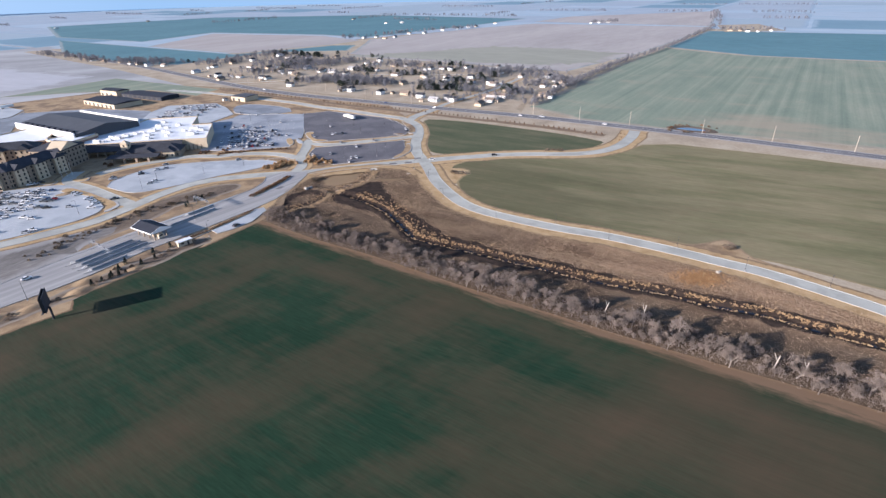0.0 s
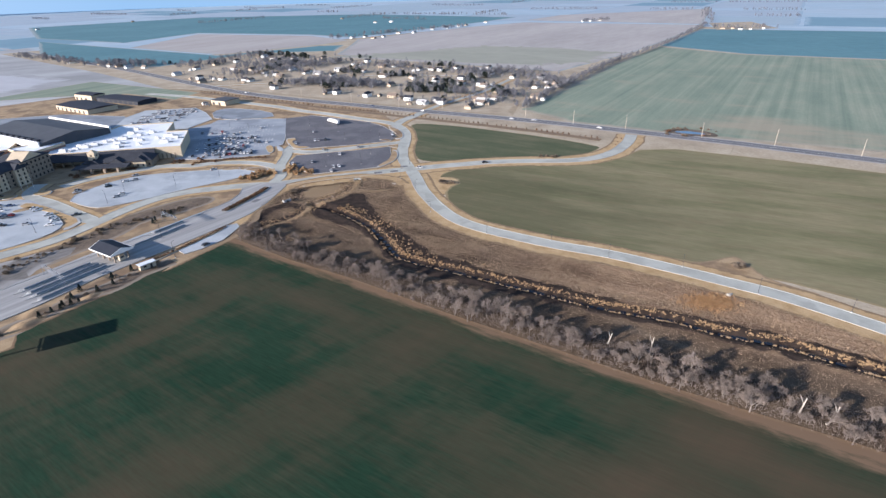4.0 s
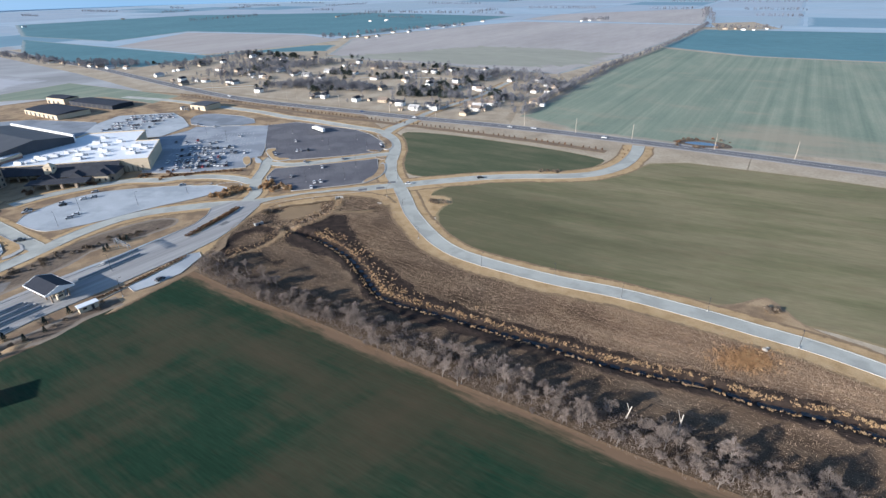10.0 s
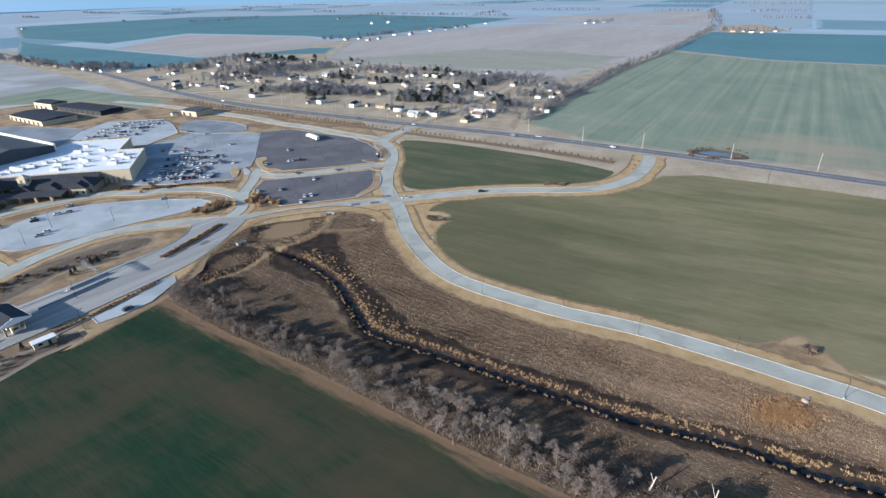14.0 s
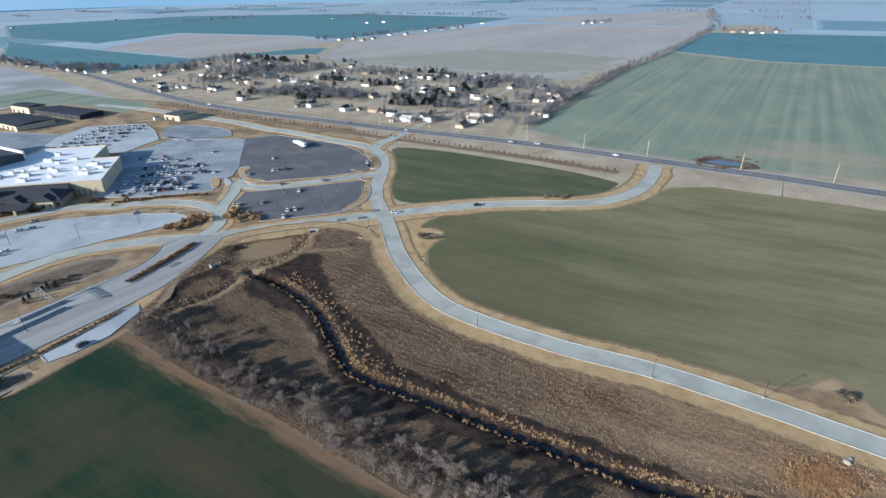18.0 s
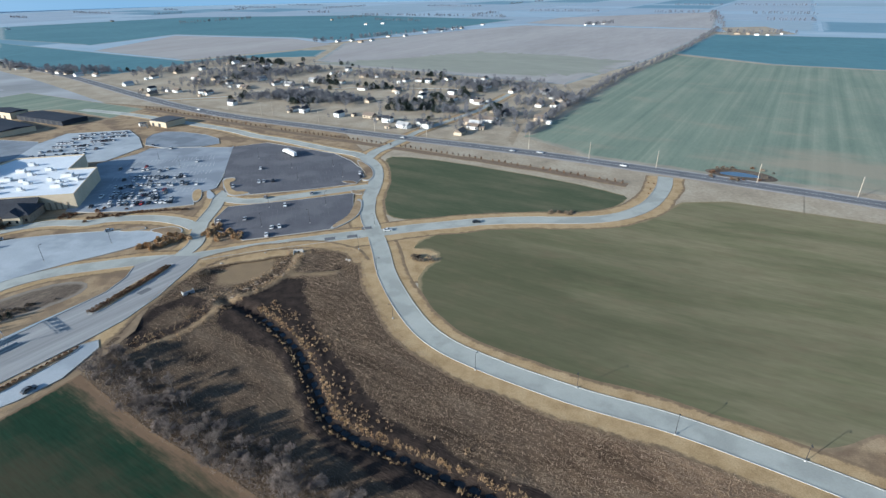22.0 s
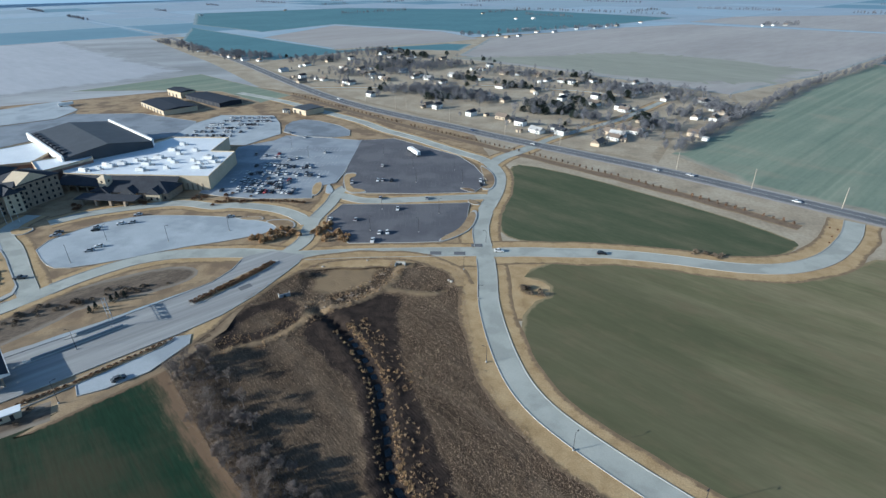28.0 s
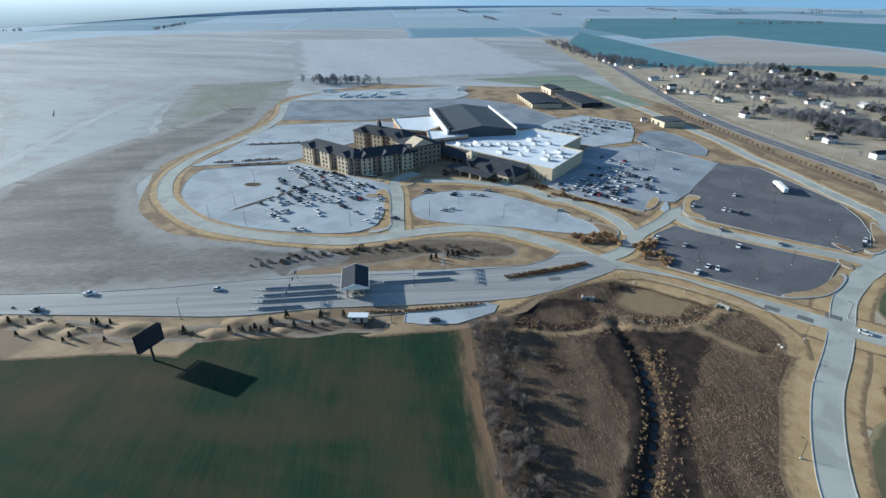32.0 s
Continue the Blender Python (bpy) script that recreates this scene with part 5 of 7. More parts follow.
# ---- the village ----
def house_model(w, d, h, wall, roof_m, label):
    t = empty("house", pose(0, 0, 0), label, "house", "village houses")
    part("wall", box_bm((w, d, h), (0, 0, h / 2)), wall, t)
    r = d * 0.32
    o = 0.5
    mesh_ob("roof", [(-w / 2 - o, -d / 2 - o, h - 0.15), (w / 2 + o, -d / 2 - o, h - 0.15), (w / 2 + o, d / 2 + o, h - 0.15), (-w / 2 - o, d / 2 + o, h - 0.15), (-w / 2 - o, 0, h + r), (w / 2 + o, 0, h + r)],
            [(0, 1, 5, 4), (2, 3, 4, 5), (0, 4, 3), (1, 2, 5), (0, 3, 2, 1)], roof_m, t)
    for k in range(3):
        part("window", box_bm((1.3, 0.1, 1.2), ((k - 1) * w / 3.2, -d / 2 - 0.02, 1.6)), m_glass, t)
    part("door", box_bm((1.0, 0.1, 2.05), (w / 2 - 1.2, -d / 2 - 0.03, 1.03)), m_dark_metal, t)
    part("chimney", box_bm((0.7, 0.7, 1.6), (w / 4, 0, h + r)), m_stone, t)
    return t


m_roof_brown = surface("brown_shingle", [(0.14, 0.11, 0.09), (0.20, 0.16, 0.13)], 3, 0.4, bump=0.3, grain=0.2, rnd=0.25)
m_roof_pale = surface("pale_shingle", [(0.34, 0.34, 0.34), (0.44, 0.43, 0.42)], 3, 0.4, bump=0.3, grain=0.12, rnd=0.25)
m_siding_tan = surface("tan_siding", [(0.42, 0.34, 0.25), (0.5, 0.41, 0.31)], 3, 0.3, bump=0.05, grain=0.06, rnd=0.15)
MODELS = [house_model(13, 8, 3.2, m_white, m_roof_brown, "small white house with a brown shingle roof"), house_model(15, 9, 3.3, m_white, m_roof_pale, "white house with a pale grey roof"),
          house_model(11, 8, 4.6, m_white, m_roof_slate, "white two-storey house with a dark roof"), house_model(14, 9, 3.2, m_siding_tan, m_roof_brown, "tan house with a brown roof")]
rng = random.Random(11)
for k, (x, y) in enumerate(HOUSES_A + HOUSES_B + HOUSES_C + FARM_A):
    src = MODELS[k] if k < 4 else MODELS[rng.choice((0, 0, 1, 2, 3, 3))]
    m = Matrix.Translation((x, y, 0.02)) @ Matrix.Rotation(radians(-31 + rng.choice((0, 90, 180, 270)) + rng.uniform(-6, 6)), 4, "Z")
    src.scale = (0.85, 0.85, 0.9)
    if k < 4:
        src.matrix_world = m @ Matrix.Diagonal((0.85, 0.85, 0.9, 1))
    else:
        copy_thing(src, m)
VTREES = []
GROVES = [(-314, 882), (-284, 851), (-252, 822), (-232, 833), (-219, 844), (-206, 856), (-218, 634), (-187, 632), (-180, 655), (-160, 645), (-141, 628), (-120, 611), (-107, 603), (-304, 804), (-341, 832), (31, 706),
          (46, 677), (74, 702), (90, 700), (108, 662), (16, 541), (-65, 779), (-104, 806), (70, 514), (97, 572), (-382, 1000), (-400, 960), (-420, 900), (-450, 860), (-262, 770), (-330, 740), (130, 620), (140, 600)]
for x, y in GROVES:
    far = 1.0 + (y - 500) / 500
    for _ in range(21):
        VTREES.append((x + rng.gauss(0, 9 * far), y + rng.gauss(0, 7 * far), rng.randrange(5), rng.uniform(0.8, 1.35), rng.uniform(0, 6.28)))
for x, y in TREEGROVE:
    for _ in range(2):
        VTREES.append((x + rng.uniform(-10, 10), y + rng.uniform(-10, 10), rng.randrange(5), rng.uniform(0.9, 1.5), rng.uniform(0, 6.28)))
for x, y in HOUSES_A + HOUSES_B + HOUSES_C:
    for _ in range(2):
        a, r = rng.uniform(0, 6.28), rng.uniform(9, 18)
        VTREES.append((x + r * math.cos(a), y + r * math.sin(a), rng.randrange(5), rng.uniform(0.6, 1.1), rng.uniform(0, 6.28)))


def shed_model(wall, roof_m, label):
    t = empty("shed", pose(0, 0, 0), label, "shed", "village sheds")
    part("wall", box_bm((5.0, 3.6, 2.4), (0, 0, 1.2)), wall, t)
    mesh_ob("roof", [(-2.8, -2.1, 2.3), (2.8, -2.1, 2.3), (2.8, 2.1, 2.3), (-2.8, 2.1, 2.3), (-2.8, 0, 3.3), (2.8, 0, 3.3)], [(0, 1, 5, 4), (2, 3, 4, 5), (0, 4, 3), (1, 2, 5), (0, 3, 2, 1)], roof_m, t)
    part("door", box_bm((1.6, 0.1, 2.0), (0.6, -1.82, 1.0)), m_dark_metal, t)
    return t


SHEDS = [shed_model(m_white, m_roof_pale, "small white garden shed with a pale roof"), shed_model(m_siding_tan, m_roof_brown, "small tan garden shed with a brown roof")]
for k, (x, y) in enumerate((HOUSES_A + HOUSES_B + HOUSES_C)[::2]):
    a = rng.uniform(0, 6.28)
    m = Matrix.Translation((x + 15 * math.cos(a), y + 15 * math.sin(a), 0.05)) @ Matrix.Rotation(radians(-31 + rng.choice((0, 90, 180))), 4, "Z")
    if k < 2:
        SHEDS[k].matrix_world = m
    else:
        copy_thing(SHEDS[rng.choice((0, 0, 1))], m)


# ---- small plants ----
def leaf_mesh(name, seed, count, height, radius, blade, material, cone=False, up=0.5):
    """A plant of many thin blades spread through a dome or a cone."""
    r = random.Random(seed)
    v, f = [], []
    for _ in range(count):
        h = r.random() ** 0.8
        rad = radius * ((1 - h) if cone else math.sqrt(max(0.0, 1 - h * h))) * math.sqrt(r.random()) * (1 + 0.25 * r.gauss(0, 1))
        a = r.uniform(0, 6.283)
        p = Vector((rad * math.cos(a), rad * math.sin(a), h * height))
        d = Vector((math.cos(a) + r.gauss(0, 0.6), math.sin(a) + r.gauss(0, 0.6), up + r.gauss(0, 0.5))).normalized() * blade * r.uniform(0.6, 1.3)
        s = d.cross(Vector((r.gauss(0, 1), r.gauss(0, 1), r.gauss(0, 1)))).normalized() * blade * 0.3
        k = len(v)
        v += [p - s, p + s, p + d]
        f.append((k, k + 1, k + 2))
    me = bpy.data.meshes.new(name)
    me.from_pydata([tuple(p) for p in v], [], f)
    me.materials.append(material)
    return me


def stem_mesh(name, h, r, material):
    me = bpy.data.meshes.new(name)
    bm = tube_bm((0, 0, -0.1), (0, 0, h), r, r * 0.5, 5)
    bm.to_mesh(me)
    bm.free()
    me.materials.append(material)
    return me


CEDAR = [leaf_mesh("crown", 21 + k, 420, 4.2, 1.35, 0.55, m_evergreen, cone=True, up=0.2) for k in range(2)]
CEDAR_STEM = stem_mesh("trunk", 3.6, 0.14, m_bark)
DENSE = [leaf_mesh("crown", 31 + k, 900, 6.0, 3.4, 0.8, m_evergreen, up=0.4) for k in range(2)]
SHRUB = [leaf_mesh("foliage", 41 + k, 160, 1.1, 1.0, 0.4, m_shrub, up=0.6) for k in range(2)]
SCRUB = [leaf_mesh("foliage", 46 + k, 160, 1.1, 1.0, 0.4, m_scrub_leaf, up=0.6) for k in range(2)]
m_pampas = surface("golden_ornamental_grass", [(0.33, 0.215, 0.115), (0.48, 0.33, 0.19)], 1.5, 0.3, bump=0, grain=0.3, rnd=0.2)
PAMPAS = [leaf_mesh("foliage", 91 + k, 220, 1.5, 1.0, 0.6, m_pampas, up=1.1) for k in range(2)]
SAPLING = leaf_mesh("crown", 51, 90, 1.8, 0.55, 0.4, m_shrub, up=0.9)
SAP_STEM = stem_mesh("trunk", 1.7, 0.05, m_bark)
REED = [leaf_mesh("foliage", 61 + k, 70, 0.9, 0.9, 0.8, m_reed, up=1.6) for k in range(2)]


def plant(name, x, y, meshes, size, label, category, group, z=0.0, turn=0.0, tall=1.0):
    t = empty(name, Matrix.Translation((x, y, z)) @ Matrix.Rotation(turn, 4, "Z") @ Matrix.Diagonal((size, size, size * tall, 1)), label, category, group)
    for me in meshes:
        ob = new(me.name.split(".")[0], me)
        ob.parent = t
    return t


rng = random.Random(77)
for x, y in BERM:
    plant("cedar", x + rng.uniform(-1, 1), y + rng.uniform(-1, 1), [CEDAR_STEM, rng.choice(CEDAR)], rng.uniform(0.55, 0.9), "small dark cedar on the grassy berm", "tree", "berm cedars")
for x, y, r, h in ((-232, 3, 7, 1.3), (-211, 29, 7, 1.5), (-186, 54, 6, 1.2), (-189, 64, 5, 0.9), (-247, -9, 7, 1.2), (-222, 12, 5, 0.9), (-199, 40, 5, 0.8), (-172, 76, 4, 0.8)):
    v, f = [], []
    for k in range(7):
        q = k / 6
        for i in range(20):
            a = i * 0.314159
            w = 1 + 0.25 * noise.noise((x + 2 * math.cos(a), y + 2 * math.sin(a), 3))
            v.append((r * 1.5 * q * w * math.cos(a), r * 0.9 * q * w * math.sin(a), h * (math.cos(q * math.pi) + 1) / 2 + 0.25 * h * noise.noise((x + 4 * q * math.cos(a), y + 4 * q * math.sin(a), 9)) * (1 - q) - 0.05))
            if k:
                f.append((20 * k - 20 + i, 20 * k + i, 20 * k + (i + 1) % 20, 20 * k - 20 + (i + 1) % 20))
    t = mesh_ob("mound", v, f, m_lawn, smooth=True)
    t.matrix_world = pose(x, y, 0.05, 0, 0, 56)
    tagged(t, "low grassy earth mound on the berm", "mound", "berm mounds")
for x, y in PENTREES:
    plant("cedar", x, y, [CEDAR_STEM, rng.choice(CEDAR)], 0.8, "small dark cedar on the entrance lawn", "tree", "lawn cedars")
for p in spline([(-162, 108), (-153, 121), (-138, 149)], 1.9):
    plant("shrub", p.x, p.y, [rng.choice(SHRUB)], rng.uniform(0.7, 1.0), "rusty clipped shrub in the roadside bed", "shrub", "bed shrubs", 0.15, rng.uniform(0, 6))
for p in spline([(-147, 174), (-143, 184), (-137, 199), (-133, 213)], 1.6):
    for o in (-0.9, 0.9):
        plant("shrub", p.x + o, p.y + rng.uniform(-0.5, 0.5), [rng.choice(SHRUB)], rng.uniform(0.7, 1.1), "dark rusty shrub on the avenue's median", "shrub", "median shrubs", 0.3, rng.uniform(0, 6))
mulch_line = spline([(-330, 590), (-160, 484), (-20, 403), (60, 357), (122, 315)], 4)
tagged(uneven("planting_bed", mulch_line, 3.2, 3.2, 0.07, m_mulch, None, 0.5), "brown mulched planting bed along the highway", "planting bed", "", "structure")
for k in range(64):
    t = k / 63
    x, y = -148 + 268 * t, 480 - 161 * t + 6 * math.sin(t * 3.14)
    if rng.random() < 0.93:
        plant("sapling", x, y, [SAP_STEM, SAPLING], rng.uniform(1.0, 1.4), "young brown sapling in the highway planting row", "tree", "highway saplings", 0, rng.uniform(0, 6))
for k in range(30):
    t = k / 29
    plant("sapling", -330 + 170 * t, 594 - 107 * t, [SAP_STEM, SAPLING], rng.uniform(1.0, 1.5), "young brown sapling in the highway planting row", "tree", "highway saplings", 0, rng.uniform(0, 6))
for cx, cy, n, r in ((-250, 262, 8, 6), (-285, 246, 7, 6), (-200, 282, 9, 14), (-225, 280, 6, 9)):
    for _ in range(n):
        plant("shrub", cx + rng.gauss(0, r / 2), cy + rng.gauss(0, r / 2), [rng.choice(SHRUB)], rng.uniform(0.8, 1.6), "rusty ornamental shrub by the drive", "shrub", "drive shrubs", 0.05, rng.uniform(0, 6))
for x, y in ((-156, 236), (-151, 242), (-145, 246), (-140, 245), (-145, 239), (-150, 233), (-127, 253), (-125, 258), (-118, 250), (-110, 245), (-121, 245), (-127, 248)):
    for _ in range(7):
        plant("ornamental_grass", x + rng.gauss(0, 2.0), y + rng.gauss(0, 2.0), [rng.choice(PAMPAS)], rng.uniform(0.8, 1.5), "golden clump of ornamental grass in a drive bed", "grass clump", "drive grasses", 0.05, rng.uniform(0, 6))
for p in spline([(-207, 274), (-195, 278), (-180, 283), (-165, 285), (-155, 286)], 2.2):
    plant("shrub", p.x, p.y + rng.uniform(-0.6, 0.6), [rng.choice(SHRUB)], rng.uniform(0.9, 1.4), "brown hedge shrub along the drive", "shrub", "drive hedge", 0.05, rng.uniform(0, 6))
for p in spline([(-232, 88), (-222, 116), (-208, 147), (-190, 166), (-174, 182)], 3.0):
    for _ in range(2):
        plant("scrub_bush", p.x + rng.gauss(0, 3.2), p.y + rng.gauss(0, 3.2), [rng.choice(SCRUB)], rng.uniform(0.6, 1.5), "low dead scrub bush in the entrance ditch", "shrub", "ditch scrub", 0, rng.uniform(0, 6))
for x, y, n in ((125, 89, 9), (-14, 217, 8), (-8, 216, 4), (65, 271, 4), (73, 270, 4), (-112, 206, 6)):
    for _ in range(n):
        plant("scrub_bush", x + rng.gauss(0, 2), y + rng.gauss(0, 1.5), [rng.choice(SCRUB)], rng.uniform(0.9, 1.6), "grey-brown scrub bush at the field's edge", "shrub", "field scrub", 0, rng.uniform(0, 6))
CREEK_SIDE = normals(CREEK)[8:]
for k, p in enumerate(CREEK[8:]):
    for s in (-1, 1):
        for _ in range(2):
            if rng.random() < 0.5 + 0.8 * noise.noise((p.x / 11, p.y / 11, 8 + s)):
                d = rng.uniform(2.2, 3.6) * s
                n = CREEK_SIDE[k]
                u = rng.uniform(-2.2, 2.2)
                x, y = p.x + n.x * d + n.y * u + rng.uniform(-0.5, 0.5), p.y + n.y * d - n.x * u + rng.uniform(-0.5, 0.5)
                plant("reed_clump", x, y, [rng.choice(REED)], rng.uniform(0.24, 0.46), "golden dry reed clump on the creek bank", "reeds", "creek reeds", relief(x, y)[0] - 0.1, rng.uniform(0, 6))
for p in berm_line[34::3]:
    plant("scrub_bush", p.x + rng.gauss(0, 1.8), p.y + rng.gauss(0, 1.8), [rng.choice(SCRUB)], rng.uniform(0.7, 1.3), "low dead scrub bush on the berm", "shrub", "berm scrub", 0, rng.uniform(0, 6))
for cx, cy, n, r in ((104, 60, 34, 5), (-46, 150, 12, 4), (-36, 112, 12, 3)):
    for _ in range(n):
        x, y = cx + rng.gauss(0, r), cy + rng.gauss(0, r * 0.7)
        plant("reed_clump", x, y, [rng.choice(REED)], rng.uniform(0.3, 0.55), "golden dry reed clump on the creek bank", "reeds", "creek reeds", relief(x, y)[0] - 0.1, rng.uniform(0, 6))

# small reeds too many to tell apart, along both banks
npr = np.random.RandomState(12)
rv, rf = [], []
for p, n in zip(CREEK[5:], normals(CREEK)[5:]):
    for s, lo, hi, cnt in ((1, 2.2, 3.8, 26), (-1, 2.3, 3.4, 8), (1, 5.0, 11.0, 13 if 100 < p.y < 185 else 3)):
        for _ in range(cnt):
            if npr.rand() < 0.5 - 0.75 * noise.noise((p.x / 11, p.y / 11, 8 + s)):
                continue
            c = p + n * s * npr.uniform(lo, hi) + Vector((n.y, -n.x, 0)) * npr.uniform(-2.2, 2.2) + Vector((npr.normal(0, 0.4), npr.normal(0, 0.4), 0))
            z = relief(c.x, c.y)[0]
            for _ in range(12):
                a, h, w = npr.uniform(0, 6.28), npr.uniform(0.3, 0.85), npr.uniform(0.05, 0.11)
                ox, oy = c.x + npr.normal(0, 0.28), c.y + npr.normal(0, 0.28)
                k = len(rv)
                rv += [(ox - w * math.cos(a), oy - w * math.sin(a), z - 0.05), (ox + w * math.cos(a), oy + w * math.sin(a), z - 0.05), (ox + npr.normal(0, 0.2), oy + npr.normal(0, 0.2), z + h)]
                rf.append((k, k + 1, k + 2))
for line, cnt in ((DRAIN, 26), (SWALE, 20)):
    for p, n in zip(line, normals(line)):
        for _ in range(cnt):
            c = p + n * npr.choice((-1, 1)) * npr.uniform(2.2, 5.5) + Vector((npr.normal(0, 1.5), npr.normal(0, 1.5), 0))
            z = relief(c.x, c.y)[0]
            for _ in range(9):
                a, h, w = npr.uniform(0, 6.28), npr.uniform(0.25, 0.7), npr.uniform(0.05, 0.11)
                ox, oy = c.x + npr.normal(0, 0.3), c.y + npr.normal(0, 0.3)
                k = len(rv)
                rv += [(ox - w * math.cos(a), oy - w * math.sin(a), z - 0.05), (ox + w * math.cos(a), oy + w * math.sin(a), z - 0.05), (ox + npr.normal(0, 0.2), oy + npr.normal(0, 0.2), z + h)]
                rf.append((k, k + 1, k + 2))
tagged(mesh_ob("reed_bank", rv, rf, m_reed), "golden dry reeds lining the creek", "reeds", "", "stuff")

# rusty tall grass in one patch beside the ditch
pv, pf = [], []
for _ in range(1100):
    c = Vector((98 + npr.normal(0, 5.0), 60 + npr.normal(0, 3.2), 0))
    z = relief(c.x, c.y)[0]
    for _ in range(8):
        a, h, w = npr.uniform(0, 6.28), npr.uniform(0.3, 0.9), npr.uniform(0.06, 0.13)
        ox, oy = c.x + npr.normal(0, 0.4), c.y + npr.normal(0, 0.4)
        k = len(pv)
        pv += [(ox - w * math.cos(a), oy - w * math.sin(a), z - 0.05), (ox + w * math.cos(a), oy + w * math.sin(a), z - 0.05), (ox + npr.normal(0, 0.2), oy + npr.normal(0, 0.2), z + h)]
        pf.append((k, k + 1, k + 2))
m_rust = surface("rusty_grass", [(0.27, 0.155, 0.075), (0.37, 0.225, 0.115)], 3.0, 0.4, bump=0, grain=0.25)
tagged(mesh_ob("rusty_grass", pv, pf, m_rust), "patch of rusty dry tall grass", "grass", "", "stuff")

# weeds all over the brushland, one sheet of blades
npr = np.random.RandomState(4)
zs = np.array([p[2] for p in gv]).reshape(len(ys), nx)[10:-10, 10:-10]
okay = np.array([[inside((x, y), BRUSH) for x in xs[10:-10]] for y in ys[10:-10]])
scorch = np.array(burnt).reshape(len(ys), nx)[10:-10, 10:-10]
strawed = np.array(strawy).reshape(len(ys), nx)[10:-10, 10:-10]
soft = np.array([[noise.noise((x / 16, y / 16, 5)) for x in xs[10:-10]] for y in ys[10:-10]])
wx, wy = npr.uniform(-128, 205, 2000000), npr.uniform(-62, 232, 2000000)
gi, gj = ((wx + 136) / 1.6).round().astype(int), ((wy + 72) / 1.6).round().astype(int)
rows = np.sin((0.55 * wx + 0.83 * wy + 3.5 * soft[gj, gi]) * 2.4)
side = 0.55 * wx + 0.83 * wy
keep = okay[gj, gi] & (side > 53) & ((side > 80) | (npr.rand(wx.size) < 0.25)) & (soft[gj, gi] * 0.7 + 0.3 * rows * (wy > 20) + 0.12 > npr.uniform(-0.6, 0.8, wx.size)) & (npr.rand(wx.size) > scorch[gj, gi] * 1.1) & (npr.rand(wx.size) > strawed[gj, gi] * 1.3)
wx, wy, wz = wx[keep][:330000], wy[keep][:330000], zs[gj, gi][keep][:330000]
n_w = wx.size
wa, wh, ws = npr.uniform(0, 6.28, n_w), npr.uniform(0.2, 0.55, n_w), npr.uniform(0.04, 0.09, n_w)
wv = np.empty((n_w, 3, 3))
wv[:, 0] = np.stack([wx - ws * np.cos(wa), wy - ws * np.sin(wa), wz - 0.06], 1)
wv[:, 1] = np.stack([wx + ws * np.cos(wa), wy + ws * np.sin(wa), wz - 0.06], 1)
wv[:, 2] = np.stack([wx + npr.normal(0, 0.15, n_w), wy + npr.normal(0, 0.15, n_w), wz + wh], 1)
wv, wf = wv.reshape(-1, 3).tolist(), np.arange(n_w * 3).reshape(-1, 3).tolist()
tagged(mesh_ob("dead_weeds", wv, wf, m_tuft), "dead brown weeds covering the brushland", "weeds", "", "stuff")

# ---- village greenery and tree lines ----
rng = random.Random(23)
for k, (x, y) in enumerate(TREEGROVE + [(-382, 1016), (-360, 1004), (-346, 998), (-318, 984), (-300, 970), (-278, 952), (-264, 941), (-244, 636), (-9, 552), (57, 556), (64, 526), (28, 636), (-40, 590), (-23, 596), (-8, 609), (0, 623)]):
    for _ in range(2):
        plant("evergreen_tree", x + rng.uniform(-7, 7), y + rng.uniform(-7, 7), [CEDAR_STEM, rng.choice(DENSE)], rng.uniform(0.8, 1.4),
              "dark dense evergreen among the village houses", "tree", "village evergreens", 0, rng.uniform(0, 6))
made = 0
while made < 230:
    x, y = rng.uniform(-720, 165), rng.uniform(440, 1010)
    if inside((x, y), VILLAGE) and noise.noise((x / 45, y / 45, 11)) > rng.uniform(-0.1, 0.5) and gap_to((x, y), HIGHWAY) > 55:
        made += 1
        if rng.random() < 0.12:
            plant("evergreen_tree", x, y, [CEDAR_STEM, rng.choice(DENSE)], rng.uniform(0.6, 1.1), "dark dense evergreen among the village houses", "tree", "village evergreens", 0, rng.uniform(0, 6))
        else:
            VTREES.append((x, y, rng.randrange(5), rng.uniform(0.55, 1.05), rng.uniform(0, 6)))
BTREES = []
for p in spline([(74, 450), (104, 505), (140, 566), (200, 668), (266, 775), (350, 890), (440, 1015), (600, 1270), (770, 1545)], 9.0):
    for _ in range(4 if p.y < 800 else 2):
        BTREES.append((p.x + rng.gauss(0, 3), p.y + rng.gauss(0, 3), rng.randrange(5), rng.uniform(0.6, 1.1), rng.uniform(0, 6)))
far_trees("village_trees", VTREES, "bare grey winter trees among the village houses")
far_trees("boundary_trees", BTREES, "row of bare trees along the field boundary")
WIND = []
for a, b, n in (((-345, 2586), (272, 2227), 26), ((780, 1560), (1156, 2381), 24), ((-730, 350), (-660, 430), 14), ((-900, 1060), (-560, 850), 26), ((-640, 905), (-520, 870), 20), ((-300, 1330), (90, 1680), 26),
                ((470, 1770), (560, 1800), 8), ((700, 1385), (860, 1360), 8)):
    for k in range(3 * n):
        t = rng.random()
        WIND.append((a[0] + (b[0] - a[0]) * t + rng.gauss(0, 9), a[1] + (b[1] - a[1]) * t + rng.gauss(0, 9), rng.randrange(5), rng.uniform(0.8, 1.6), rng.uniform(0, 6)))
far_trees("windbreak_trees", WIND, "bare trees in distant windbreaks and farmsteads")
rows_far = []
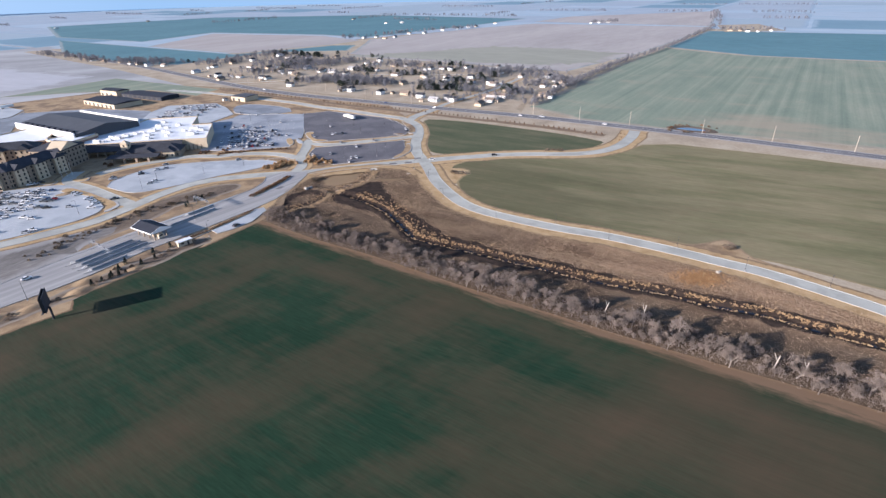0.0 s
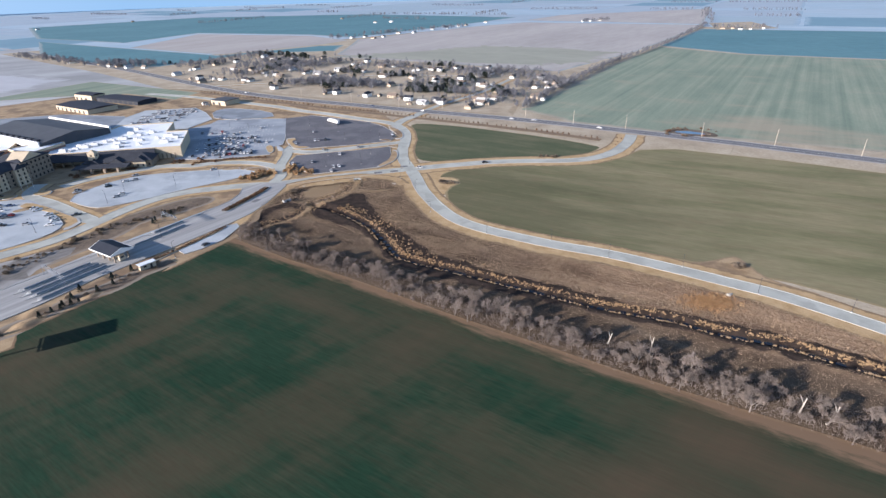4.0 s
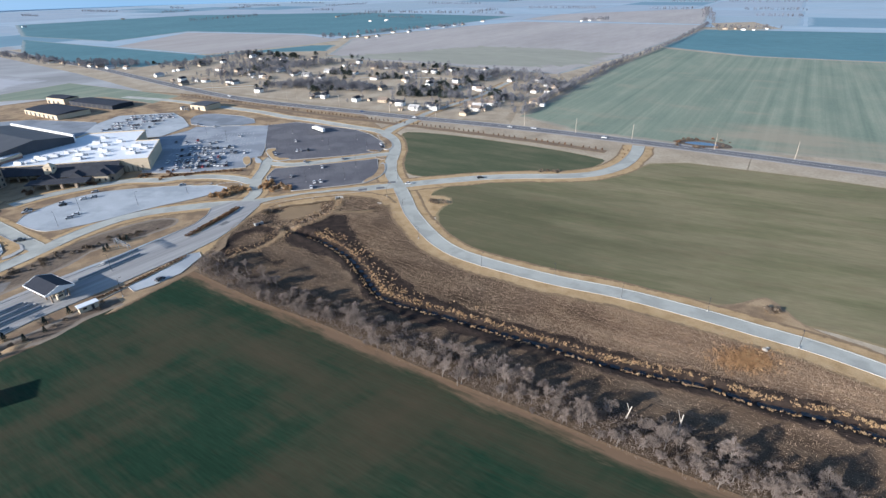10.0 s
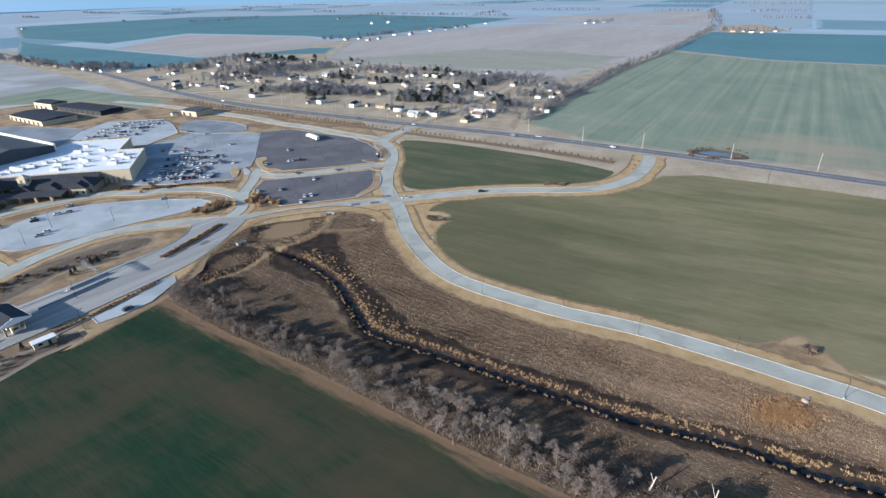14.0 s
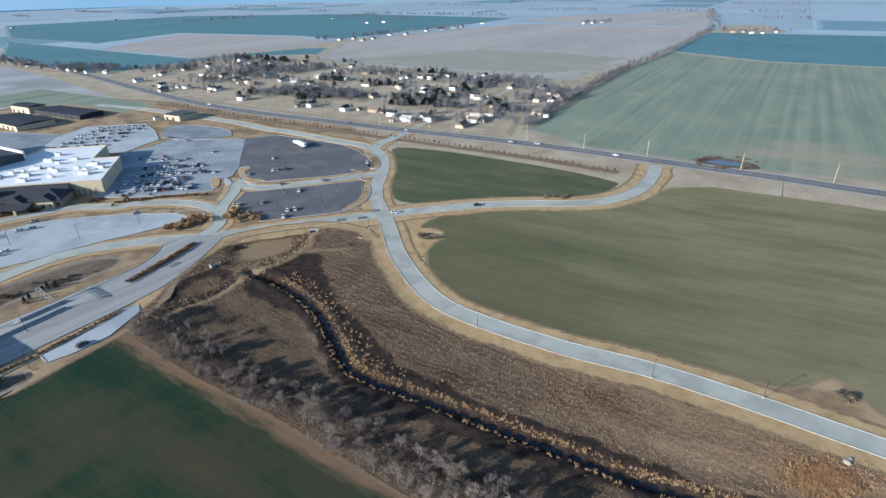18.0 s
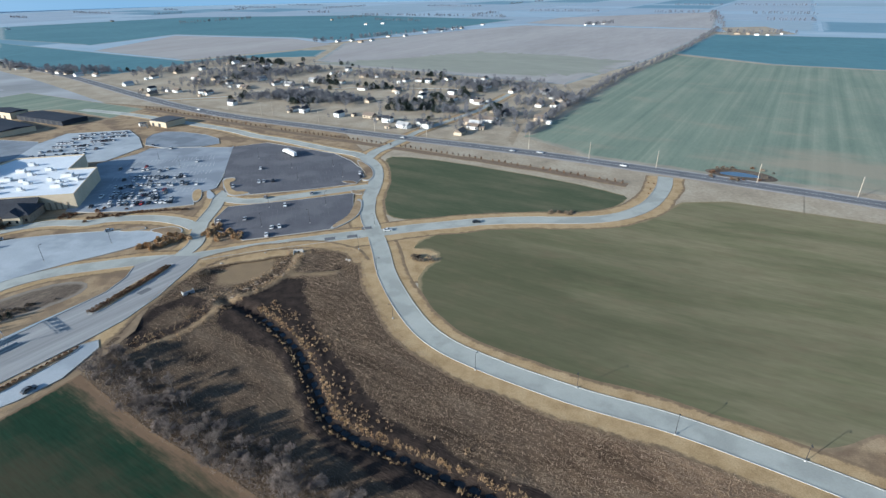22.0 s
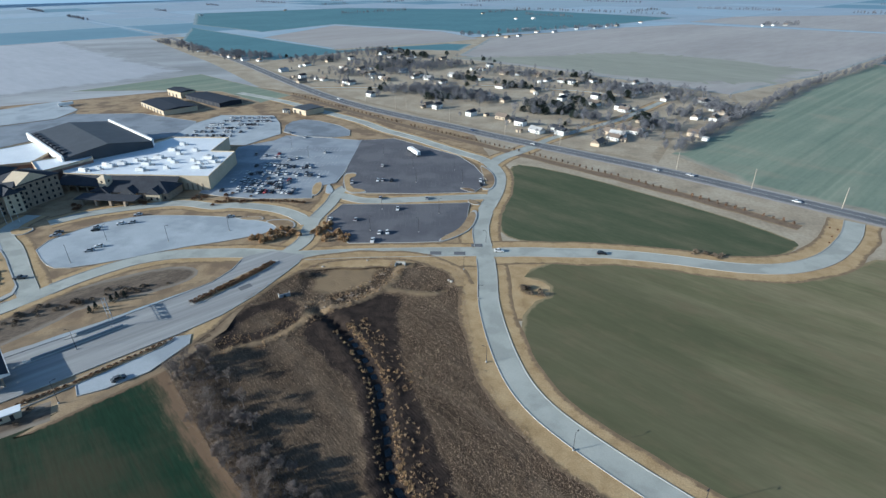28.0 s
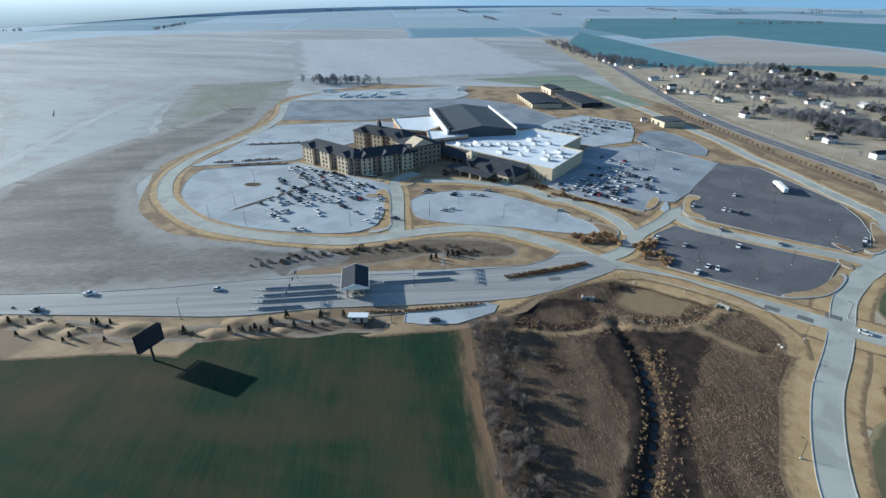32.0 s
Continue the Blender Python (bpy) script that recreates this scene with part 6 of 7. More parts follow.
for i in range(-6, 11):
    for j in range(-9, 10):
        if rng.random() < 0.3:
            c = Vector((40, 100)) + fu * (402 * i - 20) + fv * (402 * j - 80)
            d = fu if rng.random() < 0.5 else fv
            if 1900 < c.length < 4200:
                for k in range(rng.randrange(14, 40)):
                    q = c + d * (10.5 * k) + Vector((rng.gauss(0, 3), rng.gauss(0, 3)))
                    rows_far.append((q.x, q.y, rng.randrange(5), rng.uniform(0.9, 1.7), rng.uniform(0, 6)))
far_trees("section_trees", rows_far, "lines of bare trees along distant section roads")
# low brush under the hedge, one mesh of twigs
npr = np.random.RandomState(9)
bv, bf = [], []
for p in HEDGE:
    for _ in range(330 if p.x > -60 else 300):
        d = npr.uniform(-2, 13 if p.x > -60 else 7)
        x, y = p.x + 0.55 * d + npr.uniform(-2, 2), p.y + 0.83 * d + npr.uniform(-2, 2)
        h = npr.uniform(0.2, 2.6) * (1 - abs(d - 4) / 12)
        q = Vector((x, y, h))
        e = q + Vector((npr.normal(0, 0.5), npr.normal(0, 0.5), npr.uniform(0.2, 1.1)))
        s = (e - q).cross(Vector((npr.normal(0, 1), npr.normal(0, 1), 0.2))).normalized() * 0.05
        k = len(bv)
        bv += [q - s, q + s, e]
        bf.append((k, k + 1, k + 2))
tagged(mesh_ob("hedge_brush", bv, bf, m_twig), "tangled grey brush under the hedge trees", "brush", "", "stuff")
# fallen and bleached trunks in the hedge
for x, y, a, ln in ((56, 27, 0.5, 6.0), (60, 26, 1.2, 6.5), (47, 33, 0.9, 4.5), (96, -4, 0.9, 5.5), (104, -8, 1.1, 5), (101, -9, 0.05, 8)):
    t = empty("dead_trunk", pose(x, y, 0.3), "bleached dead trunk leaning in the hedge", "dead tree", "dead trunks")
    bm = tube_bm((0, 0, 0), (ln * math.cos(a) * 0.6, ln * 0.25, ln * math.sin(a) + 0.3), 0.28, 0.16, 6)
    part("trunk", bm, m_deadwood, t)
    part("limb", tube_bm((ln * math.cos(a) * 0.35, ln * 0.15, ln * math.sin(a) * 0.6), (ln * math.cos(a) * 0.2, ln * 0.5, ln * math.sin(a) * 1.0 + 0.6), 0.14, 0.06, 5), m_deadwood, t)


# ---- lamps and poles ----
def street_lamp(x, y, h, toward, label, group):
    t = empty("street_lamp", Matrix.Translation((x, y, 0)) @ Matrix.Rotation(toward, 4, "Z"), label, "lamp post", group)
    part("footing", tube_bm((0, 0, 0), (0, 0, 0.6), 0.32, 0.32, 10), m_kerb, t, "round concrete footing")
    part("pole", tube_bm((0, 0, 0.6), (0, 0, h), 0.10, 0.06, 8), m_dark_metal, t)
    part("arm", tube_bm((0, 0, h - 0.05), (1.0, 0, h + 0.15), 0.05, 0.05, 6), m_dark_metal, t)
    part("lamp_head", box_bm((0.8, 0.35, 0.14), (1.3, 0, h + 0.15), 0.04), m_dark_metal, t)
    return t


LAMPS = [(10, 132.5, 1.0), (43, 122.5, -2.1), (67, 101.5, 1.0), (99, 91, -2.1), (121, 66, 1.0), (150, 50, -2.1), (-31.5, 205, 0), (-21, 165, 3.1), (-43, 228, 0), (-38, 258, 3.1)]
first = street_lamp(*LAMPS[0][:2], 6.8, LAMPS[0][2], "dark street lamp on a concrete footing", "road lamps")
for x, y, a in LAMPS[1:]:
    copy_thing(first, Matrix.Translation((x, y, 0)) @ Matrix.Rotation(a, 4, "Z"))
LOT_LAMPS = [(-198, 221), (-175, 240), (-230, 214), (-228, 190), (-350, 132), (-316, 107), (-304, 88), (-317, 138), (-281, 101), (-245, 147), (-142, 390), (-110, 364), (-99, 336), (-105, 287), (-75, 262),
             (-101, 258), (-71, 289), (-80, 366), (-69, 342), (-220, 390), (-195, 370), (-210, 330), (-300, 440), (-320, 460), (-440, 180), (-450, 240), (-150, 112), (-205, 47), (-168, 136)]
first = street_lamp(*LOT_LAMPS[0], 9.0, 0.4, "tall dark parking-lot lamp on a concrete footing", "lot lamps")
for k, (x, y) in enumerate(LOT_LAMPS[1:]):
    copy_thing(first, Matrix.Translation((x, y, 0)) @ Matrix.Rotation(k * 1.3, 4, "Z"))


def utility_pole(x, y):
    t = empty("utility_pole", Matrix.Translation((x, y, 0)) @ Matrix.Rotation(radians(58), 4, "Z"), "weathered wooden utility pole by the highway", "utility pole", "highway poles")
    part("pole", tube_bm((0, 0, -0.2), (0, 0, 13.0), 0.24, 0.16, 8), m_pole_wood, t)
    part("crossarm", box_bm((2.6, 0.14, 0.18), (0, 0, 12.2)), m_pole_wood, t)
    for o in (-1.2, 0.4, 1.2):
        part("insulator", tube_bm((o, 0, 12.3), (o, 0, 12.6), 0.07, 0.05, 6), m_steel, t)
    return t


POLES = [(71, 404), (112, 374), (154, 350), (208, 316), (254, 287), (300, 254), (346, 222), (-176, 552), (-186, 546), (-12, 447), (-60, 470), (-118, 505), (-230, 572), (-300, 618)]
first = utility_pole(*POLES[0])
for x, y in POLES[1:]:
    copy_thing(first, Matrix.Translation((x, y, 0)) @ Matrix.Rotation(radians(58), 4, "Z"))

# ---- billboard ----
bb = empty("billboard", Matrix.Translation((-183.6, 32.0, 0)), "large dark billboard on one steel post", "billboard")
u = Vector((-5.0, 9.3, 0)).normalized()
bn2 = Vector((-u.y, u.x, 0))
part("post", tube_bm((0.4, 0.3, -0.2), (0.4, 0.3, 6.2), 0.42, 0.42, 12), m_dark_metal, bb)
for side, nm in ((0.55, "sign_face"), (-0.55, "sign_face")):
    c = Vector((-1.2, 0.7, 8.7)) + bn2 * side
    bm = box_bm((10.6, 0.18, 7.1), (0, 0, 0), 0.04)
    ob = part(nm, bm, m_navy, bb)
    ob.matrix_local = Matrix.Translation(c) @ Matrix.Rotation(math.atan2(u.y, u.x), 4, "Z")
for k in range(5):
    c = Vector((-1.2, 0.7, 8.7)) + u * (k - 2) * 2.4
    ob = part("brace", box_bm((0.14, 0.92, 6.6)), m_dark_metal, bb)
    ob.matrix_local = Matrix.Translation(c) @ Matrix.Rotation(math.atan2(u.y, u.x), 4, "Z")
ob = part("catwalk", box_bm((10.6, 0.8, 0.1)), m_dark_metal, bb)
ob.matrix_local = Matrix.Translation(Vector((-1.2, 0.7, 5.0)) + bn2 * 1.0) @ Matrix.Rotation(math.atan2(u.y, u.x), 4, "Z")
for k in (-1, 1):
    part("torsion_beam", tube_bm(Vector((-1.2, 0.7, 6.4)), Vector((-1.2, 0.7, 6.4)) + u * 5 * k, 0.25, 0.2, 8), m_dark_metal, bb)

# ---- entrance canopy, lanes, gantries ----
AV = Vector((0.55, 0.835, 0))
AC = Vector((0.86, -0.51, 0))
canopy = empty("entrance_canopy", Matrix.Translation((-182.8, 114.8, 0.18)) @ Matrix.Rotation(math.atan2(AC.y, AC.x), 4, "Z"), "drive-through entrance canopy with a dark gabled roof", "canopy")
mesh_ob("roof", [(-9.3, -5.9, 5.0), (9.3, -5.9, 5.0), (9.3, 5.9, 5.0), (-9.3, 5.9, 5.0), (-9.3, 0, 7.1), (9.3, 0, 7.1), (-9.3, -5.9, 4.6), (9.3, -5.9, 4.6), (9.3, 5.9, 4.6), (-9.3, 5.9, 4.6)],
        [(0, 1, 5, 4), (2, 3, 4, 5), (6, 9, 8, 7), (0, 6, 7, 1), (2, 8, 9, 3), (3, 9, 6, 0, 4), (1, 7, 8, 2, 5)], m_navy, canopy)
for s in (-1, 1):
    mesh_ob("fascia", [(s * 9.35, -6.1, 4.5), (s * 9.35, 6.1, 4.5), (s * 9.35, 6.1, 5.1), (s * 9.35, 0, 7.25), (s * 9.35, -6.1, 5.1), (s * 9.55, -6.1, 4.5), (s * 9.55, 6.1, 4.5), (s * 9.55, 6.1, 5.1), (s * 9.55, 0, 7.25),
                       (s * 9.55, -6.1, 5.1)], [(0, 1, 2, 3, 4), (5, 9, 8, 7, 6), (0, 4, 9, 5), (1, 6, 7, 2), (2, 7, 8, 3), (3, 8, 9, 4), (0, 5, 6, 1)], m_trim, canopy, "white gable fascia")
    part("eave_fascia", box_bm((18.6, 0.2, 0.6), (0, s * 6.0, 4.8), 0.02), m_trim, canopy, "white eave fascia")
for i in range(4):
    for s in (-3.5, 3.5):
        part("column", box_bm((0.6, 0.6, 4.9), (-7.5 + 5 * i, s, 2.45), 0.03), m_stone, canopy)
    booth = part("booth", box_bm((1.5, 3.0, 2.5), (-7.5 + 5 * i, 0, 1.4), 0.03), m_stucco, canopy)
    part("window", box_bm((1.56, 1.8, 0.9), (-7.5 + 5 * i, 0, 1.9)), m_glass, booth)
LANES = [((-207, 81), (-190, 108)), ((-202, 78), (-185, 107)), ((-198, 76), (-180, 105)), ((-193, 73), (-183, 89)), ((-179, 125), (-162, 153)), ((-176, 142), (-166, 158))]
for (ax, ay), (bx, by) in LANES:
    ln = math.hypot(bx - ax, by - ay)
    t = empty("lane_island", Matrix.Translation(((ax + bx) / 2, (ay + by) / 2, 0.17)) @ Matrix.Rotation(math.atan2(by - ay, bx - ax), 4, "Z"), "long raised concrete lane island with a low grey wall", "traffic island", "lane islands")
    part("kerb", slab_bm([(-ln / 2 - 3, 0), (-ln / 2, -0.9), (ln / 2, -0.9), (ln / 2, 0.9), (-ln / 2, 0.9)], 0, 0.25), m_kerb, t)
    part("barrier", box_bm((ln * 0.92, 0.5, 0.95), (0.5, 0, 0.7), 0.08), m_lot_worn, t, "grey low barrier wall")
    for k in range(3):
        part("bollard", tube_bm((-ln / 2 - 0.4 + 0.5 * k, 0, 0.25), (-ln / 2 - 0.4 + 0.5 * k, 0, 1.3), 0.1, 0.1, 8), m_trim, t)


def gantry(a, b, h, label):
    a, b = Vector((*a, 0.17)), Vector((*b, 0.17))
    ln = (b - a).length
    t = empty("sign_gantry", Matrix.Translation(a) @ Matrix.Rotation(math.atan2(b.y - a.y, b.x - a.x), 4, "Z"), label, "gantry")
    for x in (0, ln):
        for y in (-0.6, 0.6):
            part("leg", tube_bm((x, y, 0), (x, y, h), 0.09, 0.09, 6), m_lot_worn, t)
    for y in (-0.6, 0.6):
        for z in (h, h - 1.0):
            part("chord", tube_bm((0, y, z), (ln, y, z), 0.07, 0.07, 6), m_lot_worn, t)
    n = int(ln / 1.6)
    for k in range(n):
        x0, x1 = ln * k / n, ln * (k + 1) / n
        part("diagonal", tube_bm((x0, -0.6, h - 1.0 * (k % 2)), (x1, 0.6, h - 1.0 * (k % 2)), 0.04, 0.04, 4), m_lot_worn, t)
    for k in range(4):
        part("lane_sign", box_bm((2.2, 0.12, 1.0), (ln * (k + 0.5) / 4, -0.75, h - 0.5), 0.02), m_navy, t)


gantry((-187, 83), (-206, 97), 6.0, "grey truss gantry with lane signs over the entrance")
gantry((-166, 151), (-178, 160), 6.0, "grey truss gantry over the exit lanes")
shed = empty("roadside_shelter", Matrix.Translation((-159.5, 102.5, 0)) @ Matrix.Rotation(math.atan2(6, 5), 4, "Z"), "small shelter with a white flat roof", "shelter")
part("wall", box_bm((7.4, 2.8, 2.6), (0, 0, 1.3)), m_stucco, shed)
part("roof", box_bm((8.2, 3.6, 0.25), (0, 0, 2.72), 0.03), m_roof_white, shed)
part("door", box_bm((1.0, 0.1, 2.1), (1.5, -1.42, 1.05)), m_dark_metal, shed)
part("window", box_bm((1.4, 0.1, 1.0), (-1.5, -1.42, 1.6)), m_glass, shed)


# islands and painted strips
def island(name, pts, label, material=m_lawn, rounds=2, z=0.36):
    t = tagged(part(name, slab_bm(rounded(pts, rounds), 0.0, z), m_kerb), label, "traffic island", "", "structure")
    c = Vector((sum(p[0] for p in pts) / len(pts), sum(p[1] for p in pts) / len(pts)))
    part("turf", slab_bm([tuple(c + (Vector(p) - c) * 0.9) for p in rounded(pts, rounds)], z - 0.1, z + 0.03), material, t)


island("median", [(-149, 171), (-144, 172), (-138, 190), (-130, 214), (-133, 217), (-142, 198)], "narrow avenue median with kerbs")
island("planted_strip", [(-163, 105), (-160, 106), (-152, 120), (-136, 148), (-138, 151), (-155, 122)], "planted strip beside the parking bay")
island("island", [(-154, 342), (-146, 346), (-143, 339), (-147, 335), (-137, 315), (-126, 314), (-124, 310), (-136, 306), (-146, 324)], "narrow grass island at the lot's corner", m_verge, 1)
island("island", [(-165, 319), (-161, 324), (-154, 308), (-153, 297), (-158, 301)], "dry grass island by the drive", m_verge, 1)
island("island", [(-153, 312), (-156, 322), (-147, 311), (-145, 304), (-149, 303)], "small pale concrete island in the drive", m_concrete, 1)
island("island", [(-70, 333), (-64, 328), (-56, 326), (-60, 334)], "dry grass island at the lot's end")
island("island", [(-56, 334), (-49, 332), (-47, 345), (-52, 366), (-66, 386), (-60, 364), (-52, 345)], "kerbed grass verge at the lot's rounded edge")
island("island", [(-60, 316), (-53, 312), (-50, 306), (-58, 308)], "dry grass island at the lot's end")
island("island", [(-54, 300), (-49, 296), (-48, 272), (-56, 258), (-62, 252), (-62, 258), (-54, 272)], "kerbed grass corner by the crossroads")
for (ax, ay), (bx, by) in (((-417, 124), (-409, 138)), ((-407, 142), (-394, 170)), ((-401, 132), (-376, 171)), ((-452, 162), (-422, 214))):
    d = Vector((bx - ax, by - ay)).normalized()
    c = Vector((-d.y, d.x)) * 1.5
    island("island", [(ax + c.x, ay + c.y), (bx + c.x, by + c.y), (bx - c.x, by - c.y), (ax - c.x, ay - c.y)], "long narrow planted island between the lots", m_mulch, 1)
    for k in range(int(math.hypot(bx - ax, by - ay) / 2.6)):
        plant("shrub", ax + d.x * (2 + 2.5 * k), ay + d.y * (2 + 2.5 * k), [(SHRUB + SCRUB)[k % 4]], 0.7 + 0.25 * (k * 7 % 3), "low brown shrub on the lot's planted island", "shrub", "lot shrubs", 0.36, k)
island("island", [(-308, 101), (-321, 164), (-324, 164), (-311, 100)], "long narrow dark island in the round lot", m_ground)
island("island", [(-284, 180), (-276, 190), (-272, 184), (-279, 177)], "round planted island in the lot")
island("island", [(-355, 128), (-346, 137), (-341, 131), (-350, 123)], "small square island with a lamp", m_ground)
island("island", [(-288, 190), (-286, 198), (-267, 189), (-246, 175), (-227, 163), (-228, 152), (-232, 149), (-233, 161), (-243, 170), (-265, 182), (-278, 186)], "kerbed lawn strip along the hotel drive", m_verge, 1)
island("island", [(-312, 205), (-306, 212), (-298, 209), (-301, 201)], "grass island before the hotel", m_verge, 1)
island("island", [(-293, 212), (-289, 217), (-281, 218), (-279, 210), (-285, 207)], "grass island by the flagpoles", m_verge, 1)
island("island", [(-182, 256), (-170, 262), (-164, 258), (-174, 254)], "small oval island in the visitor lot")
island("island", [(-166, 256), (-152, 262), (-143, 256), (-143, 244), (-152, 236), (-150, 250)], "curved dry lawn at the lot's end")
for x, y, a in ((-42, 254, 12), (-48.5, 243.5, 12), (-60, 241, 14), (-137, 205, 60), (-133, 190, 60)):
    p = part("patch", box_bm((5.5, 3.4, 0.02), (0, 0, 0), 0), m_highway)
    p.matrix_world = Matrix.Translation((x, y, 0.19)) @ Matrix.Rotation(radians(a), 4, "Z")
    tagged(p, "dark repaired patch in the road", "patch", "road patches", "structure")


def stripes(parent, rows, length, gap, turn, material, width=0.12):
    """Painted stall lines: each row starts at a place, runs a way, and has its lines across it."""
    v, f = [], []
    for (ax, ay), (bx, by) in rows:
        n = int(math.hypot(bx - ax, by - ay) / gap)
        d = Vector((bx - ax, by - ay)).normalized()
        c = Vector((-d.y, d.x))
        for k in range(n + 1):
            p = Vector((ax, ay)) + d * gap * k
            q = [p - c * length / 2 - d * width / 2, p - c * length / 2 + d * width / 2, p + c * length / 2 + d * width / 2, p + c * length / 2 - d * width / 2]
            i = len(v)
            v += [(w.x, w.y, turn) for w in q]
            f.append((i, i + 1, i + 2, i + 3))
    mesh_ob("stall_lines", v, f, material, parent)


stripes(bpy.data.objects["lot_lower"], [((-122, 262), (-66, 277)), ((-124, 272), (-62, 289)), ((-122, 282), (-60, 299))], 10, 2.7, 0.26, m_faded)
stripes(bpy.data.objects["lot_upper"], [((-138, 322), (-66, 341)), ((-145, 335), (-66, 357)), ((-150, 350), (-74, 371)), ((-154, 365), (-84, 384)), ((-158, 380), (-98, 396)), ((-162, 396), (-115, 408))], 10, 2.7, 0.26, m_faded)
stripes(bpy.data.objects["lot_round"], [((-300, 112), (-312, 168)), ((-285, 108), (-300, 176)), ((-270, 118), (-284, 180)), ((-330, 100), (-342, 160)), ((-346, 96), (-362, 150))], 10, 2.7, 0.25, m_mark)
stripes(bpy.data.objects["lot_casino"], [((-215, 295), (-168, 304)), ((-222, 312), (-166, 323)), ((-226, 329), (-164, 341)), ((-232, 347), (-168, 360)), ((-236, 364), (-172, 377)), ((-240, 382), (-178, 395))], 10, 2.7, 0.27, m_mark)

# centre line of the highway
v, f = [], []
nm = normals(HIGHWAY)
for off in (-5.4, -0.2, 0.2, 5.4):
    for k in range(len(HIGHWAY) - 1):
        i = len(v)
        for p, n in ((HIGHWAY[k], nm[k]), (HIGHWAY[k + 1], nm[k + 1])):
            v += [tuple(p + n * (off - 0.07) + Vector((0, 0, 0.17))), tuple(p + n * (off + 0.07) + Vector((0, 0, 0.17)))]
        f.append((i, i + 2, i + 3, i + 1))
mesh_ob("lane_line", v, f, m_mark, bpy.data.objects["highway"])


# ---- vehicles ----
def car_parts(pickup):
    """Side profile of the body, lofted across the width, and the glass house."""
    w = 0.92
    if pickup:
        low = [(-2.8, 0.45), (-2.8, 1.05), (-0.9, 1.08), (0.9, 1.12), (2.6, 1.0), (2.8, 0.75), (2.8, 0.4)]
        top = [(-0.95, 1.08), (-0.75, 1.75), (0.5, 1.75), (1.05, 1.12)]
    else:
        low = [(-2.3, 0.35), (-2.35, 0.75), (-2.1, 0.95), (-1.2, 1.0), (0.9, 0.98), (2.1, 0.82), (2.35, 0.6), (2.3, 0.3)]
        top = [(-1.85, 0.98), (-1.25, 1.52), (0.25, 1.55), (1.05, 0.98)]

    def loft(profile, half, inset):
        bm = bmesh.new()
        rows = [[bm.verts.new((x, s * (half - (inset if z > 1.2 else 0)), z)) for x, z in profile] for s in (-1, 1)]
        n = len(profile)
        for k in range(n):
            bm.faces.new((rows[0][k], rows[0][(k + 1) % n], rows[1][(k + 1) % n], rows[1][k]))
        bm.faces.new(rows[0][::-1])
        bm.faces.new(rows[1])
        bmesh.ops.recalc_face_normals(bm, faces=bm.faces)
        return bm

    return loft(low, w, 0), loft(top, w - 0.06, 0.14), [(p[0], p[1]) for p in top]


def vehicle(colour, material, pickup):
    kind = "pickup truck" if pickup else "car"
    t = empty(kind.replace(" ", "_"), pose(0, 0, 0), f"parked {colour} {kind} with dark windows", kind, "parked vehicles")
    body, glass, top = car_parts(pickup)
    part("body", body, material, t)
    part("glasshouse", glass, m_glass, t, "dark tinted windows")
    x0, x1 = top[1][0], top[2][0]
    part("roof_panel", box_bm((x1 - x0 - 0.05, 1.42, 0.06), ((x0 + x1) / 2, 0, top[1][1] + 0.02), 0.02), material, t)
    for x in ((-1.75, 1.85) if pickup else (-1.4, 1.45)):
        for s in (-1, 1):
            part("wheel", tube_bm((x, s * 0.72, 0.34), (x, s * 0.95, 0.34), 0.34, 0.34, 10), m_rubber, t)
    end = 2.78 if pickup else 2.3
    for s in (-1, 1):
        part("headlight", box_bm((0.08, 0.35, 0.14), (end, s * 0.62, 0.68), 0.02), m_lamp_white, t)
        part("taillight", box_bm((0.08, 0.25, 0.2), (-end, s * 0.68, 0.75), 0.02), m_lamp_red, t)
    return t


rng = random.Random(101)
FLEET = [vehicle(c, m, False) for c, m in CAR_PAINTS] + [vehicle(c, m, True) for c, m in CAR_PAINTS[:4]]
WEIGHTS = [16, 11, 5, 5, 0.6, 1.2, 7, 4, 2, 2]
used, placed = set(), []


def park(x, y, turn, z=0.24, pick=None):
    if any((x - a) ** 2 + (y - b) ** 2 < 2.6 ** 2 for a, b in placed):
        return
    placed.append((x, y))
    k = rng.choices(range(len(FLEET)), WEIGHTS)[0] if pick is None else pick
    m = Matrix.Translation((x, y, z)) @ Matrix.Rotation(radians(turn), 4, "Z")
    if k in used:
        copy_thing(FLEET[k], m)
    else:
        used.add(k)
        FLEET[k].matrix_world = m


for k in range(len(FLEET)):
    x, y = CARS_A[k * 3]
    park(x, y, 12, pick=k)
for x, y in CARS_A + CARS_B:
    park(x + rng.uniform(-0.5, 0.5), y, 12 + rng.choice((0, 180)) + rng.gauss(0, 2))
extra = 0
for x, y in CARS_A * 3 + CARS_B * 3:
    if extra < 105 and rng.random() < 0.75:
        q = (x + rng.choice((-2.9, 2.9, -5.8, 5.8)), y + rng.choice((-0.6, 0.6)))
        if inside(q, LOTS["lot_round"]):
            extra += 1
            park(q[0], q[1], 12 + rng.choice((0, 180)) + rng.gauss(0, 2))
for x, y in CARS_C:
    park(x, y, 35 + rng.choice((0, 180)) + rng.gauss(0, 3))
for x, y in CARS_D:
    park(x, y, 101 + rng.choice((0, 180)) + rng.gauss(0, 2), 0.27)
for x, y in CARS_E:
    park(x, y, 105 + rng.choice((0, 180)) + rng.gauss(0, 3), 0.26)
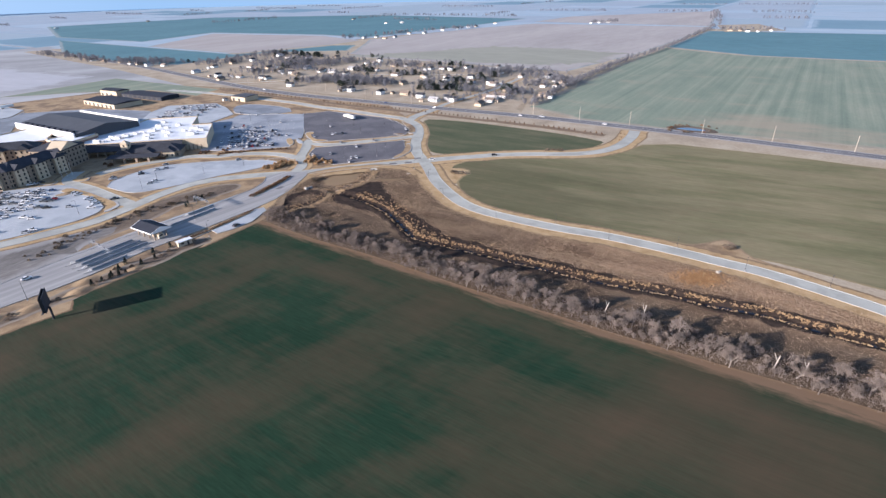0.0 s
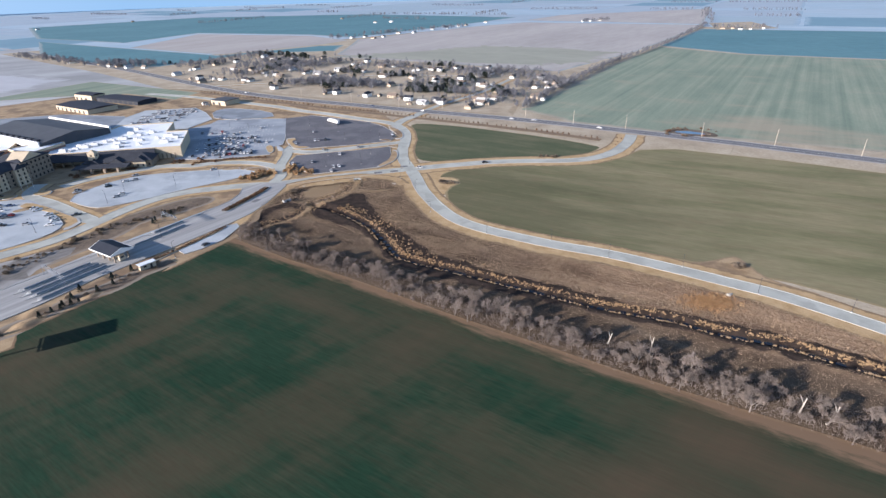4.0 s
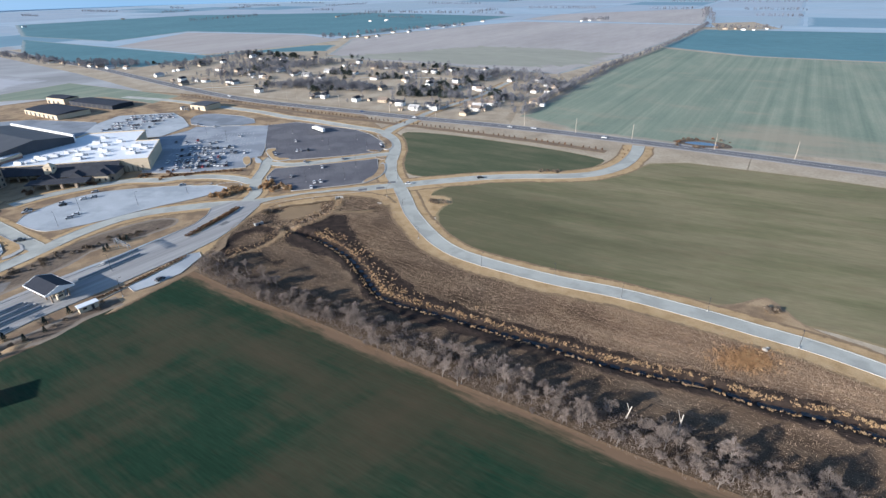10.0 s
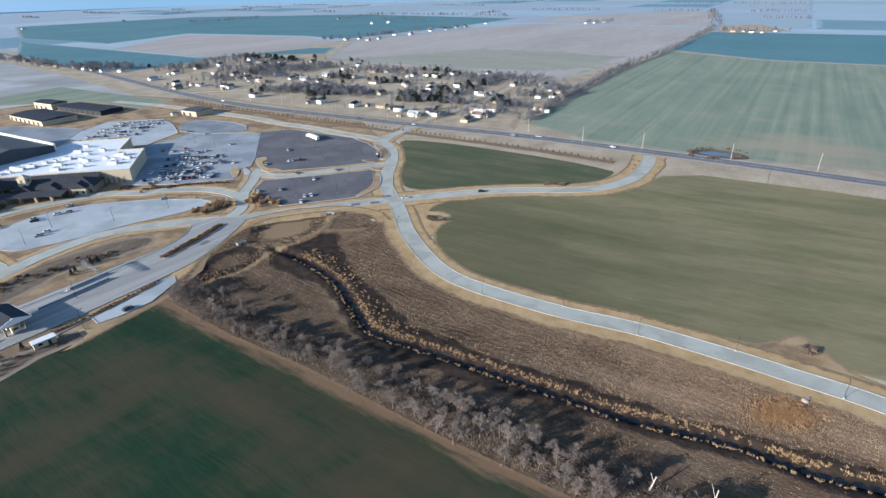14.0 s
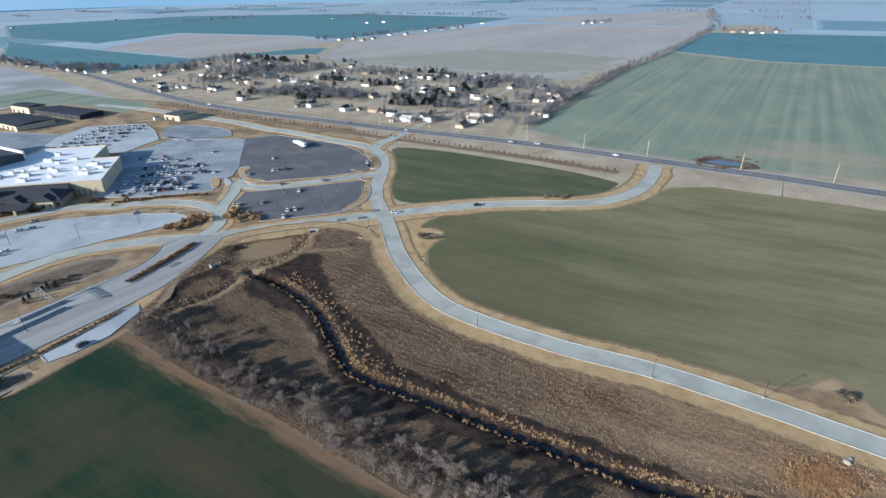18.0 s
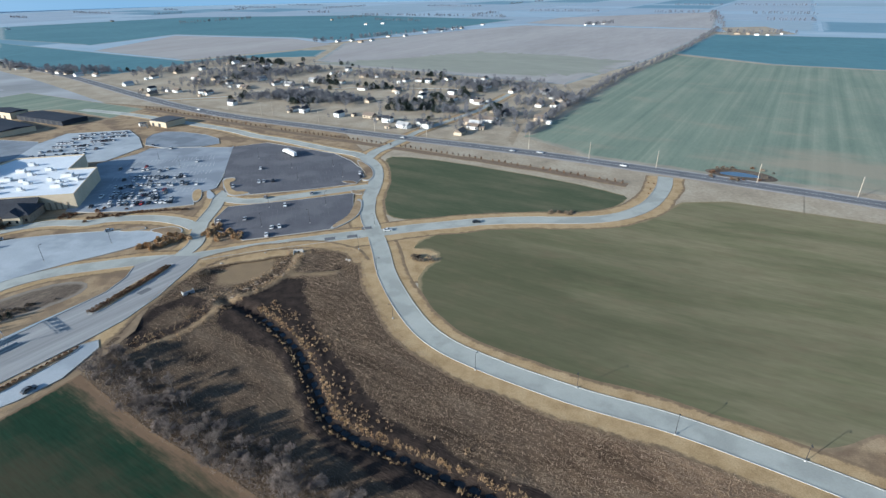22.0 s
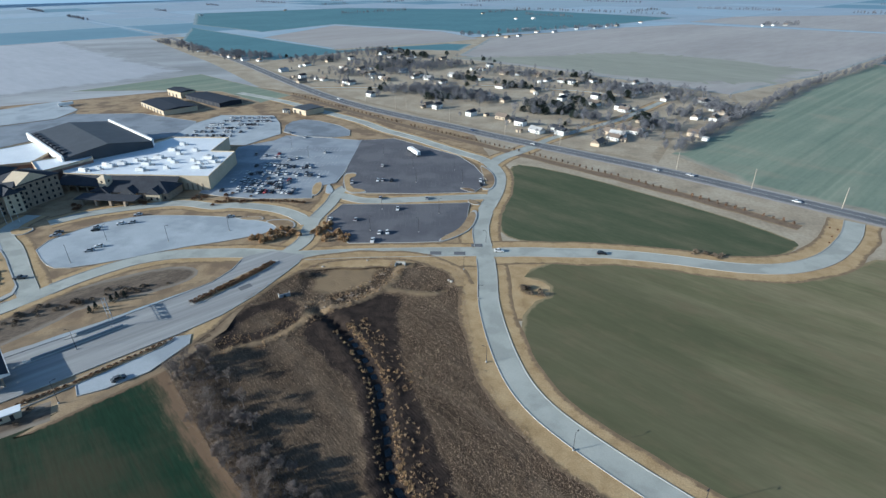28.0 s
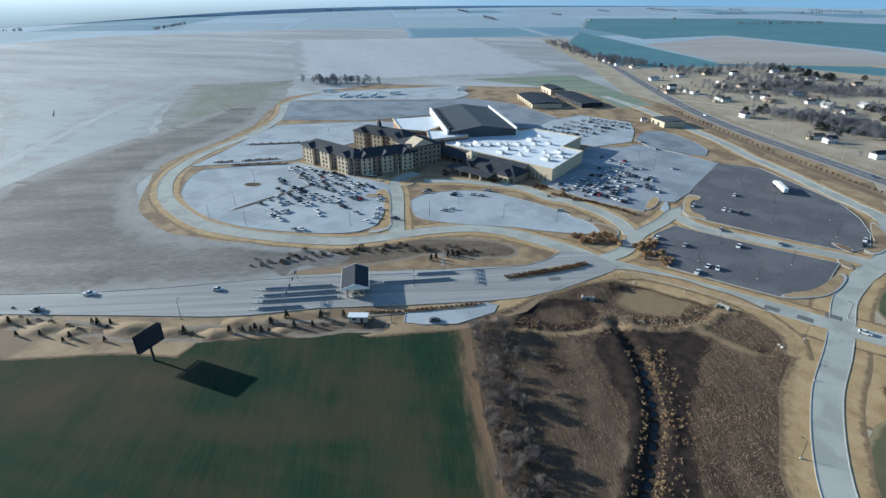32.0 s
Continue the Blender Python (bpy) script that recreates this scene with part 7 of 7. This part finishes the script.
for row in range(6):
    for k in range(17):
        if rng.random() < 0.62:
            p = Vector((-337 + 2.9 * k + row * 1.5, 401 + 0.6 * k + 14.0 * row))
            if inside(p, [(-338, 399), (-350, 445), (-346, 478), (-296, 487), (-276, 460), (-256, 428), (-264, 394), (-290, 388)]):
                park(p.x, p.y, 101 + rng.choice((0, 180)) + rng.gauss(0, 2), 0.26)
for (ax, ay), (bx, by) in (((-222, 363), (-214, 367)), ((-216, 347), (-182, 348)), ((-207, 331), (-174, 332)), ((-214, 315), (-178, 309)), ((-208, 299), (-167, 298)), ((-212, 308), (-172, 304))):
    n = int(math.hypot(bx - ax, by - ay) / 2.9)
    for k in range(n + 1):
        if rng.random() < 0.8:
            park(ax + (bx - ax) * k / n, ay + (by - ay) * k / n, 101 + rng.choice((0, 180)) + rng.gauss(0, 2), 0.27)
for row in range(3):
    for k in range(14):
        if rng.random() < 0.6:
            park(-216 + 2.9 * k + row * -3, 292 + 0.55 * k + 17 * row, 101 + rng.choice((0, 180)) + rng.gauss(0, 2), 0.27)
for x, y, a, z in ((-250, 21, 55, 0.2), (-249, 2, 235, 0.2), (-219, 66, 55, 0.2), (-140, 126, 60, 0.22), (-90, 476, -31, 0.18), (-265, 579, -31, 0.18), (-33, 444, 149, 0.18), (57, 398, -31, 0.18), (78, 391, -31, 0.18),
                   (132, 355, -31, 0.18), (-30, 250, 12, 0.13), (19, 259, 8, 0.13)):
    park(x, y, a, z, 3 if x == -140 else None)

semi = empty("semi_truck", Matrix.Translation((-119, 397, 0.26)) @ Matrix.Rotation(math.atan2(-13, 11), 4, "Z"), "white semi-trailer truck parked on the asphalt", "truck")
part("trailer", box_bm((15.6, 2.6, 2.8), (0.5, 0, 2.6), 0.04), m_trim, semi)
cab = part("cab", box_bm((2.4, 2.4, 2.3), (-10.0, 0, 1.9), 0.2), CAR_PAINTS[0][1], semi)
part("windscreen", box_bm((0.1, 2.0, 0.8), (-11.2, 0, 2.4), 0.02), m_glass, cab)
part("hood", box_bm((1.7, 2.0, 1.2), (-12.0, 0, 1.3), 0.15), CAR_PAINTS[0][1], semi)
part("chassis", box_bm((20, 0.9, 0.25), (-2.6, 0, 0.95)), m_dark_metal, semi)
for x in (-11.8, -8.4, -7.1, 5.8, 7.1):
    for s in (-1, 1):
        part("wheel", tube_bm((x, s * 0.75, 0.52), (x, s * 1.25, 0.52), 0.52, 0.52, 12), m_rubber, semi)
TRAILERS = [(-643, 340, 60), (-600, 338, 120), (-586, 352, 120), (-575, 398, 60), (-577, 368, 120), (-543, 482, 60)]
for k, (x, y, a) in enumerate(TRAILERS):
    m = Matrix.Translation((x, y, 0.28)) @ Matrix.Rotation(radians(a), 4, "Z")
    if k == 0:
        tr = empty("cargo_trailer", m, "white cargo trailer parked on the gravel lot", "trailer", "cargo trailers")
        part("box", box_bm((14, 2.6, 2.8), (0, 0, 2.5), 0.04), m_trim, tr)
        for wx in (-5.2, -4.0):
            for s in (-1, 1):
                part("wheel", tube_bm((wx, s * 0.75, 0.52), (wx, s * 1.25, 0.52), 0.52, 0.52, 10), m_rubber, tr)
        part("landing_gear", box_bm((0.2, 1.8, 1.1), (4.5, 0, 0.56)), m_dark_metal, tr)
    else:
        copy_thing(tr, m)

# ---- more of the casino ----
for x, y, a, s in ((-308, 297, 0, 3), (-313, 284, 0, 4), (-302, 295, 10, 3.5), (-298, 301, 10, 4), (-281, 304, 10, 4), (-284, 319, 10, 4.5), (-276, 293, 10, 4), (-287, 337, 10, 4), (-249, 327, 10, 5), (-243, 306, 10, 4.5),
                   (-240, 319, 10, 4), (-290, 352, 10, 3), (-270, 340, 10, 3), (-294, 309, 10, 2.4), (-289, 312, 10, 2.6), (-272, 316, 10, 2.2), (-266, 312, 10, 2.4), (-262, 300, 10, 2.0),
                   (-305, 288, 10, 2.4), (-255, 318, 10, 2.2), (-276, 330, 10, 2.4), (-247, 314, 10, 2.0)):
    t = empty("rooftop_unit", Matrix.Translation((x, y, 8.78)) @ Matrix.Rotation(radians(a), 4, "Z"), "boxy pale air-handling unit on the white roof", "air conditioner", "rooftop units")
    part("housing", box_bm((s, s * 0.6, 1.7), (0, 0, 0.95), 0.05), m_trim, t)
    t.scale = (1.35, 1.35, 1.3)
    part("curb", box_bm((s * 0.9, s * 0.5, 0.12), (0, 0, 0.05)), m_steel, t)
    part("duct", box_bm((s * 0.6, 0.9, 0.8), (s * 0.75, 0, 0.45), 0.04), m_steel, t)
    part("fan_cowl", tube_bm((0, 0, 1.78), (0, 0, 2.05), s * 0.18, s * 0.18, 10), m_steel, t)
tower = empty("entry_tower", pose(-280, 268, 0), "square tan tower with a small pyramid roof", "tower")
part("wall", box_bm((5.4, 5.4, 12.2), (0, 0, 6.1)), m_stucco, tower)
mesh_ob("roof", [(-3.1, -3.1, 12.15), (3.1, -3.1, 12.15), (3.1, 3.1, 12.15), (-3.1, 3.1, 12.15), (0, 0, 14.6)], [(0, 1, 4), (1, 2, 4), (2, 3, 4), (3, 0, 4), (3, 2, 1, 0)], m_stucco, tower, "tan pyramid roof")
for s, a in ((0, 0), (1, 90), (2, 180), (3, 270)):
    wn_ob = part("window", box_bm((1.3, 0.12, 1.3), (0, -2.73, 10.4)), m_glass, tower)
    wn_ob.matrix_local = Matrix.Rotation(radians(a), 4, "Z")
porte = empty("porte_cochere", pose(-262, 268, 0), "dark-roofed entry hall with stone piers", "building")
wing(porte, (-286, 262), (-238, 270), 17, 5.2, 9.6, 1, (1,))
for k in range(4):
    x, y = -284 + 9 * k, 252 + 1.5 * k
    pr = part("pier", box_bm((1.8, 1.8, 4.2), (x + 262, y - 268, 2.1), 0.08), m_stone, porte)
mesh_ob("canopy_roof", [(-26, -18, 4.2), (12, -12, 4.2), (12, -5, 5.4), (-26, -10, 5.4), (-26, -18, 3.8), (12, -12, 3.8), (12, -5, 3.8), (-26, -10, 3.8)],
        [(0, 1, 2, 3), (4, 7, 6, 5), (0, 4, 5, 1), (1, 5, 6, 2), (2, 6, 7, 3), (3, 7, 4, 0)], m_roof_slate, porte)
for k in range(10):
    x, y = -258 + 3.2 * k, 287.2 + 0.56 * k
    part("column", box_bm((0.9, 0.5, 4.4), (x + 290, y - 320 - 1.0, 2.2)), m_stone, casino)
for x, y in ((-303, 219), (-300, 220.5), (-297, 222)):
    t = empty("flagpole", pose(x, y, 0), "white flagpole by the hotel drive", "flagpole", "flagpoles")
    part("pole", tube_bm((0, 0, 0), (0, 0, 11), 0.09, 0.04, 8), m_trim, t)
    part("base", tube_bm((0, 0, 0), (0, 0, 0.5), 0.35, 0.3, 10), m_kerb, t)


def metal_building(name, a, b, depth, h, rise, wall, roof_m, label):
    a, b = Vector((*a, 0)), Vector((*b, 0))
    ln = (b - a).length
    t = empty(name, Matrix.Translation(a) @ Matrix.Rotation(math.atan2(b.y - a.y, b.x - a.x), 4, "Z"), label, "building")
    part("wall", box_bm((ln, depth, h), (ln / 2, depth / 2, h / 2)), wall, t)
    mesh_ob("roof", [(-0.4, -0.4, h), (ln + 0.4, -0.4, h), (ln + 0.4, depth + 0.4, h), (-0.4, depth + 0.4, h), (-0.4, depth / 2, h + rise), (ln + 0.4, depth / 2, h + rise), (-0.4, -0.4, h - 0.3), (ln + 0.4, -0.4, h - 0.3),
                     (ln + 0.4, depth + 0.4, h - 0.3), (-0.4, depth + 0.4, h - 0.3)], [(0, 1, 5, 4), (2, 3, 4, 5), (0, 6, 7, 1), (2, 8, 9, 3), (3, 9, 6, 0, 4), (1, 7, 8, 2, 5), (6, 9, 8, 7)], roof_m, t)
    for k in range(max(2, int(ln / 9))):
        part("bay_door", box_bm((3.4, 0.12, 3.4), (4 + 9 * k, -0.04, 1.7)), m_dark_metal, t)
    return t


metal_building("barn_hall", (-461, 500), (-404, 466), 34, 5.2, 1.6, m_stucco, m_navy, "long tan hall with a dark metal roof")
metal_building("barn_hall", (-476, 560), (-446, 545), 18, 7.0, 1.5, m_stucco, m_navy, "tan hall with a dark flat roof behind the larger hall")
metal_building("barn_hall", (-440, 545), (-372, 512), 26, 4.5, 1.0, m_navy, m_navy, "low wide dark-roofed barn wing")
metal_building("store", (-283, 507), (-263, 497), 22, 5.5, 0.6, m_stucco, m_roof_metal, "small tan store by the highway")
metal_building("store", (-294, 506), (-289, 503), 5, 3.2, 0.4, m_white, m_roof_metal, "small white kiosk beside the store")

rng = random.Random(55)
for _ in range(22):
    a = rng.uniform(0, 6.28)
    plant("shrub", 205 + 21 * math.cos(a) + rng.gauss(0, 2), 332 + 13 * math.sin(a) + rng.gauss(0, 2), [rng.choice(SHRUB + SCRUB)], rng.uniform(0.8, 1.7), "rusty scrub shrub round the pond", "shrub", "pond shrubs", 0, rng.uniform(0, 6))
# ---- creek water, culverts, rocks, pond ----
tagged(ribbon("creek_water", CREEK[6:], 1.0, -1.18, m_water), "dark still water in the creek bed", "water", "", "structure")
tagged(part("pond", slab_bm(rounded([(192, 338), (204, 340), (216, 331), (216, 324), (206, 327), (196, 332)], 2), 0.0, 0.075), m_pond), "small blue pond beside the highway", "pond", "", "structure")
tagged(part("pond_bank", slab_bm(rounded([(183, 345), (205, 348), (224, 335), (226, 316), (206, 318), (190, 331)], 2), 0.0, 0.066), m_scrub), "dark muddy bank round the pond", "bank", "", "structure")
for x, y, a in ((-73, 226, 8), (-112, 187, 220)):
    t = empty("culvert", Matrix.Translation((x, y, -0.1)) @ Matrix.Rotation(radians(a), 4, "Z"), "concrete culvert headwall above the drain", "culvert", "culverts")
    # the western headwall's darker grey has its shade put into the colour
    part("headwall", box_bm((4.4, 0.4, 1.9), (0, 0, 0.8), 0.05), m_kerb if y > 200 else m_lot_worn, t)
    for s in (-1, 1):
        w_ob = part("wing_wall", box_bm((0.35, 2.4, 1.5), (s * 2.3, -1.1, 0.6), 0.05), m_kerb, t)
    part("pipe", tube_bm((0, -0.25, 0.5), (0, 0.6, 0.5), 0.6, 0.6, 12), m_rubber, t)
rng = random.Random(8)


def rock_bm(size, seed):
    bm = bmesh.new()
    bmesh.ops.create_icosphere(bm, subdivisions=2, radius=size)
    for vv in bm.verts:
        vv.co *= 1 + 0.28 * noise.noise(vv.co / size * 1.3 + Vector((seed, 0, 0)))
        vv.co.z *= 0.65
    return bm


for k, (x, y, s) in enumerate(((108, 65, 1.0), (109.5, 66, 0.7), (-46, 216, 0.8), (-47.5, 217, 0.6), (-108, 215, 0.6), (-90, 226, 0.5))):
    r = part("rock", rock_bm(s, k), m_deadwood)
    r.matrix_world = Matrix.Translation((x, y, s * 0.3))
    tagged(r, "pale weathered boulder in the grass", "rock", "boulders")
for k in range(60):
    p = rng.choice(DRAIN)
    s = rng.uniform(0.25, 0.6)
    x, y = p.x + rng.gauss(0, 3), p.y + rng.gauss(0, 3)
    r = part("rubble", rock_bm(s, k + 20), m_stone)
    r.matrix_world = Matrix.Translation((x, y, relief(x, y)[0] + s * 0.15))
    tagged(r, "brown rubble stone by the drain", "rock", "drain rubble")
for x, y in ((136, 316), (139, 314), (133, 304), (129, 296)):
    t = empty("marker_sign", pose(x, y, 0), "small orange marker sign by the junction", "sign", "junction markers")
    part("post", tube_bm((0, 0, 0), (0, 0, 1.2), 0.04, 0.04, 6), m_steel, t)
    part("panel", box_bm((0.9, 0.06, 0.9), (0, 0, 1.4), 0.01), m_shrub, t)
